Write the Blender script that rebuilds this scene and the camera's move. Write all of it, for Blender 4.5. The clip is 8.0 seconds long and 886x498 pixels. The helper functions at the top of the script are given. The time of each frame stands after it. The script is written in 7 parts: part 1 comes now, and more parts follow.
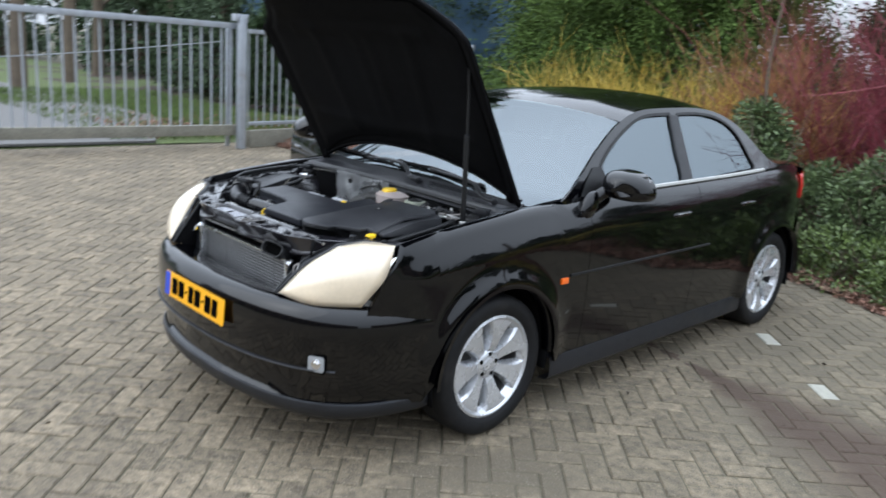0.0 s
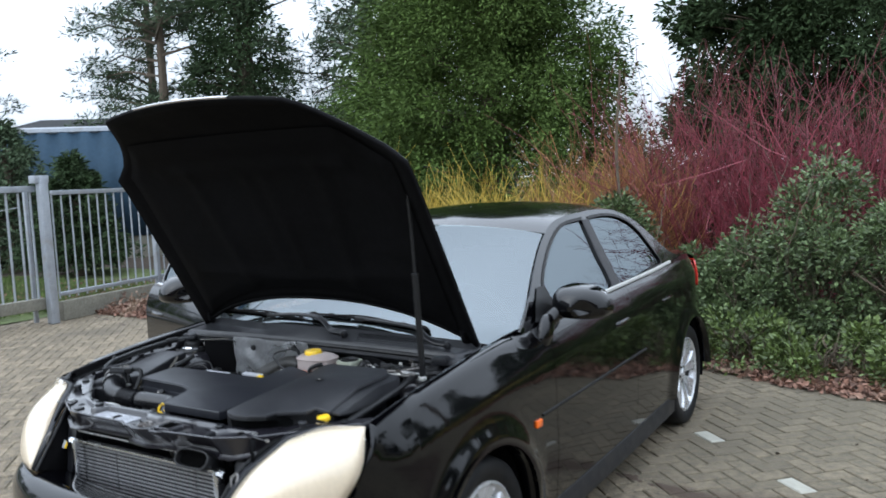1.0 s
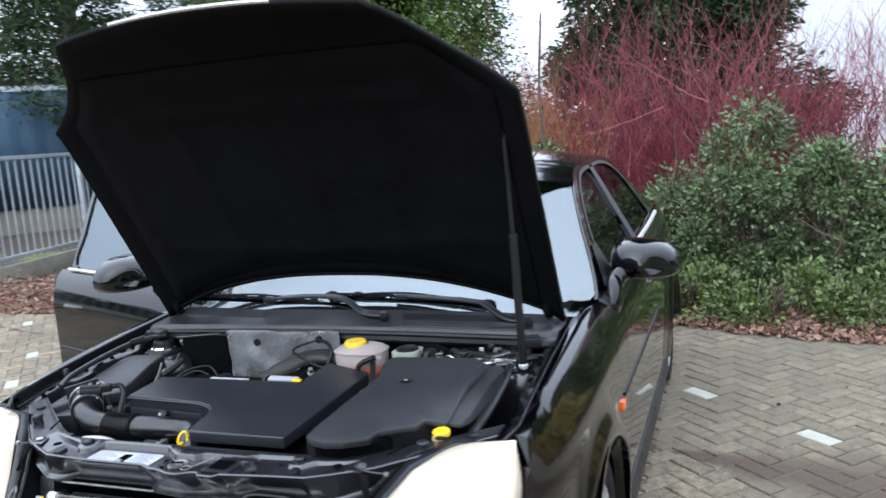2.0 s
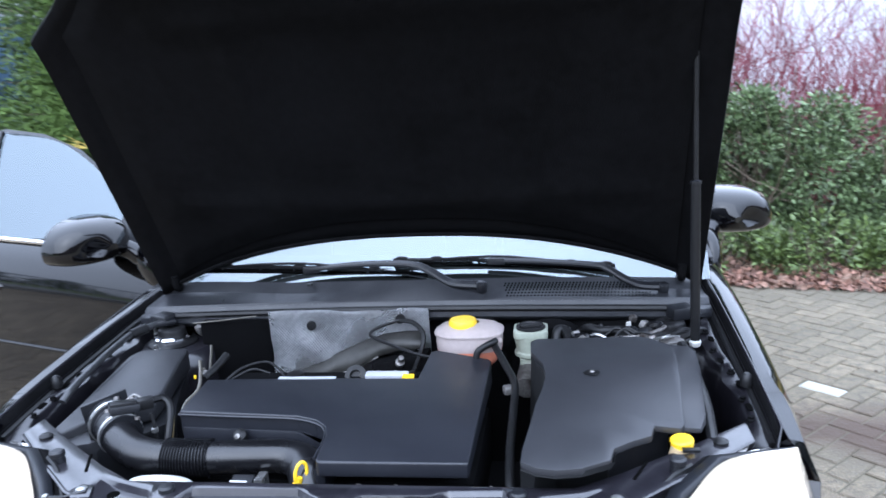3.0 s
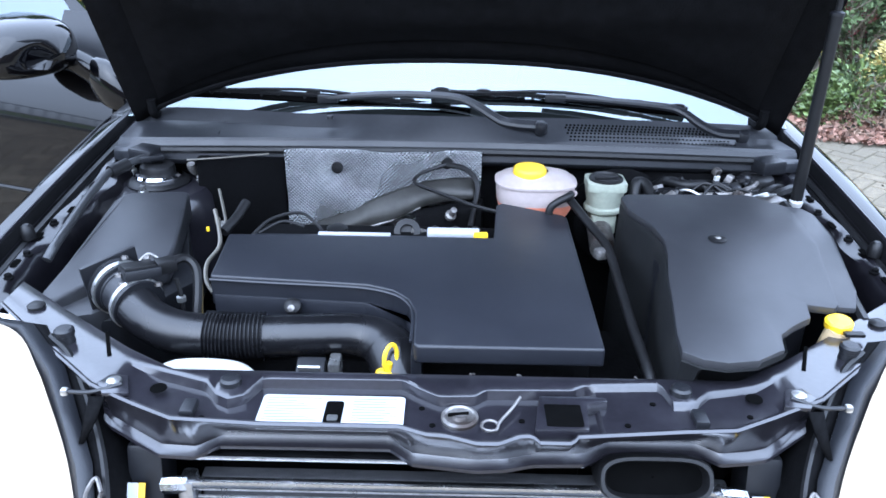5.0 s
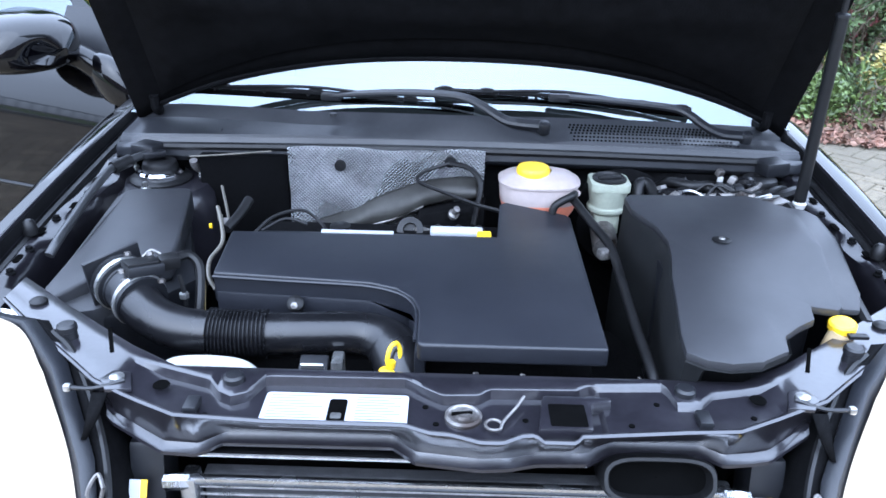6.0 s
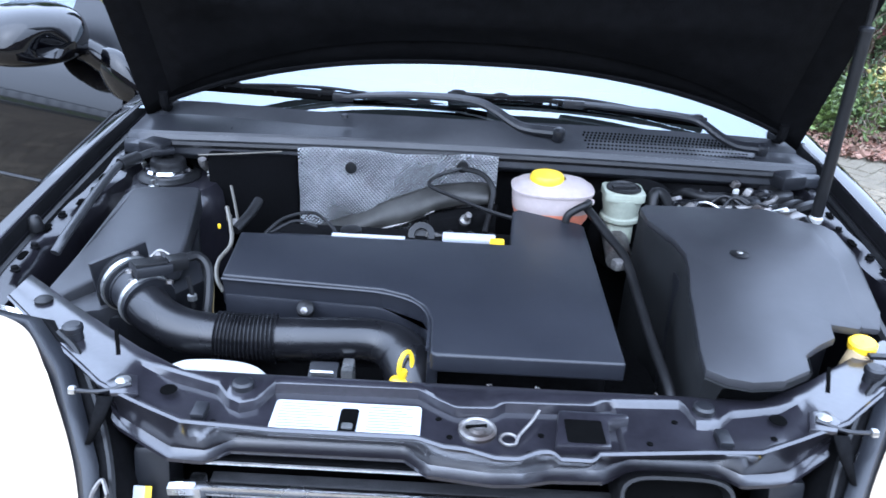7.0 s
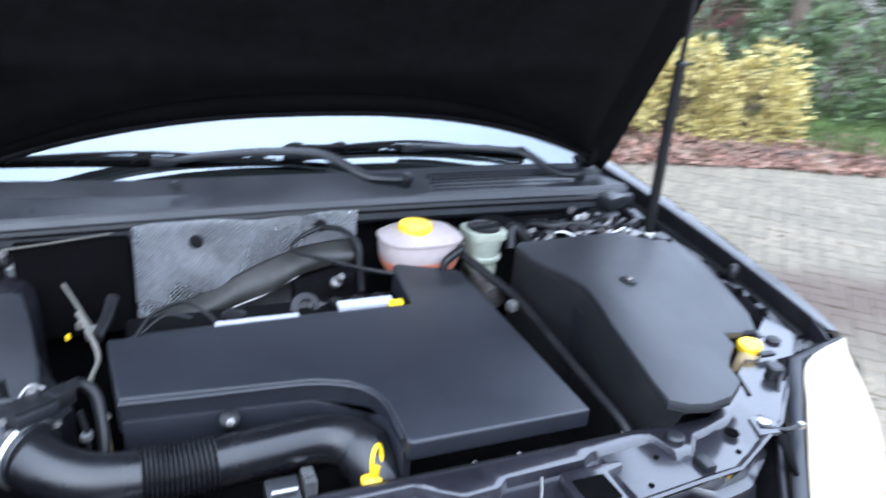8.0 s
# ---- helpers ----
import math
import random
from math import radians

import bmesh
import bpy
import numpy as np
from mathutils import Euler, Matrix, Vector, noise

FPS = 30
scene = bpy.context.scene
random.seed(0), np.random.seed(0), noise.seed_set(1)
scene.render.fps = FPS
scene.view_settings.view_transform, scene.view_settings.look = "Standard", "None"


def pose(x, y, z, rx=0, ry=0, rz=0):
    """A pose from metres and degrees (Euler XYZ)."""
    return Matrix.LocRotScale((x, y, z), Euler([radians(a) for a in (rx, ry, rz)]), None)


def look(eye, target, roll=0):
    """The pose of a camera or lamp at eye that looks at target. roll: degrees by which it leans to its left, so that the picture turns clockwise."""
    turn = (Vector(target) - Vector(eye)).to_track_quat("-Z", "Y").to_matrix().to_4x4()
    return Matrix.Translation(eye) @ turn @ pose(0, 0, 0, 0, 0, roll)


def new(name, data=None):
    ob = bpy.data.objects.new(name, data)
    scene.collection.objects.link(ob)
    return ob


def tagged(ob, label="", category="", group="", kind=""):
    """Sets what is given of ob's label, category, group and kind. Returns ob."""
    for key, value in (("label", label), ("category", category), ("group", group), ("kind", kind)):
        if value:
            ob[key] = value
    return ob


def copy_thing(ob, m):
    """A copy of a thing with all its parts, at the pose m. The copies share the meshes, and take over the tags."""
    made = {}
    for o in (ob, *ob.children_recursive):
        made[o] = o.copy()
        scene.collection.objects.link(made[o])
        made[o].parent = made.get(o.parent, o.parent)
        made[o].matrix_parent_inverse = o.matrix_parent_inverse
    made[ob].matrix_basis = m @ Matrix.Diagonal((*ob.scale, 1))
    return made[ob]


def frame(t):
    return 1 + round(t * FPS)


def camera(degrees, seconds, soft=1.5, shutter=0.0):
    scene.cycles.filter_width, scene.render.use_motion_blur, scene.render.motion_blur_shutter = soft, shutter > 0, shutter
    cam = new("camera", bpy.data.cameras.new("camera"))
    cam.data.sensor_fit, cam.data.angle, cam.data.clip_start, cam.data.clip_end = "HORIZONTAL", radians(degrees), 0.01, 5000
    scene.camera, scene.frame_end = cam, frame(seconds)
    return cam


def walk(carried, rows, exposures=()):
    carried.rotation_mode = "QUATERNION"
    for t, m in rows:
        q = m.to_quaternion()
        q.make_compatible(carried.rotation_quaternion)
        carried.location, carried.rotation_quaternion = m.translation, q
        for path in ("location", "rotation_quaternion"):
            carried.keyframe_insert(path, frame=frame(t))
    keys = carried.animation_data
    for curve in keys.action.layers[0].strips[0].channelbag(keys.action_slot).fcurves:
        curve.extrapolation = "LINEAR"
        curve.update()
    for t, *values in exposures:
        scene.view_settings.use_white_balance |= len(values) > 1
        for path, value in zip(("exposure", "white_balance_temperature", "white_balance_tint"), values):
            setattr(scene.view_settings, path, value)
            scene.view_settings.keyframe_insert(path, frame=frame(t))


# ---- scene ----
# ---------------------------------------------------------------- camera
cam = camera(58.7, 8.0, soft=1.6, shutter=0.42)
PATH = [
    (0, (2.999, -2.478, 1.67), (1.62, -1.115, 1.18), 4.3),
    (0.5, (2.669, -2.442, 1.632), (1.468, -0.888, 1.255), 0.6),
    (1, (2.227, -2.355, 1.649), (1.165, -0.67, 1.474), -2.7),
    (1.2, (2.046, -2.323, 1.669), (1.008, -0.627, 1.456), -3.6),
    (2.3, (0.953, -2.073, 1.597), (0.339, -0.197, 1.277), -4.6),
    (2.5, (0.768, -2.001, 1.591), (0.159, -0.131, 1.222), -5.0),
    (3, (0.388, -1.861, 1.59), (0.094, 0.069, 1.154), -3.5),
    (3.5, (0.13, -1.686, 1.569), (-0.01, 0.215, 0.965), -2.6),
    (4, (0.034, -1.608, 1.545), (0.005, 0.228, 0.752), -1.2),
    (4.5, (0.001, -1.589, 1.531), (-0.015, 0.211, 0.66), -0.1),
    (5, (-0.014, -1.584, 1.533), (-0.027, 0.228, 0.686), 1.0),
    (6.5, (-0.025, -1.581, 1.53), (-0.032, 0.23, 0.681), 2.0),
    (7, (-0.049, -1.558, 1.529), (-0.053, 0.254, 0.684), 3.0),
    (7.5, (-0.17, -1.501, 1.524), (-0.011, 0.3, 0.668), 2.3),
    (8, (-0.39, -1.396, 1.544), (0.369, 0.294, 0.79), 4.6),
]
walk(cam, [(t, look(eye, target, roll)) for t, eye, target, roll in PATH],
     exposures=[(0, -1.18, 6050, 7), (0.5, -1.31, 6030, 7), (1.2, -1.16, 6000, 6), (2.5, -0.53, 5730, 10), (3.5, -0.22, 5240, 12), (4.5, -0.03, 5210, 10), (7, 0.0, 5200, 11), (7.5, 0.06, 5230, 10), (8, -0.07, 5440, 10)])

# ---------------------------------------------------------------- light: a bright overcast winter day
SUN_ELEVATION, SUN_AZIMUTH = radians(38), radians(200)
world = bpy.data.worlds.new("overcast")
scene.world = world
world.use_nodes = True
wn, wl = world.node_tree.nodes, world.node_tree.links
sky = wn.new("ShaderNodeTexSky")
sky.sky_type, sky.sun_disc = "NISHITA", False
sky.sun_elevation, sky.sun_rotation = SUN_ELEVATION, SUN_AZIMUTH
sky.air_density, sky.dust_density, sky.ozone_density = 1.0, 3.0, 1.0
grey = wn.new("ShaderNodeHueSaturation")
grey.inputs["Saturation"].default_value = 0.22
cloud = wn.new("ShaderNodeMixRGB")
cloud.inputs[0].default_value = 0.85
place = wn.new("ShaderNodeTexCoord")
split = wn.new("ShaderNodeSeparateXYZ")
lift = wn.new("ShaderNodeMapRange")
lift.inputs["From Min"].default_value, lift.inputs["From Max"].default_value = 0.0, 1.0
lift.inputs["To Min"].default_value, lift.inputs["To Max"].default_value = 0.42, 1.45
veil = wn.new("ShaderNodeVectorMath")
veil.operation = "SCALE"
veil.inputs[0].default_value = (8.2, 8.7, 9.7)
wl.new(place.outputs["Generated"], split.inputs[0])
wl.new(split.outputs[2], lift.inputs["Value"])
wl.new(lift.outputs[0], veil.inputs["Scale"])
wl.new(veil.outputs[0], cloud.inputs[2])
wl.new(sky.outputs[0], grey.inputs["Color"])
wl.new(grey.outputs[0], cloud.inputs[1])
wl.new(cloud.outputs[0], wn["Background"].inputs["Color"])
wn["Background"].inputs["Strength"].default_value = 0.62
sun = new("sun", bpy.data.lights.new("sun", "SUN"))
sun.data.energy, sun.data.angle, sun.data.color = 1.5, radians(70), (1.0, 0.97, 0.93)
sun.matrix_world = look((0, 0, 20), (0 + 20 * math.sin(SUN_AZIMUTH) * -1.0, 20 * math.cos(SUN_AZIMUTH) * -1.0, 20 - 20 * math.tan(SUN_ELEVATION)))


# ---------------------------------------------------------------- materials
def mat(name, col, rough=0.5, metal=0.0, var=0.15, scale=6.0, bump=0.0, bscale=80.0, coat=0.0,
        spec=0.5, island=0.0, rand=0.0, stain=None, stain_scale=1.2, stain_lo=0.5, trans=0.0, emit=None, rvar=0.08, patch=False, coat_ior=1.5, coat_rough=0.04):
    """A surface: colour varied at two scales, roughness varied, fine relief, optional stain colour."""
    m = bpy.data.materials.new(name)
    m.use_nodes = True
    n, l = m.node_tree.nodes, m.node_tree.links
    p = n["Principled BSDF"]
    co = n.new("ShaderNodeNewGeometry" if rand and patch else "ShaderNodeTexCoord")
    where = co.outputs["Position" if rand and patch else "Object"]

    def noise_tex(s, d=3.0):
        t = n.new("ShaderNodeTexNoise")
        t.inputs["Scale"].default_value, t.inputs["Detail"].default_value = s, d
        l.new(where, t.inputs["Vector"])
        return t

    big, small = noise_tex(scale, 4), noise_tex(scale * 9, 3)
    mixv = n.new("ShaderNodeMath")
    mixv.operation = "ADD"
    l.new(big.outputs["Fac"], mixv.inputs[0])
    l.new(small.outputs["Fac"], mixv.inputs[1])
    ramp = n.new("ShaderNodeMapRange")
    ramp.inputs["From Min"].default_value, ramp.inputs["From Max"].default_value = 0.65, 1.35
    ramp.inputs["To Min"].default_value, ramp.inputs["To Max"].default_value = 1 - var, 1 + var
    l.new(mixv.outputs[0], ramp.inputs["Value"])
    value = ramp.outputs[0]
    for amount, kind in ((island, "geo"), (rand, "obj")):
        if amount:
            g = n.new("ShaderNodeNewGeometry" if kind == "geo" else "ShaderNodeObjectInfo")
            mr = n.new("ShaderNodeMapRange")
            mr.inputs["To Min"].default_value, mr.inputs["To Max"].default_value = 1 - amount, 1 + amount
            l.new(g.outputs["Random Per Island" if kind == "geo" else "Random"], mr.inputs["Value"])
            mm = n.new("ShaderNodeMath")
            mm.operation = "MULTIPLY"
            l.new(value, mm.inputs[0])
            l.new(mr.outputs[0], mm.inputs[1])
            value = mm.outputs[0]
    base = n.new("ShaderNodeVectorMath")
    base.operation = "SCALE"
    base.inputs[0].default_value = col
    l.new(value, base.inputs["Scale"])
    colour = base.outputs[0]
    if stain:
        st = noise_tex(stain_scale, 5)
        r = n.new("ShaderNodeMapRange")
        r.inputs["From Min"].default_value, r.inputs["From Max"].default_value = stain_lo, stain_lo + 0.18
        l.new(st.outputs["Fac"], r.inputs["Value"])
        mx = n.new("ShaderNodeMixRGB")
        mx.inputs[2].default_value = (*stain, 1)
        l.new(r.outputs[0], mx.inputs[0])
        l.new(colour, mx.inputs[1])
        colour = mx.outputs[0]
    if patch:
        # a damp dirt streak on the paving, widening away from the car
        warp = noise_tex(5.0, 6)
        sep = n.new("ShaderNodeSeparateXYZ")
        l.new(where, sep.inputs[0])

        def calc(op, a, b):
            q = n.new("ShaderNodeMath")
            q.operation = op
            for k, v in enumerate((a, b)):
                if isinstance(v, (int, float)):
                    q.inputs[k].default_value = v
                else:
                    l.new(v, q.inputs[k])
            return q.outputs[0]

        grit = noise_tex(140.0, 2)
        light = n.new("ShaderNodeMapRange")
        light.inputs["From Min"].default_value, light.inputs["From Max"].default_value = 0.60, 0.72
        light.inputs["To Max"].default_value = 0.7
        l.new(grit.outputs["Fac"], light.inputs["Value"])
        mx = n.new("ShaderNodeMixRGB")
        mx.inputs[2].default_value = (0.34, 0.30, 0.24, 1)
        l.new(light.outputs[0], mx.inputs[0])
        l.new(colour, mx.inputs[1])
        colour = mx.outputs[0]
        along = calc("SUBTRACT", sep.outputs[0], 1.15)
        line = calc("SUBTRACT", 1.55, calc("MULTIPLY", along, 0.30))
        off = calc("ABSOLUTE", calc("SUBTRACT", sep.outputs[1], line), 0)
        off = calc("ADD", off, calc("MULTIPLY", calc("SUBTRACT", warp.outputs["Fac"], 0.5), 0.3))
        wide = calc("MAXIMUM", calc("MINIMUM", calc("ADD", calc("MULTIPLY", along, 0.34), 0.08), calc("SUBTRACT", 0.80, calc("MULTIPLY", along, 0.25))), 0.001)
        fac = n.new("ShaderNodeMapRange")
        fac.inputs["From Min"].default_value, fac.inputs["From Max"].default_value = 1.5, 0.4
        l.new(calc("DIVIDE", off, wide), fac.inputs["Value"])
        fac = calc("MULTIPLY", fac.outputs[0], 0.95)
        moss = n.new("ShaderNodeMapRange")
        moss.inputs["From Min"].default_value, moss.inputs["From Max"].default_value = 0.2, 3.0
        moss.inputs["To Max"].default_value = 0.52
        edge = calc("ADD", sep.outputs[0], calc("MULTIPLY", calc("SUBTRACT", noise_tex(1.1, 4).outputs["Fac"], 0.5), 3.0))
        l.new(calc("ADD", edge, calc("MULTIPLY", sep.outputs[1], 0.35)), moss.inputs["Value"])
        mx = n.new("ShaderNodeMixRGB")
        mx.inputs[2].default_value = (0.098, 0.088, 0.06, 1)
        l.new(moss.outputs[0], mx.inputs[0])
        l.new(colour, mx.inputs[1])
        colour = mx.outputs[0]
        mx = n.new("ShaderNodeMixRGB")
        mx.inputs[2].default_value = (0.064, 0.042, 0.029, 1)
        l.new(fac, mx.inputs[0])
        l.new(colour, mx.inputs[1])
        colour = mx.outputs[0]
    l.new(colour, p.inputs["Base Color"])
    rr = n.new("ShaderNodeMapRange")
    rr.inputs["From Min"].default_value, rr.inputs["From Max"].default_value = 0.3, 0.7
    rr.inputs["To Min"].default_value, rr.inputs["To Max"].default_value = max(0.01, rough - rvar), min(1, rough + rvar)
    l.new(big.outputs["Fac"], rr.inputs["Value"])
    l.new(rr.outputs[0], p.inputs["Roughness"])
    p.inputs["Metallic"].default_value = metal
    p.inputs["Coat Weight"].default_value = coat
    p.inputs["Coat Roughness"].default_value = coat_rough
    p.inputs["Coat IOR"].default_value = coat_ior
    p.inputs["Specular IOR Level"].default_value = spec
    p.inputs["Transmission Weight"].default_value = trans
    if emit:
        p.inputs["Emission Color"].default_value = (*emit[:3], 1)
        p.inputs["Emission Strength"].default_value = emit[3]
    if bump:
        b = n.new("ShaderNodeBump")
        b.inputs["Strength"].default_value, b.inputs["Distance"].default_value = 0.6, bump
        bt = noise_tex(bscale, 4)
        l.new(bt.outputs["Fac"], b.inputs["Height"])
        l.new(b.outputs[0], p.inputs["Normal"])
    return m


def glass(name, tint, ior=1.5, rough=0.01, gloss_tint=(0.7, 0.77, 0.81)):
    """A thin pane: clear tinted glass with a Fresnel gloss."""
    m = bpy.data.materials.new(name)
    m.use_nodes = True
    n, l = m.node_tree.nodes, m.node_tree.links
    n.remove(n["Principled BSDF"])
    clear, gloss = n.new("ShaderNodeBsdfTransparent"), n.new("ShaderNodeBsdfGlossy")
    clear.inputs["Color"].default_value = (*tint, 1)
    gloss.inputs["Roughness"].default_value = rough
    gloss.inputs["Color"].default_value = (*gloss_tint, 1)
    fr, mx = n.new("ShaderNodeFresnel"), n.new("ShaderNodeMixShader")
    fr.inputs["IOR"].default_value = ior
    l.new(fr.outputs[0], mx.inputs[0])
    l.new(clear.outputs[0], mx.inputs[1])
    l.new(gloss.outputs[0], mx.inputs[2])
    l.new(mx.outputs[0], n["Material Output"].inputs["Surface"])
    return m


PAINT = mat("black_car_paint", (0.0009, 0.0009, 0.0014), 0.16, var=0.2, coat=1.0, coat_ior=1.48, coat_rough=0.05, spec=0.03, bump=0.0002, bscale=3, rvar=0.03)
BAY_PAINT = mat("aubergine_sheet_metal", (0.0130, 0.0122, 0.0158), 0.36, var=0.3, scale=14, coat=1.0, coat_ior=1.62, coat_rough=0.14, spec=0.2, bump=0.0004, bscale=60, stain=(0.028, 0.027, 0.031), stain_scale=16, stain_lo=0.62)
# Darker copy of BAY_PAINT, with the shade at the bay's sides in its colour.
WING_PAINT = mat("shaded_aubergine_sheet_metal", (0.0060, 0.0055, 0.0074), 0.36, var=0.35, scale=14, coat=0.6, coat_ior=1.5, coat_rough=0.16, spec=0.2, bump=0.0006, bscale=50, stain=(0.010, 0.0095, 0.011), stain_scale=16, stain_lo=0.62)
PLASTIC = mat("matt_black_plastic", (0.008, 0.0085, 0.0105), 0.4, var=0.16, scale=9, bump=0.0005, bscale=700, rvar=0.06, stain=(0.025, 0.025, 0.027), stain_scale=7, stain_lo=0.6)
COVER = mat("dark_grey_cover_plastic", (0.0125, 0.0135, 0.0178), 0.42, var=0.14, scale=6, bump=0.0005, bscale=900, rvar=0.06, stain=(0.026, 0.027, 0.031), stain_scale=5, stain_lo=0.62)
BOX_PLASTIC = mat("grey_box_plastic", (0.0215, 0.022, 0.0248), 0.46, var=0.14, scale=6, bump=0.0004, bscale=800, stain=(0.04, 0.04, 0.042), stain_scale=6, stain_lo=0.6)
# Darker copy of BOX_PLASTIC: the shade on the wall is in the colour.
BOX_SIDE = mat("shaded_box_side", (0.0065, 0.007, 0.0075), 0.75, spec=0.25, var=0.25, scale=9, bump=0.0005, bscale=400, stain=(0.014, 0.014, 0.014), stain_scale=8, stain_lo=0.6)
RUBBER = mat("black_rubber", (0.0065, 0.0065, 0.007), 0.45, spec=0.35, var=0.25, scale=20, bump=0.0005, bscale=300)
HOSE = mat("glossy_black_duct", (0.006, 0.006, 0.007), 0.28, var=0.2, scale=12, bump=0.0003, bscale=200, stain=(0.014, 0.014, 0.015), stain_scale=14, stain_lo=0.6)
COWL = mat("grey_cowl_plastic", (0.017, 0.018, 0.021), 0.4, var=0.16, scale=9, bump=0.0005, bscale=700, rvar=0.06, stain=(0.038, 0.038, 0.041), stain_scale=7, stain_lo=0.6)
# Near-black base: the deep shade of bay, arches and gaps is in it.
DARK = mat("shaded_dark_metal", (0.0048, 0.0048, 0.0052), 0.8, var=0.5, spec=0.04, scale=20, bump=0.002, bscale=60)
CAST = mat("dull_cast_metal", (0.22, 0.21, 0.2), 0.45, metal=0.7, var=0.4, scale=30, bump=0.001, bscale=150, stain=(0.05, 0.04, 0.035), stain_scale=18, stain_lo=0.52)
ALU = mat("brushed_aluminium", (0.62, 0.63, 0.65), 0.24, metal=1.0, var=0.15, scale=20, bump=0.0003, bscale=300)
BRIGHT = mat("pale_painted_metal", (0.45, 0.45, 0.43), 0.35, var=0.1, scale=20)
STEEL = mat("zinc_steel", (0.45, 0.45, 0.44), 0.35, metal=0.9, var=0.25, scale=40)
CHROME = mat("chrome", (0.8, 0.8, 0.82), 0.08, metal=1.0, var=0.04)
RIM = mat("silver_alloy", (0.62, 0.63, 0.65), 0.27, metal=0.6, var=0.08, scale=12, coat=0.4, stain=(0.2, 0.18, 0.16), stain_scale=11, stain_lo=0.66)
TYRE = mat("tyre_rubber", (0.006, 0.006, 0.0065), 0.7, var=0.2, scale=16, bump=0.001, bscale=120, spec=0.3, stain=(0.016, 0.015, 0.014), stain_scale=9, stain_lo=0.55)
# Wheel metal coloured dark for the shade between the spokes.
WHEEL_SHADE = mat("shaded_wheel_metal", (0.05, 0.048, 0.046), 0.6, metal=0.3, var=0.3, scale=30)
PIPE = mat("tan_grey_pipe", (0.13, 0.12, 0.1), 0.4, metal=0.3, var=0.2, scale=30)
YELLOW = mat("yellow_plastic", (0.85, 0.55, 0.012), 0.38, var=0.08, scale=20)
COOLANT = mat("milky_tank_plastic", (0.43, 0.365, 0.345), 0.35, var=0.1, scale=10, trans=0.15)
RED_COOLANT = mat("pink_coolant", (0.72, 0.25, 0.15), 0.4, var=0.1, scale=10, trans=0.1)
PALE_TANK = mat("pale_reservoir_plastic", (0.35, 0.375, 0.3), 0.35, var=0.12, scale=16, trans=0.1)
SMOKED = mat("smoked_metal", (0.028, 0.027, 0.024), 0.5, metal=0.3, var=0.35, scale=7, bump=0.001, bscale=90, stain=(0.015, 0.014, 0.012), stain_scale=6, stain_lo=0.48)
STICKER = mat("white_sticker", (0.4, 0.41, 0.44), 0.4, var=0.05, scale=10)
PRINT = mat("grey_print", (0.14, 0.145, 0.17), 0.5, var=0.05)
# Near-zero base; discs and slots of it paint the shade inside holes.
BLACK = mat("plain_black", (0.003, 0.003, 0.003), 0.9, var=0.2, spec=0.0)
PLATE = mat("orange_plate", (0.9, 0.42, 0.006), 0.4, var=0.06, scale=12)
PLATE_BLUE = mat("blue_plate_band", (0.03, 0.07, 0.5), 0.4, var=0.05)
# Clear lens given a pale cream base for the brightness of the lamp.
LAMP_LENS = mat("bright_toned_lens", (0.97, 0.83, 0.63), 0.1, var=0.06, scale=8, coat=1.0, trans=0.3)
REFLECTOR = mat("headlamp_reflector", (0.9, 0.88, 0.84), 0.15, metal=0.9, var=0.05)
AMBER = mat("amber_lens", (0.95, 0.16, 0.01), 0.15, var=0.06, coat=1.0)
RED_LENS = mat("red_lamp_lens", (0.6, 0.03, 0.02), 0.12, var=0.06, coat=1.0)
FOG_LENS = mat("clear_fog_lens", (0.26, 0.27, 0.28), 0.1, var=0.1, scale=30, coat=1.0)
WIND_GLASS = glass("car_glass", (0.5, 0.55, 0.53), ior=3.0, gloss_tint=(0.635, 0.695, 0.73))
SIDE_GLASS = glass("side_glass", (0.5, 0.56, 0.55), ior=3.4, gloss_tint=(0.56, 0.63, 0.67))
CLOTH = mat("dark_seat_cloth", (0.03, 0.03, 0.034), 0.85, var=0.25, scale=30, bump=0.001, bscale=500)
TRIM = mat("dark_interior_trim", (0.035, 0.035, 0.037), 0.6, var=0.15, scale=15, bump=0.0005, bscale=500)
# Black felt, coloured darker still for the shade at the firewall.
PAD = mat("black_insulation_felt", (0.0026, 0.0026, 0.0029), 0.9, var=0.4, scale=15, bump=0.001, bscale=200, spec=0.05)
LINER = mat("felt_hood_liner", (0.0030, 0.0030, 0.0035), 0.8, var=0.6, scale=5, bump=0.0012, bscale=250, spec=0.1)
SILL = mat("grey_sill_plastic", (0.0095, 0.0105, 0.0135), 0.45, var=0.15, scale=12, bump=0.0005, bscale=400)

PAVER = mat("weathered_paver", (0.168, 0.135, 0.091), 0.85, var=0.8, scale=22, bump=0.012, bscale=70, island=0.24, stain=(0.115, 0.093, 0.064), stain_scale=1.3, stain_lo=0.5, patch=True)
PAVER_PIECE = mat("weathered_paver_piece", (0.168, 0.135, 0.091), 0.85, var=0.8, scale=22, bump=0.012, bscale=70, rand=0.24, stain=(0.115, 0.093, 0.064), stain_scale=1.3, stain_lo=0.5, patch=True)
JOINT = mat("mossy_joint_sand", (0.096, 0.085, 0.056), 0.95, var=0.35, scale=8, bump=0.004, bscale=120)
MARKING = mat("white_paver", (0.34, 0.33, 0.28), 0.7, var=0.2, scale=20, bump=0.002, bscale=90, stain=(0.35, 0.33, 0.27), stain_scale=12, stain_lo=0.55)
SOIL = mat("dark_soil", (0.05, 0.036, 0.024), 0.95, var=0.5, scale=5, bump=0.02, bscale=20)
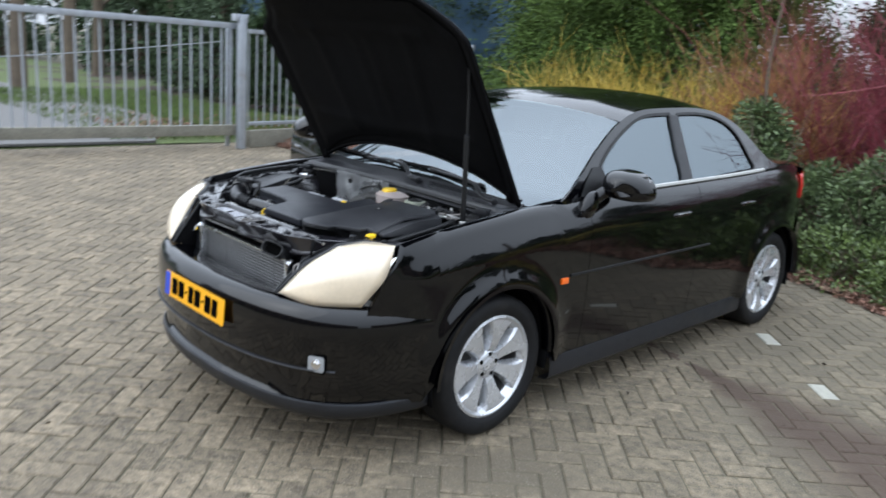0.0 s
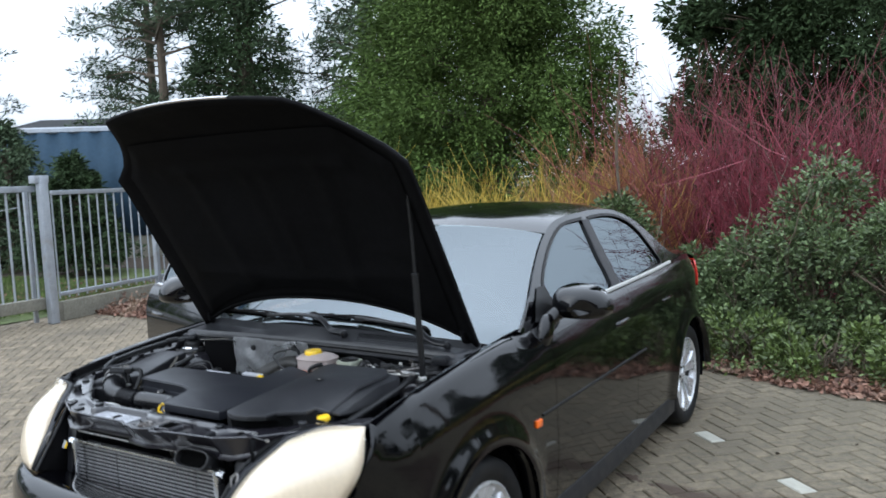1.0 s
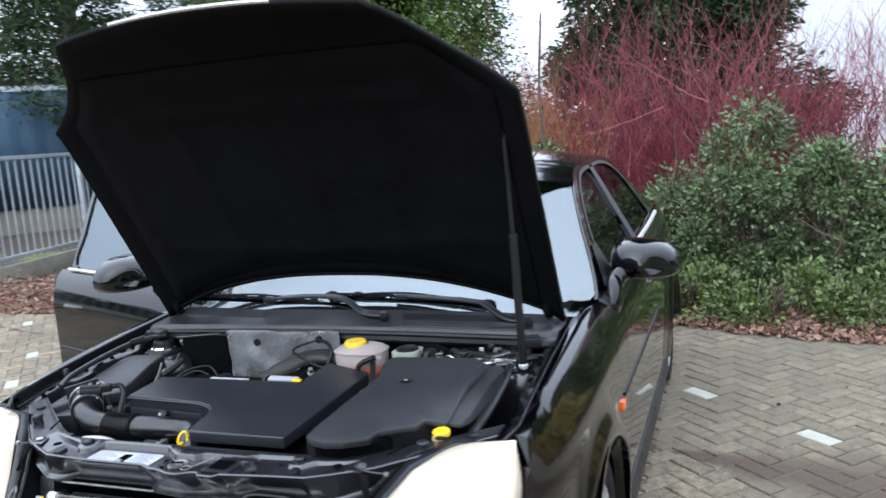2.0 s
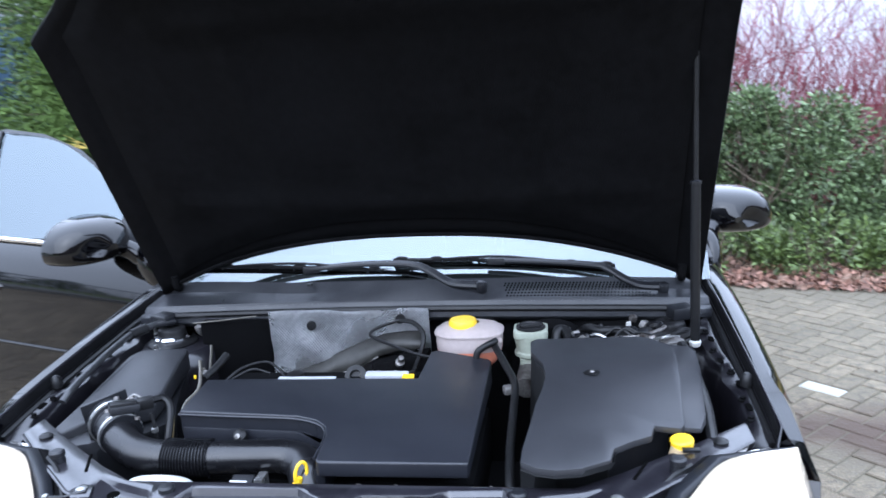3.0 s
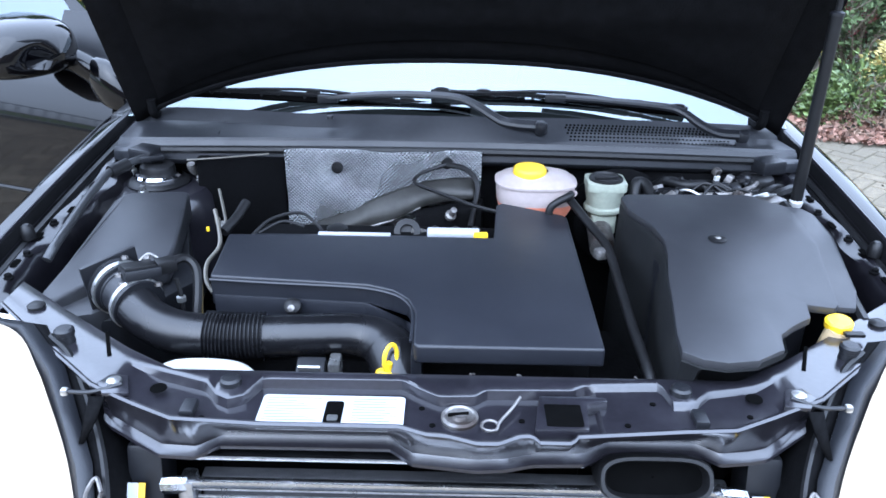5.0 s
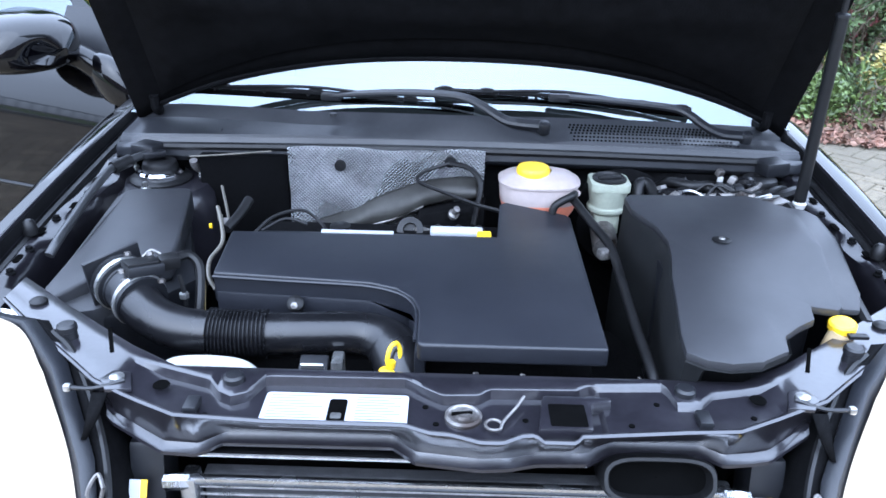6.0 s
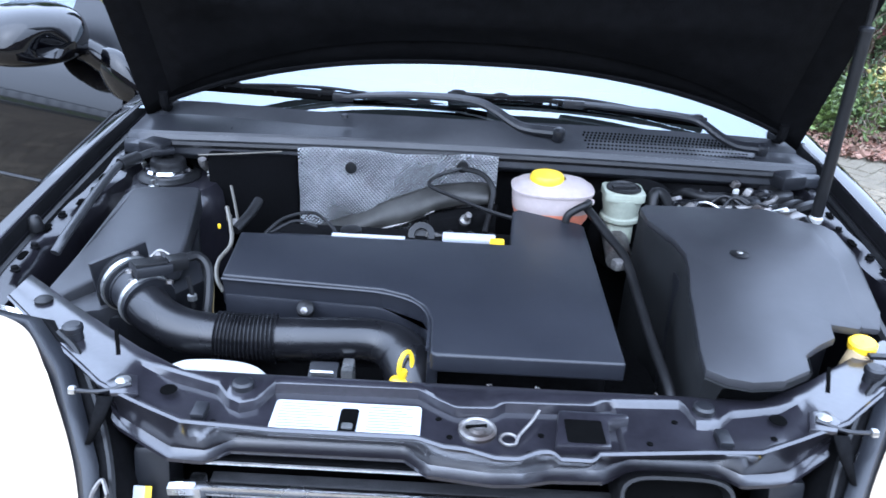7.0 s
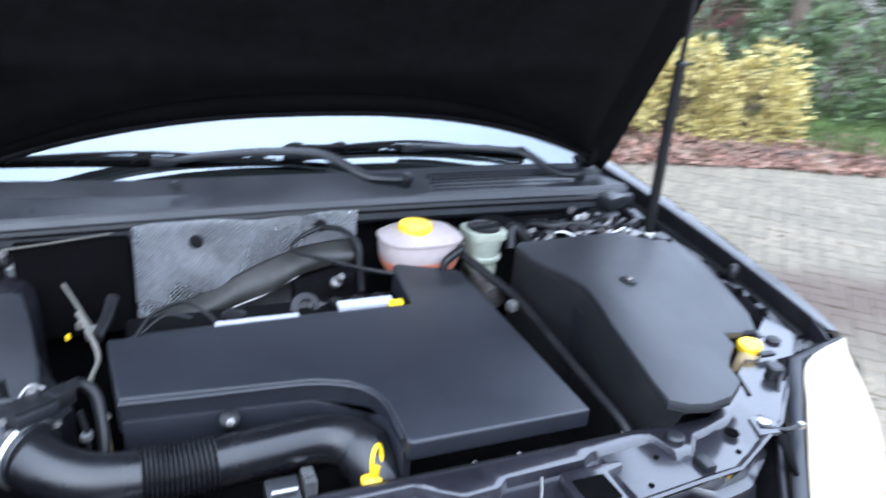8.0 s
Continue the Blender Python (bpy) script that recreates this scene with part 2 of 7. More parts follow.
LITTER = mat("fallen_leaves", (0.20, 0.108, 0.075), 0.75, var=0.2, scale=4, island=0.65, stain=(0.27, 0.19, 0.13), stain_scale=3, stain_lo=0.5)
GRASS = mat("lawn_grass", (0.085, 0.125, 0.03), 0.8, var=0.35, scale=2, island=0.3)
LAWN = mat("lawn_ground", (0.08, 0.105, 0.03), 0.9, var=0.4, scale=3, bump=0.03, bscale=40)
CONIFER = mat("conifer_sprays", (0.078, 0.122, 0.03), 0.75, var=0.4, scale=1.0, island=0.35, spec=0.15)
CONIFER_DARK = mat("dark_conifer_sprays", (0.036, 0.058, 0.024), 0.75, var=0.4, scale=1.0, island=0.35, spec=0.15)
PINE = mat("pine_needles", (0.07, 0.10, 0.055), 0.7, spec=0.2, var=0.3, scale=1.0, island=0.5)
EVERGREEN = mat("evergreen_leaf", (0.098, 0.137, 0.058), 0.42, var=0.3, scale=3, island=0.6, spec=0.4)
IVY = mat("ivy_leaf", (0.09, 0.128, 0.034), 0.45, var=0.25, scale=3, island=0.5)
YELLOW_LEAF = mat("yellow_variegated_leaf", (0.46, 0.38, 0.13), 0.5, var=0.2, scale=4, island=0.4)
RED_TWIG = mat("red_dogwood_bark", (0.17, 0.027, 0.04), 0.5, var=0.3, scale=3, island=0.45)
YELLOW_TWIG = mat("yellow_dogwood_bark", (0.5, 0.37, 0.065), 0.5, var=0.3, scale=3, island=0.4)
ORANGE_TWIG = mat("orange_dogwood_bark", (0.25, 0.115, 0.045), 0.5, var=0.3, scale=3, island=0.4)
BARK = mat("grey_brown_bark", (0.11, 0.085, 0.06), 0.9, var=0.4, scale=6, bump=0.01, bscale=30)
GALV = mat("galvanised_steel", (0.36, 0.385, 0.42), 0.5, metal=0.4, var=0.2, scale=10, stain=(0.3, 0.29, 0.27), stain_scale=5, stain_lo=0.55)
CONCRETE = mat("grey_concrete", (0.19, 0.18, 0.145), 0.9, var=0.3, scale=4, bump=0.004, bscale=60)
PATH_GREY = mat("pale_paved_path", (0.13, 0.126, 0.122), 0.9, var=0.15, scale=2, bump=0.003, bscale=60)
BLUE_WALL = mat("blue_corrugated_sheet", (0.036, 0.068, 0.105), 0.7, var=0.15, scale=1.5, island=0.06, spec=0.2)
ROOF_FELT = mat("dark_roof_felt", (0.028, 0.03, 0.032), 0.9, var=0.3, scale=1.0, spec=0.2)
PALE_WALL = mat("pale_rendered_wall", (0.62, 0.63, 0.66), 0.8, var=0.1, scale=1.0)
BLUE_DOOR = mat("violet_blue_panel", (0.12, 0.13, 0.32), 0.5, var=0.1)


def foil_material():
    """Embossed aluminium heat-shield foil with a small diamond pattern."""
    m = mat("embossed_foil", (0.42, 0.425, 0.43), 0.3, metal=0.92, var=0.25, scale=9, stain=(0.27, 0.265, 0.26), stain_scale=5, stain_lo=0.55)
    n, l = m.node_tree.nodes, m.node_tree.links
    co = n.new("ShaderNodeTexCoord")
    heights = []
    for turn in (45, -45):
        mp, wv = n.new("ShaderNodeMapping"), n.new("ShaderNodeTexWave")
        mp.inputs["Rotation"].default_value = (0, radians(turn), 0)
        wv.inputs["Scale"].default_value = 55
        l.new(co.outputs["Object"], mp.inputs["Vector"])
        l.new(mp.outputs[0], wv.inputs["Vector"])
        heights.append(wv.outputs["Fac"])
    mul, b = n.new("ShaderNodeMath"), n.new("ShaderNodeBump")
    mul.operation = "MULTIPLY"
    l.new(heights[0], mul.inputs[0])
    l.new(heights[1], mul.inputs[1])
    l.new(mul.outputs[0], b.inputs["Height"])
    b.inputs["Strength"].default_value, b.inputs["Distance"].default_value = 1.0, 0.012
    l.new(b.outputs[0], n["Principled BSDF"].inputs["Normal"])
    return m


FOIL = foil_material()


# ---------------------------------------------------------------- mesh helpers
def part(name, bm, material, parent=None, label="", sharp=38.0, weld=False):
    """Links a bmesh as one mesh object, under a thing or a part."""
    if weld:
        bmesh.ops.remove_doubles(bm, verts=bm.verts, dist=0.0002)
    bm.normal_update()
    for f in bm.faces:
        f.smooth = True
    limit = radians(sharp)
    for e in bm.edges:
        if len(e.link_faces) == 2 and e.calc_face_angle(0) > limit:
            e.smooth = False
    me = bpy.data.meshes.new(name)
    bm.to_mesh(me)
    bm.free()
    me.materials.append(material)
    ob = new(name, me)
    ob.parent = parent
    if label:
        ob["label"] = label
    return ob


def raw(name, verts, faces, material, parent=None, label="", smooth=False):
    """Links a mesh of many small faces."""
    me = bpy.data.meshes.new(name)
    me.from_pydata(verts, [], faces)
    if smooth:
        me.polygons.foreach_set("use_smooth", [True] * len(me.polygons))
    me.materials.append(material)
    ob = new(name, me)
    ob.parent = parent
    if label:
        ob["label"] = label
    return ob


def empty(name, at=(0, 0, 0), parent=None):
    ob = new(name)
    ob.empty_display_size = 0.1
    ob.location = at
    ob.parent = parent
    return ob


def flat(ob):
    """Flat shading, for plane panes."""
    ob.data.polygons.foreach_set("use_smooth", [False] * len(ob.data.polygons))
    return ob


def solid(ob, thickness, offset=0.0):
    md = ob.modifiers.new("thickness", "SOLIDIFY")
    md.thickness, md.offset = thickness, offset
    return ob


def edged(bm, d):
    """Turns the open edges of a panel inward by d, with a crisp corner."""
    bm.normal_update()
    rim = [e for e in bm.edges if len(e.link_faces) == 1]
    for e in rim:
        face = e.link_faces[0]
        a, b = e.verts
        loop = [l for l in face.loops if l.edge == e][0]
        if loop.vert != a:
            a, b = b, a
        n = face.normal
        q = [bm.verts.new(a.co), bm.verts.new(a.co - n * d), bm.verts.new(b.co - n * d), bm.verts.new(b.co)]
        bm.faces.new(q)
    return bm


def loft(rows, bm=None, close_u=False, close_v=False, flip=False):
    """Faces between rows of points; close_u joins each row's ends, close_v the first and last row."""
    bm = bm or bmesh.new()
    vs = [[bm.verts.new(p) for p in row] for row in rows]
    nv, nu = len(vs), len(vs[0])
    for i in range(nv if close_v else nv - 1):
        for j in range(nu if close_u else nu - 1):
            q = (vs[i][j], vs[i][(j + 1) % nu], vs[(i + 1) % nv][(j + 1) % nu], vs[(i + 1) % nv][j])
            if flip:
                q = q[::-1]
            try:
                bm.faces.new(q)
            except ValueError:
                pass
    return bm


def spline(pts, n):
    """n points along a smooth line through pts."""
    pts = [Vector(p) for p in pts]
    ext = [2 * pts[0] - pts[1]] + pts + [2 * pts[-1] - pts[-2]]
    out = []
    for k in range(n):
        s = k / (n - 1) * (len(pts) - 1)
        i = min(int(s), len(pts) - 2)
        t = s - i
        a, b, c, d = ext[i:i + 4]
        out.append(0.5 * (2 * b + (c - a) * t + (2 * a - 5 * b + 4 * c - d) * t * t + (3 * b - a - 3 * c + d) * t ** 3))
    return out


def lerp(x, table):
    """Smooth value at x in a table of (x, value)."""
    if x <= table[0][0]:
        return table[0][1]
    for (a, va), (b, vb) in zip(table, table[1:]):
        if x <= b:
            t = (x - a) / (b - a)
            return va + (vb - va) * t
    return table[-1][1]


def curve_at(table, n=80):
    """A lookup table smoothed by a spline."""
    return [tuple(p[:2]) for p in spline([(a, b, 0) for a, b in table], n)]


def tube(pts, r, n=10, bm=None, count=0, caps=True, ribs=None):
    """A round pipe along a smooth line; r is a number or a function of 0..1."""
    bm = bm or bmesh.new()
    line = spline(pts, count or max(6, 6 * len(pts)))
    rows, up = [], None
    for i, p in enumerate(line):
        d = (line[min(i + 1, len(line) - 1)] - line[max(i - 1, 0)]).normalized()
        side = d.cross(up) if up else d.orthogonal()
        if side.length < 1e-5:
            side = d.orthogonal()
        side.normalize()
        up = side.cross(d).normalized()
        rad = r(i / (len(line) - 1)) if callable(r) else r
        rows.append([p + rad * (math.cos(a) * side + math.sin(a) * up) for a in (math.tau * k / n for k in range(n))])
    before = len(bm.verts)
    loft(rows, bm, close_u=True)
    bm.verts.ensure_lookup_table()
    if caps:
        bm.faces.new([bm.verts[before + k] for k in range(n)][::-1])
        bm.faces.new([bm.verts[before + (len(rows) - 1) * n + k] for k in range(n)])
    return bm


def prism(outline, z0, z1, bevel=0.004, bm=None, segs=2, top=1.0, centre=None, m=None):
    """An upright block over an outline in the plan, its edges rounded; top scales the upper outline."""
    own = bmesh.new()
    cx = sum(p[0] for p in outline) / len(outline)
    cy = sum(p[1] for p in outline) / len(outline)
    z0f = z0 if callable(z0) else (lambda x, y: z0)
    z1f = z1 if callable(z1) else (lambda x, y: z1)
    lo = [own.verts.new((x, y, z0f(x, y))) for x, y in outline]
    hi = [own.verts.new((cx + (x - cx) * top, cy + (y - cy) * top, z1f(x, y))) for x, y in outline]
    own.faces.new(lo[::-1])
    own.faces.new(hi)
    k = len(outline)
    for i in range(k):
        own.faces.new((lo[i], lo[(i + 1) % k], hi[(i + 1) % k], hi[i]))
    bmesh.ops.recalc_face_normals(own, faces=own.faces)
    if bevel:
        bmesh.ops.bevel(own, geom=list(own.edges), offset=bevel, segments=segs, profile=0.6, affect="EDGES", clamp_overlap=True)
    return add(bm, own, m)


def add(bm, own, m=None):
    """Adds the bmesh own to bm, placed by m."""
    if m is not None:
        bmesh.ops.transform(own, matrix=m, verts=own.verts)
    if bm is None:
        return own
    me = bpy.data.meshes.new("piece")
    own.to_mesh(me)
    own.free()
    bm.from_mesh(me)
    bpy.data.meshes.remove(me)
    return bm


def box(sx, sy, sz, m=None, bevel=0.004, bm=None, segs=2):
    return prism([(-sx / 2, -sy / 2), (sx / 2, -sy / 2), (sx / 2, sy / 2), (-sx / 2, sy / 2)], -sz / 2, sz / 2, bevel, bm, segs, m=m)


def lathe(profile, n=24, m=None, bm=None, caps=True):
    """Turns a profile of (radius, height) about z."""
    own = loft([[(r * math.cos(math.tau * k / n), r * math.sin(math.tau * k / n), z) for k in range(n)] for r, z in profile], close_u=True)
    if caps and profile[0][0] > 1e-4:
        own.verts.ensure_lookup_table()
        own.faces.new([own.verts[k] for k in range(n)][::-1])
    if caps and profile[-1][0] > 1e-4:
        own.verts.ensure_lookup_table()
        own.faces.new([own.verts[(len(profile) - 1) * n + k] for k in range(n)])
    bmesh.ops.remove_doubles(own, verts=own.verts, dist=1e-5)
    bmesh.ops.recalc_face_normals(own, faces=own.faces)
    return add(bm, own, m)


def rounded(x0, y0, x1, y1, r, n=5):
    """A rectangle with round corners, as an outline."""
    out = []
    for cx, cy, a in ((x1 - r, y1 - r, 0), (x0 + r, y1 - r, 90), (x0 + r, y0 + r, 180), (x1 - r, y0 + r, 270)):
        out += [(cx + r * math.cos(radians(a + 90 * k / n)), cy + r * math.sin(radians(a + 90 * k / n))) for k in range(n + 1)]
    return out
# ---------------------------------------------------------------- the car: body
car = tagged(empty("car", (0, 1.3, 0)), "glossy black saloon car with its bonnet and one door open", "car")
INV = Matrix.Translation((0, -1.3, 0))


def cpart(name, bm, material, parent=None, label="", sharp=38.0):
    """A part of the car, built in the car's own coordinates (front axle at y = 0)."""
    ob = part(name, bm, material, parent or car, label, sharp)
    if parent is None:
        ob.matrix_parent_inverse = INV
    return ob


def cempty(name, label=""):
    ob = empty(name, (0, 0, 0), car)
    ob.matrix_parent_inverse = INV
    if label:
        ob["label"] = label
    return ob


PLAN = curve_at([(-0.70, 0.757), (-0.62, 0.80), (-0.5, 0.842), (-0.36, 0.865), (0.0, 0.885), (0.6, 0.892), (1.3, 0.897), (2.1, 0.897), (2.7, 0.885), (2.95, 0.862), (3.2, 0.80), (3.4, 0.715), (3.56, 0.60)])
BELT = curve_at([(-0.62, 0.905), (-0.5, 0.935), (-0.2, 0.977), (0.24, 1.018), (0.65, 1.032), (1.13, 1.047), (1.7, 1.056), (2.3, 1.066), (2.8, 1.085), (3.2, 1.08), (3.62, 1.02)])
HUBS = (0.0, 2.70)
ARCH_R = 0.372


RIM_X = {1: 0.774, -1: 0.796}


def side_column(y, z_low, s=1, n=22):
    """The side's outline at y, from the sill up to the shoulder."""
    w, zb = lerp(y, PLAN), lerp(y, BELT)
    inner = lerp(y, [(-0.70, w - 0.012), (-0.55, w - 0.012), (-0.515, RIM_X[s]), (0.35, RIM_X[s]), (0.62, w - 0.07), (2.7, w - 0.07), (3.2, w - 0.10), (3.62, w - 0.12)])
    k, c = w - inner, max(0.0, min(1.0, (0.62 - y) / 0.27))
    prof = spline([(w - 0.03, 0.2, 0), (w - 0.012, 0.34, 0), (w, 0.52, 0), (w - 0.001, 0.68, 0), (w - 0.003, zb - 0.175, 0), (inner + 0.945 * k, zb - 0.140, 0), (inner + 0.86 * k, zb - 0.112, 0), (inner + 0.66 * k, zb - 0.072 + 0.010 * c, 0),
                   (inner + 0.45 * k, zb - 0.038 + 0.023 * c, 0), (inner + 0.22 * k, zb - 0.012 + 0.0115 * c, 0), (inner, zb - 0.0045 * c, 0)], 70)
    start = lerp(z_low, [(q.y, q.x) for q in prof[:56]])
    top = 0.925 - 2.0 * (-0.54 - y) if y < -0.54 else 9.0
    line = [Vector((start, z_low, 0))] + [q for q in prof if z_low + 0.008 < q.y < top]
    run = [0.0]
    for a, b in zip(line, line[1:]):
        run.append(run[-1] + (b - a).length)
    out = []
    for k in range(n + 1):
        d = run[-1] * k / n
        x = lerp(d, [(r_, q.x) for r_, q in zip(run, line)])
        z = lerp(d, [(r_, q.y) for r_, q in zip(run, line)])
        for hub in HUBS:
            r = math.hypot(y - hub, z - 0.325)
            if r < ARCH_R + 0.2 and z > 0.2:
                x += 0.029 * math.exp(-((r - ARCH_R - 0.016) / 0.055) ** 2)
        out.append((x, y, z))
    return out


def low_edge(y):
    for hub in HUBS:
        d = abs(y - hub)
        if d < ARCH_R:
            return max(0.27, 0.325 + math.sqrt(ARCH_R ** 2 - d * d))
    return 0.27


def side_panel(y0, y1, s=1, low=None):
    ys = set(np.linspace(y0, y1, max(8, int((y1 - y0) / 0.045))))
    for hub in HUBS:
        for k in range(19):
            yy = hub - (ARCH_R - 0.0004) * math.cos(math.pi * k / 18)
            if y0 < yy < y1:
                ys.add(yy)
    rows = [[(s * x, y, z) for x, y, z in side_column(y, (low or low_edge)(y), s)] for y in sorted(ys)]
    return loft(rows, flip=(s > 0))


GAP = 0.004
door_front, door_rear, quarter_at = 0.60, 1.62, 2.36


def greenhouse_x(z):
    return 0.822 - 0.60 * (z - 1.05)


FRAME_TOP = curve_at([(0.42, 1.03), (0.60, 1.125), (0.82, 1.245), (1.08, 1.362), (1.33, 1.425), (1.75, 1.441), (2.0, 1.436), (2.18, 1.413), (2.34, 1.362), (2.45, 1.295), (2.54, 1.215), (2.64, 1.135), (2.76, 1.098), (3.02, 1.085)])
WIN_FRONT = [(0.74, 1.085), (0.80, 1.165), (0.94, 1.247), (1.145, 1.335), (1.35, 1.39), (1.60, 1.402), (1.605, 1.40), (1.54, 1.22), (1.475, 1.06), (1.10, 1.062)]
WIN_REAR = [(1.705, 1.402), (1.90, 1.404), (2.08, 1.391), (2.22, 1.357), (2.315, 1.30), (2.36, 1.23), (2.385, 1.15), (2.39, 1.088), (2.20, 1.08), (1.60, 1.068), (1.645, 1.22)]


def shoulder_x(y, z):
    w = lerp(y, PLAN) - 0.07
    return min(greenhouse_x(z), w) if z > 1.1 else w + (greenhouse_x(1.1) - w) * max(0, (z - 1.04) / 0.06)


def resample(loop, step=0.05):
    out = []
    for a, b in zip(loop, loop[1:] + loop[:1]):
        k = max(1, int(math.dist(a, b) / step))
        out += [(a[0] + (b[0] - a[0]) * i / k, a[1] + (b[1] - a[1]) * i / k) for i in range(k)]
    return out


def smooth_loop(loop, n=48):
    return [(p.x, p.y) for p in spline([(*p, 0) for p in loop + loop[:1]], n)][:-1]


def filled(outer, holes, xf, s=1):
    """A sheet with holes, outlined in the side view."""
    bm = bmesh.new()
    edges = []
    for loop in [outer] + holes:
        vs = [bm.verts.new((0, y, z)) for y, z in loop]
        edges += [bm.edges.new((vs[i], vs[(i + 1) % len(vs)])) for i in range(len(vs))]
    bmesh.ops.triangle_fill(bm, use_beauty=True, edges=edges)
    for v in bm.verts:
        v.co.x = s * xf(v.co.y, v.co.z)
    bm.normal_update()
    if sum(f.normal.x for f in bm.faces) * s < 0:
        bmesh.ops.reverse_faces(bm, faces=bm.faces)
    return bm


def widened(loop, d):
    """The loop moved outward by d."""
    n, out = len(loop), []
    turn = 1 if sum(a[0] * b[1] - b[0] * a[1] for a, b in zip(loop, loop[1:] + loop[:1])) > 0 else -1
    for i in range(n):
        (ay, az), (by, bz) = loop[i - 1], loop[(i + 1) % n]
        k = math.hypot(by - ay, bz - az)
        out.append((loop[i][0] + turn * d * (bz - az) / k, loop[i][1] - turn * d * (by - ay) / k))
    return out


def pane(loop, xf, s=1, inset=0.012):
    return filled(resample(loop, 0.06), [], lambda y, z: xf(y, z) - inset, s)


# fenders, doors, quarters
for s in (1, -1):
    cpart("front_fender", edged(side_panel(-0.662, door_front - GAP, s), 0.02), PAINT)
    cpart("rear_door", edged(side_panel(door_rear + GAP, quarter_at - GAP, s), 0.02), PAINT)
    cpart("rear_quarter", edged(side_panel(quarter_at, 3.55, s), 0.02), PAINT)
    # Dark sheet behind the panels; its colour gives the gaps their shade.
    inner = loft([[(s * (lerp(y, PLAN) - 0.06), y, z) for z in np.linspace(max(0.25, low_edge(y) + 0.02), lerp(y, BELT) - 0.06, 5)] for y in np.linspace(0.45, 3.3, 60)], flip=(s < 0))
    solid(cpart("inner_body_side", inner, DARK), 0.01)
    sill = loft([[(s * (lerp(y, PLAN) - 0.02 + o), y, z) for o, z in ((-0.06, 0.165), (-0.005, 0.17), (0.012, 0.19), (0.014, 0.25), (0.006, 0.285), (-0.04, 0.29))] for y in np.linspace(0.385, 2.315, 30)], flip=(s < 0))
    cpart("sill", sill, SILL, label="matt grey plastic sill strip")
    for hub in HUBS:
        well = bmesh.new()
        loft([[(s * x, hub - (ARCH_R + 0.004) * math.cos(a), 0.325 + (ARCH_R + 0.004) * math.sin(a)) for x in (0.55, 0.66, 0.78, 0.868)] for a in np.linspace(-0.25, math.pi + 0.25, 26)], well)
        solid(cpart("wheel_arch_liner", well, DARK), 0.006)
        lip = loft([[(s * (lerp(hub + r * math.cos(a), PLAN) + o), hub - r * math.cos(a), 0.325 + r * math.sin(a)) for r, o in ((ARCH_R - 0.006, -0.03), (ARCH_R - 0.008, 0.008), (ARCH_R + 0.002, 0.025), (ARCH_R + 0.02, 0.026))] for a in np.linspace(0.0, math.pi, 30)])
        cpart("arch_lip", lip, PAINT)

# left-hand front door, shut
cpart("front_door", edged(side_panel(door_front, door_rear, 1), 0.02), PAINT)
outer_frame = [(y, z) for y, z in FRAME_TOP] + [(2.9, 1.07), (2.4, 1.06), (1.7, 1.05), (1.1, 1.04), (0.7, 1.028), (0.45, 1.012)]
for s in (1, -1):
    holes = [smooth_loop(WIN_FRONT), smooth_loop(WIN_REAR)]
    if s < 0:
        holes[0] = [(0.62, 1.06), (0.72, 1.16), (0.86, 1.235), (1.12, 1.352), (1.36, 1.41), (1.62, 1.418), (1.60, 1.36), (1.52, 1.06)]
    fr = cpart("pillar_frame", edged(filled(resample(outer_frame, 0.05), holes, shoulder_x, s), 0.03), PAINT)
    glass_rear = solid(flat(cpart("rear_door_glass", pane(smooth_loop(WIN_REAR), shoulder_x, s), SIDE_GLASS)), 0.004)
    glass_rear.visible_shadow = False
    cpart("belt_moulding", tube([(s * (lerp(y, PLAN) - 0.062), y, lerp(y, BELT) + 0.006) for y in ((1.02, 1.3, 1.7, 2.1, 2.47) if s > 0 else (1.66, 1.9, 2.2, 2.47))], 0.011, 6), BRIGHT, label="bright window moulding")
    for loop in (smooth_loop(WIN_FRONT), smooth_loop(WIN_REAR))[(s < 0):]:
        cpart("window_surround", filled(widened(loop, 0.013), [widened(loop, -0.002)], lambda y, z: shoulder_x(y, z) + 0.003, s), RUBBER, label="satin black window surround")
    cpart("pillar_trim", filled([(1.50, 1.065), (1.615, 1.07), (1.70, 1.40), (1.615, 1.40)], [], lambda y, z: shoulder_x(y, z) + 0.004, s), PLASTIC)
    cpart("side_moulding", tube([(s * (lerp(y, PLAN) - 0.001), y, 0.688) for y in ((0.46, 0.9, 1.3, 1.77) if s > 0 else (1.66, 1.8, 2.0, 2.3))], 0.007, 6), RUBBER)
glass_front = solid(flat(cpart("front_door_glass", pane(smooth_loop(WIN_FRONT), shoulder_x, 1), SIDE_GLASS)), 0.004)
glass_front.visible_shadow = False


def door_handle(y, parent=None, s=1, name="door_handle"):
    x = lerp(y, PLAN) - 0.026
    bm = tube([(s * (x - 0.005), y - 0.10, 0.893), (s * (x + 0.022), y - 0.075, 0.896), (s * (x + 0.028), y, 0.897), (s * (x + 0.022), y + 0.075, 0.896), (s * (x - 0.005), y + 0.10, 0.895)], 0.012, 8)
    return bm


cpart("door_handle", door_handle(1.42), PAINT, label="body-coloured handle with a bright edge")
cpart("handle_trim", tube([(lerp(1.35, PLAN) + 0.008, 1.35, 0.902), (lerp(1.42, PLAN) + 0.013, 1.42, 0.903), (lerp(1.5, PLAN) + 0.008, 1.49, 0.902)], 0.003, 6), CHROME)
cpart("door_handle", door_handle(2.20), PAINT)
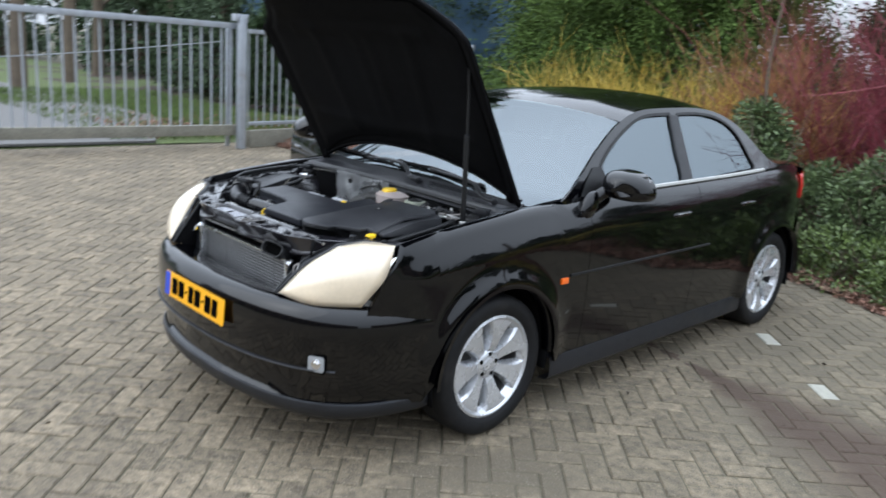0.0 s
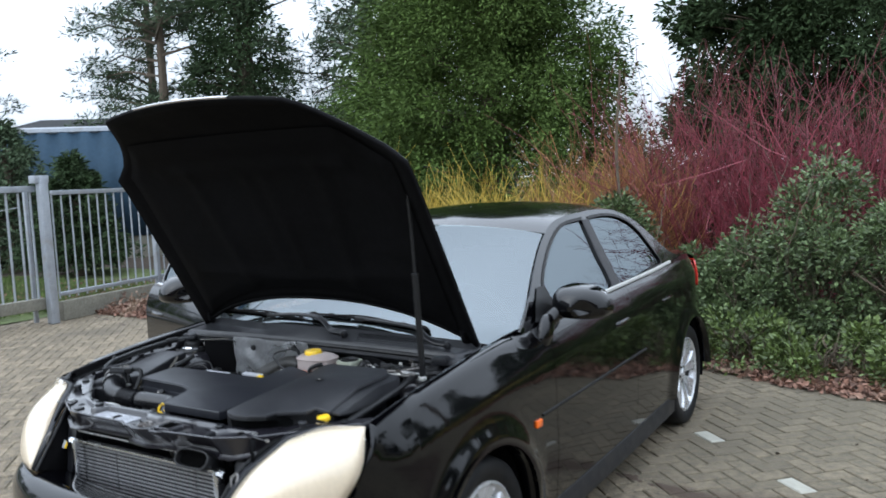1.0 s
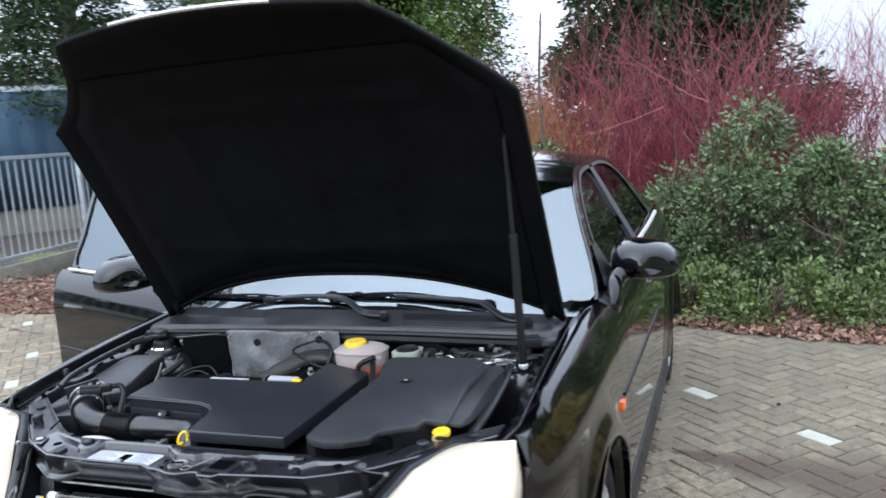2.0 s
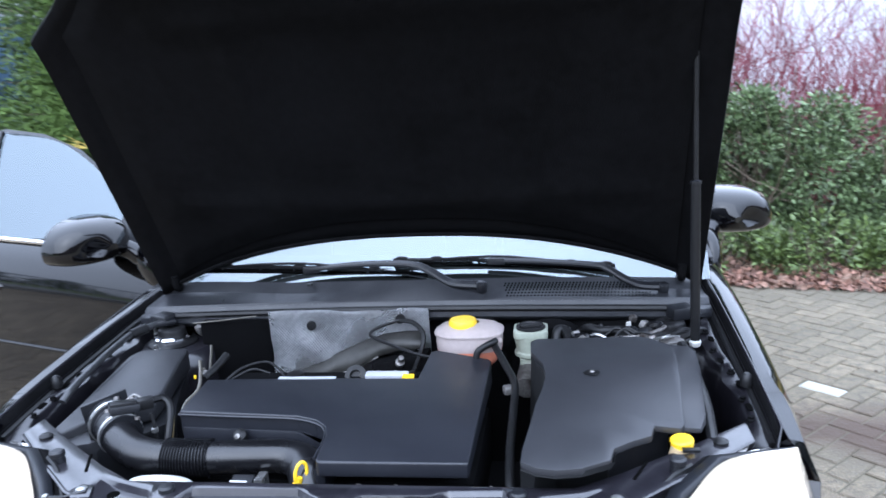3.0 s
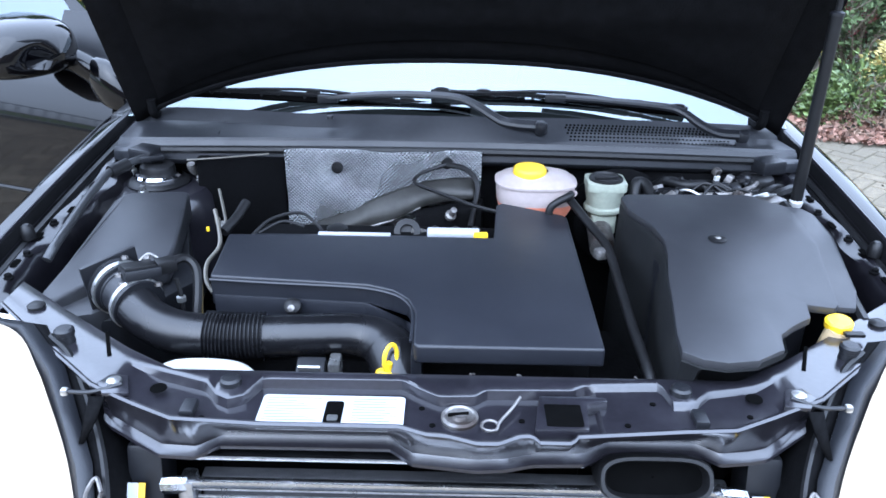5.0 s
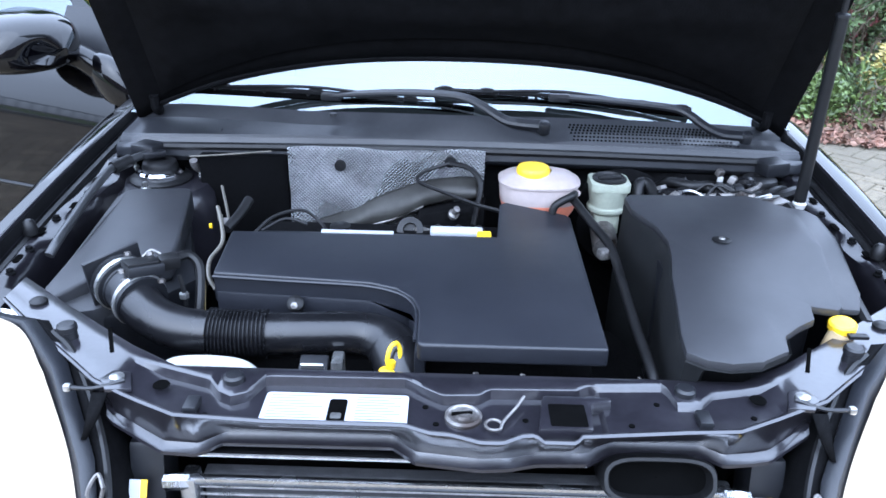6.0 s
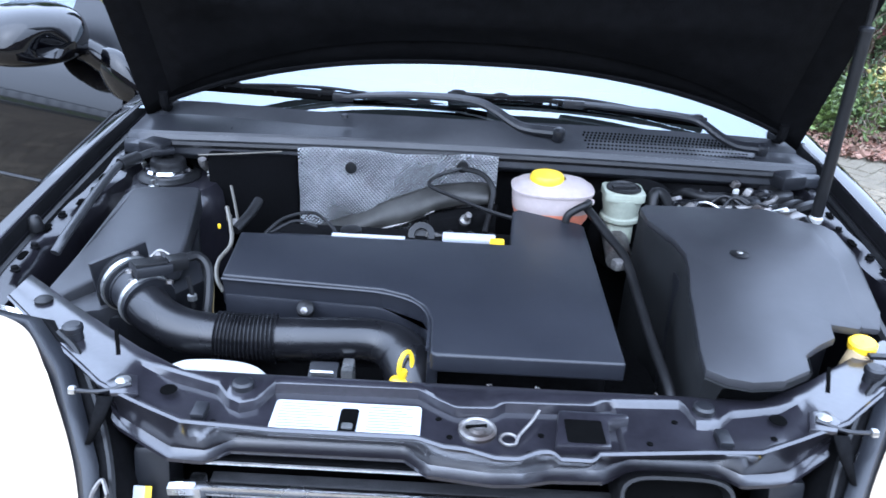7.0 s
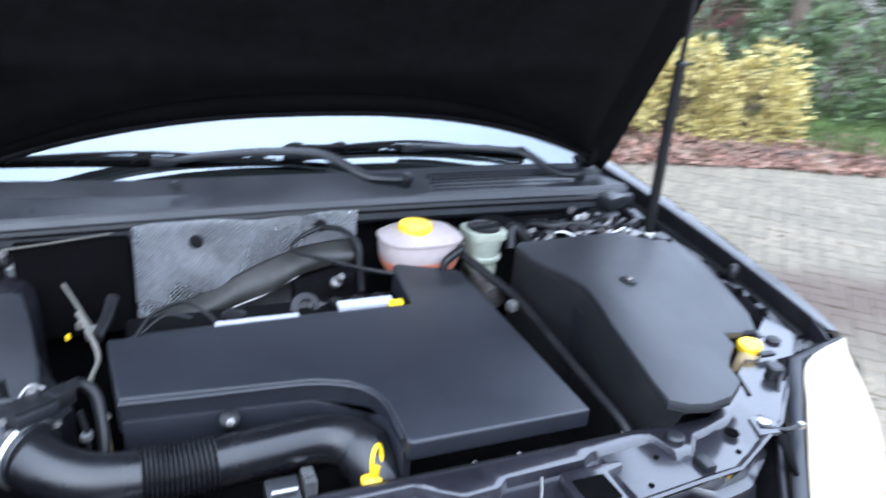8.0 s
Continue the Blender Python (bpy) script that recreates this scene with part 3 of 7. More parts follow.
cpart("handle_trim", tube([(lerp(2.13, PLAN) + 0.008, 2.13, 0.902), (lerp(2.2, PLAN) + 0.013, 2.20, 0.903), (lerp(2.27, PLAN) + 0.008, 2.27, 0.902)], 0.003, 6), CHROME)


def mirror_shell(s=1):
    """The housing of an outside mirror: a domed shell with a flat underside, open at the back."""
    rows, n = [], 36
    for k in range(16):
        a = k / 15
        sc = max(0.01, 1 - (1 - min(1.0, a * 1.02)) ** 3.0) ** 0.44
        ring = []
        for j in range(n):
            b = math.tau * j / n
            cx, cz = math.cos(b), math.sin(b)
            hx = 0.126 * sc * math.copysign(abs(cx) ** 0.76, cx)
            hz = sc * (0.090 * abs(cz) ** 0.84 if cz > 0 else -0.054 * abs(cz) ** 0.55)
            lean = -0.016 * cx if cz > 0 else 0.0
            ring.append((s * (0.945 + hx), 0.648 + 0.165 * a + 0.035 * max(0.0, cx) * (1 - a), 1.086 + hz + lean * sc))
        rows.append(ring)
    rows.append([(s * 0.945 + (x - s * 0.945) * 0.93, y - 0.002, 1.09 + (z - 1.09) * 0.93) for x, y, z in rows[-1]])
    rows.append([(s * 0.945 + (x - s * 0.945) * 0.92, y - 0.03, 1.09 + (z - 1.09) * 0.92) for x, y, z in rows[15]])
    bm = loft(rows, close_u=True)
    bm.verts.ensure_lookup_table()
    bm.faces.new([bm.verts[k] for k in range(n)])
    bm.faces.new([bm.verts[17 * n + k] for k in range(n)])
    bmesh.ops.recalc_face_normals(bm, faces=bm.faces)
    return bm


def mirror_foot(s=1):
    """The rounded black root of the mirror, hugging the corner of the door."""
    rows = []
    for k in range(11):
        a = math.pi * k / 10
        z, r = 1.0 - 0.072 * math.cos(a) + 0.0, max(0.001, math.sin(a)) ** 0.8
        rows.append([(s * (0.846 + 0.034 * r * math.cos(b)), 0.60 + 0.062 * r * math.sin(b) + 0.03 * math.cos(a) * -1, z) for b in (math.tau * j / 18 for j in range(18))])
    bm = loft(rows, close_u=True, flip=(s < 0))
    tube([(s * 0.84, 0.645, 1.03), (s * 0.862, 0.68, 1.06), (s * 0.90, 0.705, 1.08)], lambda t: 0.034 - 0.006 * t, 14, bm)
    bmesh.ops.recalc_face_normals(bm, faces=bm.faces)
    return bm


def mirror_flag(s=1):
    return filled([(0.56, 1.045), (0.62, 1.10), (0.72, 1.165), (0.80, 1.165), (0.80, 1.05), (0.7, 1.035)], [], lambda y, z: shoulder_x(y, z) + 0.006, s)


mirror = cpart("door_mirror", mirror_shell(1), PAINT, label="glossy black outside mirror with a domed top")
part("mirror_foot", mirror_foot(1), PAINT, mirror)
part("mirror_flag", mirror_flag(1), RUBBER, mirror)
part("mirror_glass", prism(rounded(-0.105, -0.04, 0.105, 0.065, 0.03), 0, 0.003, 0, m=pose(0.945, 0.79, 1.09, 90)), CHROME, mirror)

# right-hand front door, swung wide open about its front edge
HINGE = Vector((-0.716, 0.474, 0))
SWING = Matrix.Translation(HINGE + Vector((0, 0, 0.045))) @ Matrix.Rotation(radians(70), 4, "Z") @ Matrix.Translation(-HINGE)


def swung(bm):
    bmesh.ops.transform(bm, matrix=SWING, verts=bm.verts)
    return bm


WIN_OPEN = [(0.71, 1.078), (0.79, 1.168), (0.93, 1.252), (1.14, 1.345), (1.35, 1.398), (1.58, 1.416), (1.625, 1.41), (1.565, 1.22), (1.50, 1.065), (1.10, 1.062)]
open_door = cpart("front_door", swung(edged(side_panel(door_front - 0.015, door_rear, -1, low=lambda y: 0.27), 0.06)), PAINT, label="front passenger-side door standing wide open")
door_outer = [(0.62, 1.06), (0.72, 1.16), (0.86, 1.235), (1.12, 1.352), (1.36, 1.41), (1.60, 1.432), (1.66, 1.425), (1.61, 1.25), (1.545, 1.05), (1.1, 1.04)]
part("window_frame", swung(edged(filled(resample(door_outer), [smooth_loop(WIN_OPEN)], shoulder_x, -1), 0.03)), PAINT, open_door)
og = solid(flat(part("window_glass", swung(pane(smooth_loop(WIN_OPEN), shoulder_x, -1)), SIDE_GLASS, open_door)), 0.004)
og.visible_shadow = False
part("door_handle", swung(door_handle(1.42, s=-1)), PAINT, open_door)
part("belt_moulding", swung(tube([(-(lerp(y, PLAN) - 0.062), y, lerp(y, BELT) + 0.006) for y in (0.82, 1.1, 1.3, 1.53)], 0.009, 6)), CHROME, open_door)
part("side_moulding", swung(tube([(-(lerp(y, PLAN) - 0.001), y, 0.688) for y in (0.66, 0.9, 1.3, 1.58)], 0.007, 6)), RUBBER, open_door)
part("door_mirror", swung(mirror_shell(-1)), PAINT, open_door)
part("mirror_foot", swung(mirror_foot(-1)), PAINT, open_door)
part("mirror_flag", swung(mirror_flag(-1)), PLASTIC, open_door)
inner_trim = loft([[(-(lerp(y, PLAN) - 0.11 - (0.03 if 0.45 < z < 0.8 else 0)), y, z) for z in (0.3, 0.42, 0.5, 0.62, 0.76, 0.84, 1.0, 1.03)] for y in np.linspace(door_front + 0.03, door_rear - 0.03, 10)])
solid(part("door_trim", swung(inner_trim), TRIM, open_door), 0.02)
part("lock_catch", swung(box(0.02, 0.012, 0.05, pose(-0.85, door_rear + 0.004, 0.8), 0.003)), STEEL, open_door)

# roof, windscreen, rear window, boot
def frame_pt(y):
    z = lerp(y, FRAME_TOP)
    return z, shoulder_x(y, z)


roof_rows = []
for y in np.linspace(1.10, 2.34, 20):
    z, x = frame_pt(y)
    t = (y - 1.10) / 1.24
    yc = y + (0.985 - 1.10) * (1 - t) + 0.10 * t
    crown = 0.062 - 0.012 * abs(2 * t - 1)
    roof_rows.append([(x * u, y + (yc - y) * (1 - u * u), z + crown * (1 - abs(u) ** 2.4)) for u in np.linspace(-1, 1, 25)])
cpart("roof", edged(loft(roof_rows), 0.02), PAINT)
head = cpart("headlining", loft([[(x * 0.97, y, z - 0.035) for x, y, z in row] for row in roof_rows]), TRIM)
screen_rows = []


def screen_foot(x):
    """The lower edge of the windscreen in plan and height."""
    e = min(1.0, abs(x) / 0.735)
    return 0.125 + 0.11 * e ** 1.6, 1.055 - 0.040 * e * e


for v in np.linspace(0, 1, 14):
    y = 0.44 + 0.66 * v
    z, x = frame_pt(y)
    yc, zc = 0.165 + 0.82 * v, 1.078 + 0.347 * v + 0.05 * math.sin(math.pi * v)
    screen_rows.append([(x * u * 0.985, y + (yc - y) * (1 - abs(u) ** 2.2), z + (zc - z) * (1 - abs(u) ** 2.4)) for u in np.linspace(-1, 1, 31)])
foot_row = [(p[0] * 0.965, *screen_foot(p[0] * 0.965)) for p in screen_rows[0]]
windscreen = cpart("windscreen", loft([foot_row, [tuple((Vector(a) + Vector(b)) / 2 + Vector((0, 0, 0.003))) for a, b in zip(foot_row, screen_rows[0])]] + screen_rows), WIND_GLASS, label="windscreen mirroring the white sky")
windscreen.visible_shadow = False
band = cpart("windscreen_seal", loft([[(p[0] * 1.002, p[1] + 0.006, p[2] - 0.008) for p in row] for row in (screen_rows[-1], [(p[0], p[1] - 0.035, p[2] - 0.022) for p in screen_rows[-1]])]), BLACK)
rear_rows = []
for v in np.linspace(0, 1, 10):
    y = 2.34 + 0.36 * v
    z, x = frame_pt(y)
    yc, zc = 2.44 + 0.42 * v, 1.43 - 0.31 * v + 0.03 * math.sin(math.pi * v)
    rear_rows.append([(x * u * 0.985, y + (yc - y) * (1 - u * u), z + (zc - z) * (1 - abs(u) ** 2.4)) for u in np.linspace(-1, 1, 21)])
rear_window = cpart("rear_window", loft([row[3:18] for row in rear_rows]), WIND_GLASS)
for cut in (slice(0, 4), slice(17, 21)):
    cpart("rear_pillar", loft([row[cut] for row in rear_rows]), PAINT)
rear_window.visible_shadow = False
boot = []
for y in np.linspace(2.70, 3.55, 16):
    t = (y - 2.7) / 0.85
    w, z = lerp(y, PLAN) - 0.10 - 0.02 * t, lerp(y, BELT)
    boot.append([(w * u, y + 0.05 * (1 - u * u) * t, z + 0.025 * (1 - u * u)) for u in np.linspace(-1, 1, 17)])
cpart("boot_lid", edged(loft(boot), 0.02), PAINT)
tail = []
for z, o in ((1.03, 0.0), (0.9, 0.035), (0.72, 0.03), (0.66, 0.06), (0.5, 0.075), (0.35, 0.05), (0.22, -0.02)):
    tail.append([(0.80 * math.sin(a), 3.58 + o - 0.50 * (1 - math.cos(a)) ** 1.4, z) for a in np.linspace(-1.35, 1.35, 25)])
cpart("rear_bumper", loft(tail), PAINT)
for s in (1, -1):
    lamp = loft([[(s * (lerp(y, PLAN) + 0.006 - 0.02 * max(0, z - 0.93) / 0.1), y, z) for z in np.linspace(0.83 + 0.03 * (3.6 - y), 1.01, 7)] for y in np.linspace(3.13, 3.5, 9)], flip=(s < 0))
    solid(cpart("tail_lamp", lamp, RED_LENS), 0.012)

# front bumper
NOSE = [(0, -0.975), (0.15, -0.972), (0.30, -0.955), (0.46, -0.922), (0.63, -0.85), (0.755, -0.735), (0.825, -0.60), (0.858, -0.46), (0.868, -0.365)]
half = spline([(*p, 0) for p in NOSE], 33)
plan_line = [Vector((-p.x, p.y, 0)) for p in half[:0:-1]] + half


def bumper_band(profile, i0=0, i1=None, in_fn=None):
    rows = []
    pts = plan_line[i0:i1]
    for i, p in enumerate(plan_line):
        a, b = plan_line[max(i - 1, 0)], plan_line[min(i + 1, len(plan_line) - 1)]
        nrm = Vector((-(b - a).y, (b - a).x, 0)).normalized()
        if nrm.dot(p - Vector((0, 0.3, 0))) > 0:
            nrm = -nrm
        if i0 <= i < (i1 or len(plan_line)):
            shape = in_fn(min(i - i0, (i1 or len(plan_line)) - 1 - i)) if in_fn else profile
            rows.append([(p.x + nrm.x * o, p.y + nrm.y * o, z) for o, z in shape])
    return loft(rows)


n_line = len(plan_line)
upper_profile = [(o, z) for o, z, _ in [tuple(p) for p in spline([(0.17, 0.672, 0), (0.10, 0.688, 0), (0.062, 0.690, 0), (0.036, 0.680, 0), (0.018, 0.660, 0), (0.006, 0.632, 0), (0.001, 0.604, 0), (0.0, 0.57, 0), (0.002, 0.50, 0), (0.004, 0.455, 0)], 26)]]
bumper = cpart("front_bumper", bumper_band(upper_profile), PAINT, label="black bumper with a broad shiny upper lip")
low_mid = [(o, z) for o, z, _ in [tuple(p) for p in spline([(0.004, 0.455, 0), (0.006, 0.40, 0), (0.014, 0.34, 0), (0.034, 0.285, 0)], 8)]]
part("lower_corner", bumper_band(low_mid, 0, 15), PAINT, bumper).matrix_parent_inverse = Matrix()
part("lower_corner", bumper_band(low_mid, n_line - 15, n_line), PAINT, bumper)
def intake_shape(i):
    """The intake's hollow, running out smoothly at both ends."""
    k = min(1.0, i / 7.0) ** 0.7
    return [(0.004 + 0.001 * k, 0.455), (0.006 + 0.035 * k, 0.447), (0.008 + 0.05 * k, 0.37), (0.02 + 0.03 * k, 0.30), (0.034, 0.285)]


part("intake_back", bumper_band(None, 14, n_line - 14, intake_shape), PAINT, bumper)
part("intake_edge", bumper_band([(0.010, 0.440), (-0.001, 0.4375), (-0.003, 0.435), (-0.001, 0.4325), (0.012, 0.432)], 13, n_line - 13), SILL, bumper, "thin bright edge above the lower intake")
part("spoiler_lip", bumper_band([(0.03, 0.29), (0.022, 0.285), (0.02, 0.27), (0.03, 0.235), (0.07, 0.205), (0.13, 0.20)]), SILL, bumper, "matt dark grey lower spoiler lip")
for s in (1, -1):
    fm = Matrix.Translation((s * 0.672, -0.815, 0.463)) @ Vector((s * 0.5, -0.86, 0)).to_track_quat("Z", "Y").to_matrix().to_4x4()
    fog = part("fog_lamp", prism(rounded(-0.034, -0.032, 0.034, 0.032, 0.011), -0.02, 0.006, 0.005, segs=2, m=fm), FOG_LENS, bumper, "small square clear fog lamp")
    part("fog_reflector", lathe([(0.020, 0.0062), (0.019, 0.0085), (0.012, 0.0075), (0.010, 0.010), (0.0001, 0.011)], 16, fm), CHROME, fog)
    part("fog_bezel", loft([[tuple(fm @ Vector((q * a, q * b, z))) for a, b in rounded(-0.036, -0.034, 0.036, 0.034, 0.012)] for q, z in ((1.0, -0.01), (1.14, 0.003), (1.0, 0.006))], close_u=True), BLACK, fog)

# registration plate: orange, with bars where its characters stand
plate = cempty("registration_plate", "orange yellow registration plate with a blue band")
PM = pose(0, -0.981, 0.575, 90 - 4, 0, 0)


def plate_piece(name, x0, x1, y0, y1, material, h=0.0):
    bm = prism(rounded(x0, y0, x1, y1, min(0.006, (x1 - x0) / 3)), 0, 0.003 + h, 0, m=PM)
    return part(name, bm, material, plate)


plate_piece("plate_base", -0.26, 0.26, -0.055, 0.055, PLATE)
plate_piece("blue_band", -0.258, -0.215, -0.053, 0.053, PLATE_BLUE, 0.0016)
x = -0.195
for wdt in (0.05, 0.05, 0.018, 0.045, 0.05, 0.018, 0.05, 0.045):
    if wdt > 0.02:
        plate_piece("character_bar", x, x + wdt, -0.036, 0.036, BLACK, 0.0016)
    else:
        plate_piece("character_bar", x, x + wdt, -0.006, 0.006, BLACK, 0.0016)
    x += wdt + 0.011

# headlamps
def lamp_patch(s=1, inset=0.0, n=14):
    """The lens between its four corners, bulged outward."""
    ib, it, ot, ob_ = Vector((0.474, -0.862, 0.703)), Vector((0.582, -0.666, 0.891)), Vector((0.782, -0.545, 0.925)), Vector((0.752, -0.672, 0.692))
    mid_top = Vector((0.656, -0.586, 0.918))
    mid_bot = Vector((0.62, -0.80, 0.682))
    mid_in = Vector((0.513, -0.765, 0.812))
    mid_out = Vector((0.80, -0.60, 0.81))
    tops, bots = spline([it, mid_top, ot], n), spline([ib, mid_bot, ob_], n)
    ins, outs = spline([ib, mid_in, it], n), spline([ob_, mid_out, ot], n)
    centre = Vector((0.35, 0.1, 0.5))
    rows = []
    for i in range(n):
        v = i / (n - 1)
        row = []
        for j in range(n):
            u = j / (n - 1)
            p = (1 - v) * bots[j] + v * tops[j] + (1 - u) * ins[i] + u * outs[i]
            p -= (1 - u) * (1 - v) * ib + u * (1 - v) * ob_ + (1 - u) * v * it + u * v * ot
            out = Vector((0.35, -0.75, 0.38)).normalized()
            p = p + out * (0.064 * math.sin(math.pi * u) ** 0.7 * math.sin(math.pi * v) ** 0.7) - out * inset
            row.append((s * p.x, p.y, p.z))
        rows.append(row)
    return loft(rows, flip=(s < 0))


for s in (1, -1):
    lamp = cempty("headlamp", "large swept headlamp, its brightness put in the lens colour")
    lens = solid(part("lens", lamp_patch(s), LAMP_LENS, lamp), 0.005)
    back = part("reflector", lamp_patch(s, 0.07), REFLECTOR, lamp)
    for bx, by, bz, br in ((0.585, -0.775, 0.775, 0.052), (0.690, -0.690, 0.790, 0.048)):
        bm_ = Matrix.Translation((s * bx, by, bz)) @ Vector((s * 0.25, -0.9, 0.2)).to_track_quat("Z", "Y").to_matrix().to_4x4()
        part("lamp_bowl", lathe([(br, 0.0), (br + 0.004, 0.004), (br + 0.002, 0.008), (br - 0.006, 0.002), (br * 0.7, -0.03), (br * 0.25, -0.05), (0.0001, -0.05)], 24, bm_), REFLECTOR, lamp)
        part("bulb", lathe([(0.012, -0.05), (0.012, -0.02), (0.006, -0.012), (0.0001, -0.011)], 12, bm_), CHROME, lamp)
    band = loft([[(s * p[0], p[1], p[2]) for p in row] for row in (
        [(0.476, -0.858, 0.70), (0.515, -0.762, 0.809), (0.584, -0.662, 0.887), (0.658, -0.582, 0.914), (0.78, -0.543, 0.92)],
        [(0.464, -0.862, 0.705), (0.502, -0.765, 0.820), (0.572, -0.660, 0.899), (0.648, -0.578, 0.921), (0.78, -0.540, 0.922)],
        [(0.450, -0.862, 0.702), (0.484, -0.757, 0.820), (0.555, -0.648, 0.898), (0.634, -0.569, 0.919), (0.78, -0.536, 0.920)])])
    solid(part("lens_rim", band, SILL, lamp), 0.004)
    shell = bmesh.new()
    loft([[(s * p[0], p[1], p[2]) for p in row] for row in (
        [(0.450, -0.858, 0.698), (0.484, -0.754, 0.815), (0.555, -0.645, 0.892), (0.634, -0.567, 0.914), (0.78, -0.536, 0.918)],
        [(0.445, -0.86, 0.70), (0.474, -0.75, 0.82), (0.548, -0.640, 0.895), (0.63, -0.565, 0.915), (0.77, -0.53, 0.915)],
        [(0.435, -0.72, 0.66), (0.455, -0.66, 0.80), (0.525, -0.60, 0.88), (0.62, -0.53, 0.89), (0.77, -0.50, 0.88)])], shell)
    solid(part("housing", shell, DARK, lamp), 0.006)
    part("seal", tube([(s * 0.442, -0.86, 0.70), (s * 0.472, -0.75, 0.82), (s * 0.546, -0.638, 0.897), (s * 0.60, -0.588, 0.912)], 0.005, 6), RUBBER, lamp)

# side indicator
cpart("side_indicator", box(0.014, 0.05, 0.03, pose(0.892, 0.415, 0.668), 0.005), AMBER, label="small orange side indicator")
cpart("side_indicator", box(0.014, 0.05, 0.03, pose(-0.892, 0.415, 0.668), 0.005), AMBER)

# wheels
def build_wheel():
    w = cempty("wheel", "silver seven-spoke alloy wheel with a low tyre")
    tyre = [(0.232, -0.08), (0.245, -0.098), (0.275, -0.107), (0.305, -0.103), (0.318, -0.09), (0.325, -0.06), (0.326, 0.0), (0.325, 0.06), (0.318, 0.09), (0.305, 0.103), (0.275, 0.107), (0.245, 0.098), (0.232, 0.08)]
    M = pose(0, 0, 0, 0, 90, 0)
    part("tyre", lathe(tyre, 56, M, caps=False), TYRE, w, sharp=60)
    rimp = [(0.2, 0.05), (0.212, 0.072), (0.236, 0.082), (0.238, 0.094), (0.228, 0.098), (0.218, 0.092), (0.208, 0.078), (0.198, 0.06), (0.2, 0.05)]
    barrel = [(0.218, -0.09), (0.236, -0.092), (0.236, -0.07), (0.205, -0.05), (0.2, 0.055), (0.194, 0.055), (0.19, 0.0), (0.2, -0.08), (0.218, -0.09)]
    inner = loft([[(r * math.cos(math.tau * k / 40), r * math.sin(math.tau * k / 40), z) for k in range(40)] for r, z in barrel], close_u=True)
    bmesh.ops.recalc_face_normals(inner, faces=inner.faces)
    part("barrel", add(None, inner, M), WHEEL_SHADE, w)
    own = loft([[(r * math.cos(math.tau * k / 56), r * math.sin(math.tau * k / 56), z) for k in range(56)] for r, z in rimp], close_u=True)
    bmesh.ops.recalc_face_normals(own, faces=own.faces)
    part("rim", add(None, own, M), RIM, w)
    for k in range(7):
        a = math.tau * k / 7 + 0.25
        rows = []
        for r, wd, z, th in ((0.035, 0.024, 0.052, 0.04), (0.08, 0.026, 0.07, 0.05), (0.13, 0.035, 0.082, 0.05), (0.175, 0.052, 0.088, 0.045), (0.200, 0.074, 0.090, 0.035), (0.226, 0.098, 0.090, 0.03)):
            rows.append([(r * 1.0, o * wd, z - d) for o, d in ((-1.12, th), (-1, 0.012), (-0.84, 0.0), (0, 0.0), (0.84, 0.0), (1, 0.012), (1.12, th))])
        sp = loft(rows, close_u=True)
        bmesh.ops.recalc_face_normals(sp, faces=sp.faces)
        part("spoke", add(None, sp, M @ pose(0, 0, 0, 0, 0, math.degrees(a))), RIM, w, sharp=20)
    part("hub", lathe([(0.07, 0.02), (0.07, 0.056), (0.06, 0.066), (0.034, 0.070), (0.032, 0.076), (0.02, 0.079), (0.0001, 0.08)], 28, M), RIM, w)
    part("brake_disc", lathe([(0.14, 0.0), (0.14, 0.012), (0.0001, 0.012)], 32, M), WHEEL_SHADE, w)
    for k in range(5):
        a = math.tau * k / 5 + 0.5
        # Black disc painting the shade inside a bolt hole.
        part("wheel_bolt", lathe([(0.0105, 0.05), (0.0105, 0.0695), (0.0001, 0.0705)], 12, M @ pose(0.05 * math.cos(a), 0.05 * math.sin(a), 0)), BLACK, w)
    return w


wheel = build_wheel()
wheel.location = (0.765, 0, 0.325)
for x, y, turn in ((0.765, 2.70, 37), (-0.765, 0, 0), (-0.765, 2.70, 20)):
    copy_thing(wheel, pose(x, y, 0.325, 0, 0, 180 if x < 0 else 0) @ pose(0, 0, 0, turn, 0, 0))

# cabin
cpart("cabin_floor", prism([(-0.74, 0.25), (0.74, 0.25), (0.74, 2.7), (-0.74, 2.7)], 0.28, 0.34, 0.01), DARK)
cpart("underbody", prism([(-0.66, -0.66), (0.66, -0.66), (0.66, 3.4), (-0.66, 3.4)], 0.22, 0.26, 0.01), DARK)
dash = loft([[(x, y + 0.06 * (x / 0.72) ** 2, z) for y, z in ((0.30, 0.98), (0.45, 1.0), (0.62, 1.005), (0.74, 0.975), (0.78, 0.88), (0.74, 0.70), (0.72, 0.5))] for x in np.linspace(-0.72, 0.72, 13)])
solid(cpart("dashboard", dash, TRIM), 0.02)
own = loft([[((0.185 + 0.015 * math.cos(b)) * math.cos(a), (0.185 + 0.015 * math.cos(b)) * math.sin(a), 0.015 * math.sin(b)) for b in (math.tau * j / 8 for j in range(8))] for a in (math.tau * k / 28 for k in range(28))], close_u=True, close_v=True)
steer = cpart("steering_wheel", add(None, own, pose(0.36, 0.86, 0.98, -65, 0, 0)), TRIM)
part("steering_boss", box(0.33, 0.09, 0.04, pose(0.36, 0.85, 0.98, -65, 0, 0), 0.012), TRIM, steer)


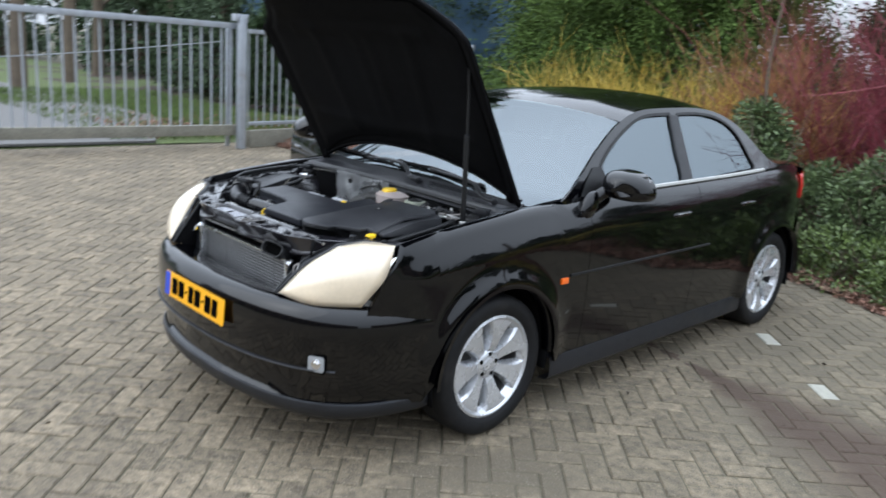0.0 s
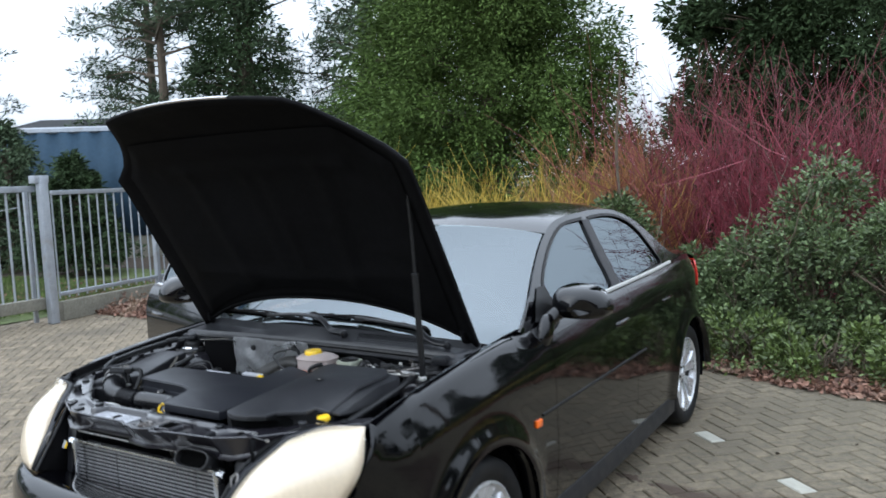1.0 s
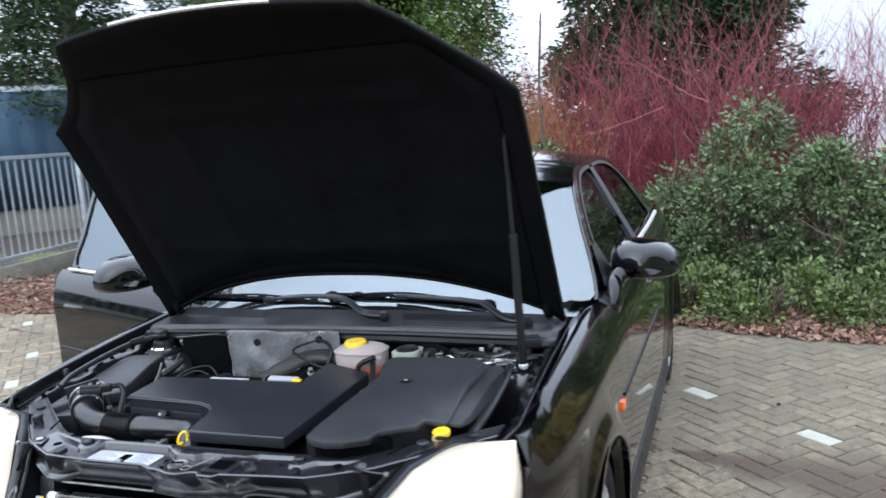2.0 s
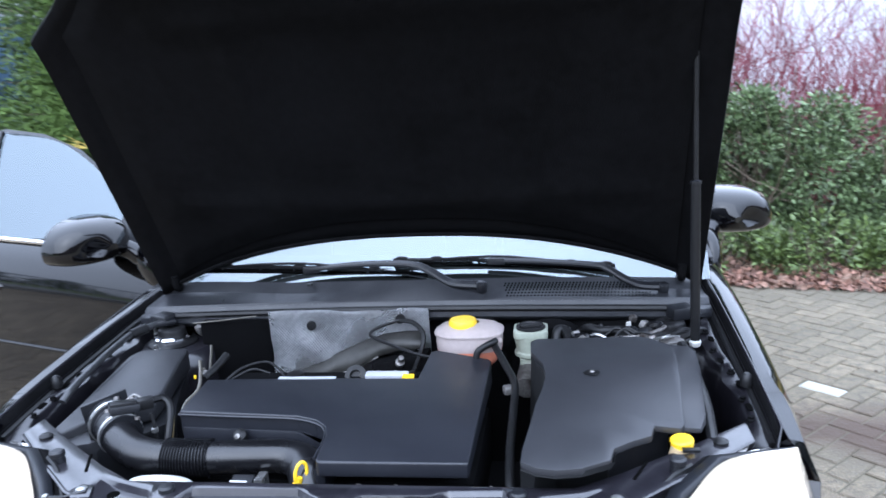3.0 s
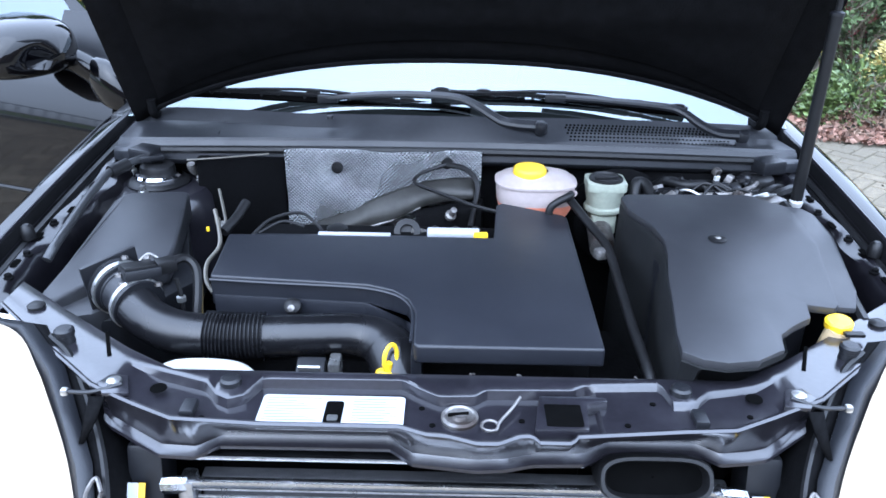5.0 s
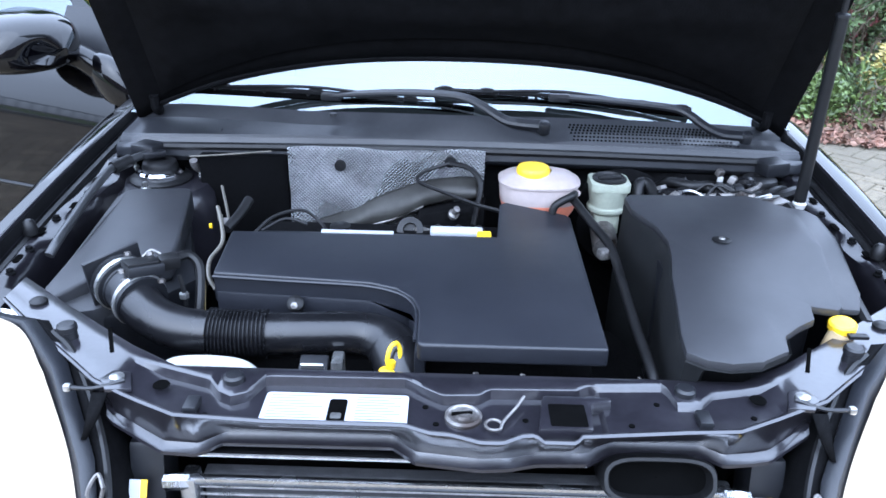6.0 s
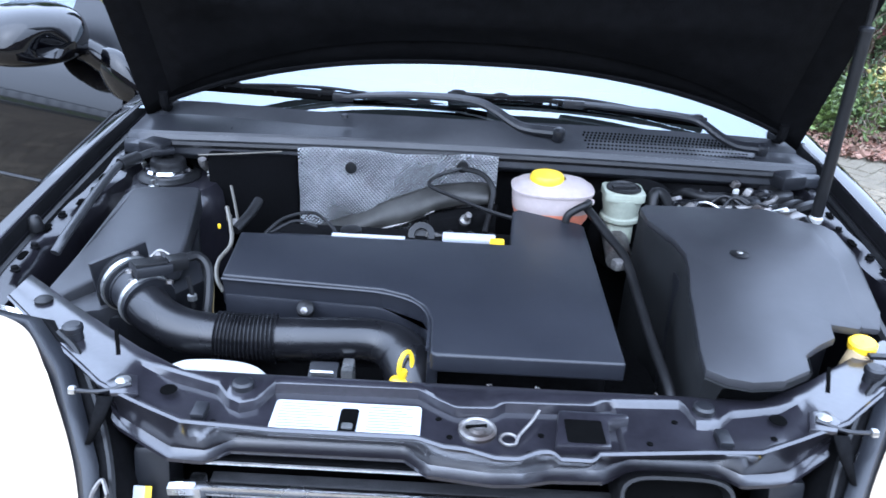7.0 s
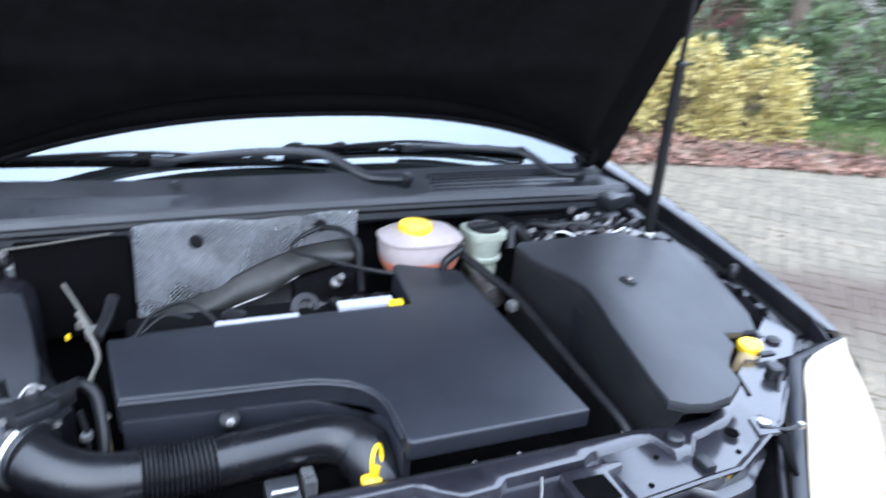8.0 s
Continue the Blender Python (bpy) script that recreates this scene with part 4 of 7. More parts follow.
def seat(x, y, w=0.5):
    st = cempty("seat", "dark cloth car seat with a headrest")
    part("cushion", box(w, 0.5, 0.16, pose(x, y, 0.52, 6), 0.05, segs=3), CLOTH, st)
    part("backrest", box(w, 0.14, 0.62, pose(x, y + 0.32, 0.86, -16), 0.05, segs=3), CLOTH, st)
    part("headrest", box(0.26, 0.09, 0.17, pose(x, y + 0.44, 1.25, -12), 0.035, segs=3), CLOTH, st)


for x in (-0.36, 0.36):
    seat(x, 1.15)
    seat(x, 2.0, 0.62)
# ---------------------------------------------------------------- bonnet, propped open
HY, HZ = 0.235, 1.022


def hood_pt(x, u, w):
    """A point of the open bonnet: x across, u from the hinge to the nose, w out from the chord."""
    return (x, HY - 0.507 * u + 0.862 * w, HZ + 0.862 * u + 0.507 * w)




def hood_front(x):
    a = abs(x)
    if a < 0.46:
        return 1.135 + 0.05 * (1 - (a / 0.46) ** 2)
    return lerp(a, [(0.46, 1.135), (0.50, 1.09), (0.56, 1.01), (0.62, 0.94), (0.67, 0.89), (0.715, 0.853), (0.74, 0.835), (0.755, 0.815)])


def hood_w(x, u):
    s = min(1, abs(x) / 0.745)
    w = 0.042 * (1 - s ** 2.2) * min(1, 0.35 + u)
    if u > 0.72:
        w -= 0.163 * ((u - 0.72) / 0.42) ** 2.1
    if s > 0.93:
        w -= 0.02 * ((s - 0.93) / 0.07)
    return w


def hood_sheet(inset, drop, nx=41, nu=26):
    rows = []
    for i in range(nu):
        v = i / (nu - 1)
        row = []
        for j in range(nx):
            s = -1 + 2 * j / (nx - 1)
            x = s * (0.752 - inset)
            u0 = 0.168 * (1 - abs(s) ** 2.4) + inset
            u1 = hood_front(x) - inset * 0.9
            u = u0 + (u1 - u0) * v
            row.append(hood_pt(x, u, hood_w(x, u) - drop))
        rows.append(row)
    return rows


hood = cpart("bonnet", edged(loft(hood_sheet(0, 0)), 0.002), PAINT, label="black bonnet propped wide open, its lined underside showing")
inner_frame = loft(hood_sheet(0.0015, 0.010))
solid(part("inner_frame", inner_frame, LINER, hood), 0.014)


def liner_w(x, u):
    """Pressed relief of the bonnet's felt liner."""
    a = abs(x)
    d = 0.0
    d += 0.007 * math.exp(-((a - 0.30 - 0.10 * (u - 0.4)) / 0.035) ** 2) * (1 if 0.25 < u < 0.85 else 0)
    d += 0.006 * math.exp(-((u - 0.30 - 0.05 * a) / 0.03) ** 2) * (1 if a < 0.62 else 0)
    d += 0.006 * math.exp(-((u - 0.82) / 0.03) ** 2) * (1 if a < 0.5 else 0)
    d += 0.004 * math.exp(-((a - 0.05) / 0.03) ** 2) * (1 if 0.35 < u < 0.8 else 0)
    return d


rows = []
for i in range(46):
    v = i / 45
    row = []
    for j in range(71):
        s = -1 + 2 * j / 70
        x = s * (0.752 - 0.07)
        u0 = 0.168 * (1 - abs(s) ** 2.4) + 0.07
        u1 = min(hood_front(x) - 0.06, 0.99)
        u = u0 + (u1 - u0) * v
        edge = min(1, min(v, 1 - v) * 14, (1 - abs(s)) * 14)
        row.append(hood_pt(x, u, hood_w(x, u) - 0.024 - 0.014 * edge - liner_w(x, u)))
    rows.append(row)
part("liner", loft(rows), LINER, hood, "black felt liner pressed with shallow ribs")
part("rear_seal", tube([hood_pt(x, 0.168 * (1 - abs(x / 0.745) ** 2.4) + 0.02, hood_w(x, 0.1) - 0.026) for x in np.linspace(-0.70, 0.70, 11)], 0.005, 6), LINER, hood)
grille = bmesh.new()
loft([[hood_pt(x, hood_front(x) + o, hood_w(x, hood_front(x)) - d) for x in np.linspace(-0.24, 0.24, 13)] for o, d in ((0.0, 0.0), (0.005, 0.003), (0.004, 0.008), (-0.01, 0.010))], grille)
part("nose_trim", grille, CHROME, hood, "chrome strip along the bonnet's nose")
for s in (1, -1):
    arm = tube([(s * 0.70, 0.30, 0.985), (s * 0.705, 0.27, 1.02), hood_pt(s * 0.70, 0.03, -0.03), hood_pt(s * 0.70, 0.07, -0.022)], 0.011, 8)
    part("hinge", arm, DARK, hood)

# gas spring holding it up
strut = cempty("gas_spring", "black gas spring holding the bonnet up")
part("cylinder", tube([(0.688, -0.088, 0.955), (0.686, -0.092, 1.14), (0.684, -0.098, 1.325)], 0.0115, 10, count=3), RUBBER, strut)
part("rod", tube([(0.684, -0.098, 1.32), (0.682, -0.105, 1.5), (0.680, -0.125, 1.70)], 0.0058, 8, count=3), RUBBER, strut)
part("collar", lathe([(0.0130, 0), (0.0130, 0.006), (0.006, 0.009)], 12, pose(0.684, -0.098, 1.322)), PLASTIC, strut)
part("ball_end", lathe([(0.0001, -0.012), (0.012, -0.006), (0.014, 0.004), (0.008, 0.014)], 12, pose(0.688, -0.088, 0.952)), BRIGHT, strut)

# ---------------------------------------------------------------- engine bay shell
for s in (1, -1):
    off = RIM_X[s] - 0.752
    rows = []
    for y in np.linspace(-0.58, 0.34, 47):
        zb = lerp(y, BELT)
        o = off * max(0.0, min(1.0, (y + 0.54) / 0.06))
        bump = 0.006 * math.sin(y * 31) + 0.004 * math.sin(y * 57)
        k = 0.028 * max(0.0, min(1.0, (-0.12 - y) / 0.14)) + o
        rows.append([(s * (0.752 + o), y, zb - 0.004), (s * (0.748 + o), y, zb - 0.03), (s * (0.741 + o), y, zb - 0.050), (s * (0.722 + k / 3 + 2 * o / 3), y, zb - 0.052), (s * (0.716 + k / 2 + o / 2), y, zb - 0.042 + bump * 0.4),
                     (s * (0.702 + 0.8 * k + bump * 0.3), y, zb - 0.044 + bump * 0.4), (s * (0.691 + 0.8 * k + bump), y, zb - 0.050), (s * (0.682 + 0.8 * k + bump), y, zb - 0.077), (s * (0.682 + 0.8 * k), y, zb - 0.16), (s * 0.66, y, 0.6), (s * 0.60, y, 0.45)])
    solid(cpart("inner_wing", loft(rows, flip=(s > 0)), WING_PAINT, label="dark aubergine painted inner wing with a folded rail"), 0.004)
    cpart("bonnet_seal", tube([(s * (0.738 + off), y, lerp(y, BELT) - 0.044) for y in np.linspace(-0.48, 0.30, 9)], 0.008, 6), RUBBER)
    solid(cpart("seal_channel", loft([[(s * (x + off), y, lerp(y, BELT) - o) for x, o in ((0.7475, 0.008), (0.746, 0.034), (0.737, 0.0455), (0.722, 0.0475))] for y in np.linspace(-0.48, 0.30, 9)], flip=(s > 0)), DARK), 0.002)
    for y in (-0.40, -0.33, -0.22, -0.12, -0.02, 0.12, 0.2):
        zb = lerp(y, BELT)
        cpart("rail_bolt", lathe([(0.009, 0), (0.009, 0.004), (0.006, 0.005), (0.006, 0.010), (0.0001, 0.011)], 8, pose(s * ((0.70 if y > -0.2 else 0.718) + off), y, zb - 0.045)), DARK)
    for y in (-0.36, -0.27, -0.17, -0.06, 0.05, 0.16):
        cpart("rail_slot", prism(rounded(-0.006, -0.013, 0.006, 0.013, 0.005), 0, 0.0015, 0, m=pose(s * ((0.706 if y > -0.2 else 0.724) + off), y, lerp(y, BELT) - 0.0405, 5)), BLACK)
    stop = cpart("rubber_stop", lathe([(0.013, 0), (0.0135, 0.010), (0.010, 0.024), (0.005, 0.028), (0.0001, 0.028)], 14, pose(s * (0.735 + off), -0.285, 0.93)), RUBBER)
    # suspension tower with its top mount
    tower = cpart("strut_tower", lathe([(0.124, 0.72), (0.122, 0.86), (0.117, 0.905), (0.105, 0.922), (0.07, 0.926), (0.0001, 0.926)], 32, pose(s * 0.648, 0.03, 0)), BAY_PAINT, label="domed suspension tower with a bolted top mount")
    part("top_mount", lathe([(0.064, 0.924), (0.066, 0.930), (0.060, 0.936), (0.049, 0.938), (0.047, 0.944)], 28, pose(s * 0.648, 0.03, 0)), RUBBER, tower)
    part("mount_ring", lathe([(0.050, 0.938), (0.051, 0.945), (0.047, 0.950), (0.036, 0.951)], 28, pose(s * 0.648, 0.03, 0)), CHROME, tower)
    part("mount_cap", lathe([(0.037, 0.949), (0.038, 0.956), (0.035, 0.966), (0.028, 0.970), (0.014, 0.971), (0.013, 0.968), (0.0001, 0.968)], 24, pose(s * 0.648, 0.03, 0)), RUBBER, tower)
    for k in range(3):
        a = math.tau * k / 3 + 0.5
        part("mount_nut", lathe([(0.011, 0.926), (0.011, 0.938), (0.006, 0.94), (0.006, 0.95), (0.0001, 0.951)], 6, pose(s * (0.648 - 0.088 * math.cos(a)), 0.03 + 0.088 * math.sin(a), 0)), STEEL, tower)
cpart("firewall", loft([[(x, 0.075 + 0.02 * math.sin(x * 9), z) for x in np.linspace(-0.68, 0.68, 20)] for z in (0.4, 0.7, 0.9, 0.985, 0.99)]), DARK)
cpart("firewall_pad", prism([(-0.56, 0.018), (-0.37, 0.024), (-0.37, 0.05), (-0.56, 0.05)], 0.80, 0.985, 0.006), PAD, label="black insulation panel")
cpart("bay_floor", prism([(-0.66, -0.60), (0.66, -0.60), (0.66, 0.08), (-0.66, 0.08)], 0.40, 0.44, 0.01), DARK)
cpart("bay_pipe_clip", tube([(-0.575, 0.01, 0.985), (-0.50, 0.012, 0.991), (-0.40, 0.016, 1.0)], 0.0018, 6), PIPE)

# embossed heat shield with dents
rows = []
for i in range(19):
    v = i / 18
    row = []
    for j in range(37):
        u = j / 36
        x, z = -0.366 + 0.42 * u, 0.80 + 0.212 * v
        y = 0.016 + 0.05 * max(0, 0.9 * u - 0.8 * v - 0.12) + 0.008 * math.sin(9 * u + 3 * v) * math.sin(5 * v) + 0.003 * math.sin(23 * u - 7 * v) + 0.002 * math.sin(17 * v + 11 * u)
        for dx, dz, r, dp in ((-0.256, 0.97, 0.022, 0.02), (-0.02, 0.985, 0.02, 0.015)):
            y += dp * math.exp(-(((x - dx) ** 2 + (z - dz) ** 2) / r ** 2))
        y -= 0.03 * max(0, 0.5 - v) * u
        row.append((x, y, z))
    rows.append(row)
shield = solid(cpart("heat_shield", loft(rows), FOIL, label="crumpled silver embossed heat shield"), 0.002)
for dx, dz in ((-0.256, 0.97), (-0.02, 0.985)):
    part("shield_plug", lathe([(0.013, 0), (0.012, 0.006), (0.0001, 0.007)], 16, pose(dx, 0.024, dz, 90)), RUBBER, shield)
UPPER = [(-0.335, 0.836), (-0.25, 0.868), (-0.176, 0.906), (-0.104, 0.935), (-0.056, 0.951), (0.0, 0.957), (0.045, 0.955)]
LOWER = [(-0.335, 0.826), (-0.227, 0.838), (-0.141, 0.866), (-0.074, 0.900), (-0.02, 0.914), (0.045, 0.922)]
blanket = []
for i in range(12):
    v = i / 11
    blanket.append([(x, 0.010 - 0.030 * v - 0.012 * math.sin(math.pi * v) + 0.002 * math.sin(40 * x + 3 * v), lerp(x, UPPER) * (1 - v) + lerp(x, LOWER) * v) for x in np.linspace(-0.335, 0.045, 30)])
solid(cpart("manifold_shield", loft(blanket), SMOKED, label="dark smoke-stained exhaust shield"), 0.003)
cpart("shield_hem", tube([(x, -0.021, lerp(x, LOWER)) for x in np.linspace(-0.20, -0.075, 8)], 0.0024, 6), CAST)
# Dark block added to colour in the shaded cavity under the shield.
cpart("manifold", prism([(-0.085, -0.050), (0.055, -0.055), (0.06, 0.0), (-0.085, 0.0)], 0.80, lambda x, y: lerp(x, LOWER) - 0.004, 0.006), DARK)

# ---------------------------------------------------------------- cowl and wipers
bottom_row = screen_rows[0]


def cowl_section(x):
    """The cowl's outline from its front lip up to the glass, at x."""
    e = min(1.0, abs(x) / 0.74)
    dz, fy = -0.016 * e ** 2, 0.048 + 0.02 * e ** 3
    gy, gz = screen_foot(x)
    gz += 0.016 * max(0.0, min(1.0, (-0.34 - x) / 0.3))
    return [(fy, 0.972 + dz), (fy - 0.006, 0.984 + dz), (fy - 0.004, 1.000 + dz), (fy + 0.006, 1.006 + dz), (fy + 0.014, 1.001 + dz), (fy + 0.020, 1.003 + dz), (fy + 0.026, 1.014 + dz), (fy + 0.031, 1.0125 + dz),
            (fy + 0.036, 1.018 + dz), (gy - 0.028, gz - 0.021), (gy - 0.014, gz - 0.008), (gy - 0.002, gz + 0.003), (gy + 0.006, gz - 0.001), (gy + 0.02, gz - 0.02)]


def cowl_face(x, t):
    """A point and its slope on the cowl's sloping face: t from 0 at its foot to 1 near the glass."""
    line = cowl_section(x)[8:11]
    k = 0 if t < 0.5 else 1
    (y0, z0), (y1, z1), f = line[k], line[k + 1], 2 * t - k
    return y0 + (y1 - y0) * f, z0 + (z1 - z0) * f, math.degrees(math.atan2(z1 - z0, y1 - y0))


rows = []
for p in bottom_row:
    x = p[0] * 0.93
    rows.append([(x, y, z) for y, z in cowl_section(x)])
cowl = solid(cpart("cowl_panel", loft(rows), COWL, label="grey-black plastic cowl below the windscreen", sharp=18), 0.004)
part("cowl_seal", tube([(x, cowl_section(x)[2][0] + 0.001, cowl_section(x)[2][1] + 0.004) for x in np.linspace(-0.70, 0.70, 15)], 0.009, 8), RUBBER, cowl)
# Raised black discs give the vent holes their shade by colour.
hole_me = None
for i in range(6):
    for j in range(44):
        x = 0.250 - 0.002 * i + 0.0088 * j + 0.0044 * (i % 2)
        if x > 0.628 - 0.012 * i:
            continue
        y, z, slope = cowl_face(x, 0.10 + 0.17 * i)
        m = pose(x, y, z + 0.0022, slope, 0, 0)
        if hole_me is None:
            ob = part("vent_hole", lathe([(0.0030, 0.0), (0.0028, 0.0008), (0.0001, 0.0009)], 6), BLACK, cowl)
            hole_me = ob.data
        else:
            ob = new("vent_hole", hole_me)
            ob.parent = cowl
        ob.matrix_basis = m
part("cowl_clip", lathe([(0.008, 0), (0.007, 0.006), (0.0001, 0.007)], 10, pose(-0.282, 0.118, 1.052)), PLASTIC, cowl)
part("cowl_joint", tube([(-0.53, *[c + 0.001 for c in cowl_face(-0.53, t)[:2]]) for t in (0.1, 0.5, 1.0)], 0.0018, 5), BLACK, cowl)


def wiper(arm, pivot, b0, b1, z0, z1, y0, y1):
    """A wiper: cranked arm from its spindle cap, framed blade with its rubber and yokes."""
    w = cempty("wiper", "black windscreen wiper parked on the glass")
    n = len(arm) * 7
    line = spline(arm, n)
    rows = []
    for i, p in enumerate(line):
        t = i / (n - 1)
        wd, th = 0.0125 - 0.0055 * t, 0.0065 - 0.002 * t
        d = (line[min(i + 1, n - 1)] - line[max(i - 1, 0)]).normalized()
        up = Vector((0, -0.5, 0.86))
        side = d.cross(up).normalized()
        up = side.cross(d)
        rows.append([p + side * wd * a + up * th * b for a, b in ((-1, -1), (-1, 0.3), (-0.6, 1), (0.6, 1), (1, 0.3), (1, -1))])
    bm = loft(rows, close_u=True)
    bmesh.ops.recalc_face_normals(bm, faces=bm.faces)
    part("arm", bm, PLASTIC, w)
    part("pivot_cap", lathe([(0.014, -0.012), (0.014, 0.006), (0.010, 0.012), (0.0001, 0.014)], 16, pose(*pivot, 25)), PLASTIC, w)
    at = lambda k: (b0 + (b1 - b0) * k, y0 + (y1 - y0) * k, z0 + (z1 - z0) * k + 0.006 * math.sin(math.pi * k))
    ks = np.linspace(0, 1, 9)
    part("blade", tube([at(k) for k in ks], 0.0055, 6), RUBBER, w)
    part("blade_rubber", tube([(x, y + 0.008, z - 0.014) for x, y, z in map(at, ks)], 0.0072, 7), BLACK, w)
    for k in (0.04, 0.2, 0.36, 0.5, 0.64, 0.8, 0.96):
        x, y, z = at(k)
        part("blade_yoke", tube([(x - 0.02, y + 0.006, z - 0.010), (x - 0.012, y, z + 0.005), (x + 0.012, y, z + 0.005), (x + 0.02, y + 0.006, z - 0.010)], 0.0035, 6), RUBBER, w)
    x, y, z = arm[-1]
    part("arm_hook", box(0.045, 0.012, 0.018, pose(x, y, z - 0.004), 0.003), PLASTIC, w)
    part("side_frame", tube([(b0 + (b1 - b0) * k, y0 + (y1 - y0) * k - 0.004, z0 + (z1 - z0) * k + o) for k, o in ((0.22, 0.006), (0.36, 0.014), (0.5, 0.018), (0.64, 0.014), (0.78, 0.006))], 0.004, 6), RUBBER, w)
    return w


wiper([(0.178, 0.102, 1.050), (0.128, 0.106, 1.052), (0.095, 0.118, 1.056), (0.046, 0.140, 1.080), (0.008, 0.150, 1.094), (-0.045, 0.160, 1.098), (-0.140, 0.168, 1.097), (-0.22, 0.174, 1.091), (-0.295, 0.180, 1.083)], (0.184, 0.098, 1.046), -0.69, 0.03, 1.090, 1.070, 0.212, 0.165)
wiper([(0.640, 0.150, 1.024), (0.590, 0.150, 1.028), (0.552, 0.152, 1.044), (0.512, 0.165, 1.068), (0.478, 0.175, 1.077), (0.365, 0.170, 1.089), (0.22, 0.165, 1.099)], (0.648, 0.148, 1.020), -0.06, 0.53, 1.104, 1.066, 0.172, 0.205)

# ---------------------------------------------------------------- slam panel and radiator
SLAM_BACK = [(-0.73, -0.42), (-0.62, -0.505), (-0.48, -0.607), (-0.40, -0.654), (0.40, -0.654), (0.48, -0.607), (0.62, -0.505), (0.73, -0.42)]
RECESS_BACK = [(-0.73, -0.44), (-0.55, -0.58), (-0.46, -0.640), (-0.394, -0.663), (-0.345, -0.680), (-0.325, -0.707), (-0.305, -0.718), (-0.284, -0.707), (-0.268, -0.669), (-0.074, -0.666), (-0.046, -0.688), (-0.022, -0.703), (0.028, -0.700),
               (0.042, -0.686), (0.162, -0.682), (0.179, -0.671), (0.286, -0.665), (0.292, -0.709), (0.322, -0.709), (0.350, -0.680), (0.42, -0.664), (0.46, -0.640), (0.55, -0.58), (0.73, -0.44)]
SLAM_FRONT = [(-0.73, -0.49), (-0.66, -0.555), (-0.545, -0.655), (-0.50, -0.695), (-0.451, -0.722), (-0.369, -0.762), (-0.25, -0.770), (-0.071, -0.770), (-0.038, -0.784), (-0.009, -0.787), (0.026, -0.800), (0.054, -0.800), (0.080, -0.785), (0.098, -0.783),
              (0.105, -0.796), (0.147, -0.796), (0.156, -0.783), (0.296, -0.768), (0.362, -0.763), (0.453, -0.718), (0.50, -0.695), (0.545, -0.655), (0.66, -0.555), (0.73, -0.49)]
SLAM_LOW = [(-0.73, -0.47), (-0.477, -0.699), (-0.394, -0.743), (-0.347, -0.746), (-0.320, -0.722), (-0.088, -0.721), (-0.056, -0.750), (0.028, -0.761), (0.066, -0.758), (0.104, -0.747), (0.173, -0.744), (0.208, -0.720), (0.333, -0.719), (0.358, -0.738), (0.422, -0.729), (0.484, -0.688), (0.73, -0.47)]
rows = []
for x in np.linspace(-0.725, 0.725, 233):
    a = abs(x)
    yb, yr, yf, yl = lerp(x, SLAM_BACK), lerp(x, RECESS_BACK), lerp(x, SLAM_FRONT), lerp(x, SLAM_LOW)
    zt = 0.900 + 0.012 * max(0, (a - 0.42) / 0.3)
    fade = max(0.0, min(1.0, (0.47 - a) / 0.06))
    deep = 0.013 * fade + 0.0004
    if x > 0.19:
        deep *= 0.55
    zb = zt - 0.046 - 0.024 * max(0.0, min(1.0, (0.60 - a) / 0.2))
    rows.append([(x, yb + 0.012, zt - 0.06), (x, yb + 0.010, zt - 0.012), (x, yb + 0.006, zt - 0.001), (x, yb + 0.001, zt + 0.0015 * fade), (x, yr + 0.006, zt + 0.0015 * fade), (x, yr + 0.001, zt - 0.001 * fade), (x, yr - 0.004, zt - deep), (x, (yr + yf) / 2, zt - deep - 0.0005 * fade),
                 (x, yf + 0.013, zt - deep), (x, yf + 0.008, zt - 0.001), (x, yf + 0.003, zt + 0.001), (x, yf - 0.001, zt - 0.001), (x, yf + 0.002, zt - 0.008), (x, yl + 0.006, zb + 0.008), (x, yl + 0.001, zb + 0.003), (x, yl - 0.007, zb + 0.0005), (x, yl - 0.008, zb - 0.004), (x, yl + 0.012, zb - 0.008)])
slam = cpart("slam_panel", loft(rows), BAY_PAINT, label="dark aubergine pressed-steel front cross member", sharp=32)


def sl(x, y, z=0.8865):
    return pose(x, y, z)


sticker = cpart("instruction_sticker", prism(rounded(-0.262, -0.764, -0.068, -0.690, 0.006), 0.8875, 0.8892, 0), STICKER, label="white printed instruction sticker")
for k in range(11):
    y = -0.6965 - 0.006 * k
    for x0, x1 in ((-0.255, -0.182 - 0.011 * ((k * 7) % 4)), (-0.138, -0.078 - 0.008 * ((k * 5) % 3))):
        part("print_line", prism([(x0, y - 0.0011), (x1, y - 0.0011), (x1, y), (x0, y)], 0.8892, 0.8897, 0), PRINT, sticker)
part("catch_slot", prism(rounded(-0.174, -0.753, -0.150, -0.704, 0.005), 0.8892, 0.8906, 0), BLACK, sticker)
part("slot_metal", prism(rounded(-0.169, -0.748, -0.155, -0.736, 0.003), 0.8906, 0.892, 0), STEEL, sticker)
lock = cpart("bonnet_lock", lathe([(0.025, 0.0), (0.025, 0.004), (0.021, 0.006), (0.019, 0.004), (0.012, 0.004), (0.010, 0.008), (0.0001, 0.009)], 24, sl(0.006, -0.732)), CAST, label="round metal bonnet lock disc")
part("lock_slot", prism([(-0.010, -0.738), (0.018, -0.733), (0.018, -0.728), (-0.010, -0.733)], 0.8935, 0.8965, 0.001), BLACK, lock)
cpart("catch_spring", tube([(0.045 + 0.011 * math.cos(a), -0.755 + 0.011 * math.sin(a), 0.894) for a in np.linspace(0.3, 5.6, 12)] + [(0.058, -0.748, 0.895), (0.075, -0.722, 0.897), (0.088, -0.698, 0.899)], 0.0022, 6, count=60), CAST)
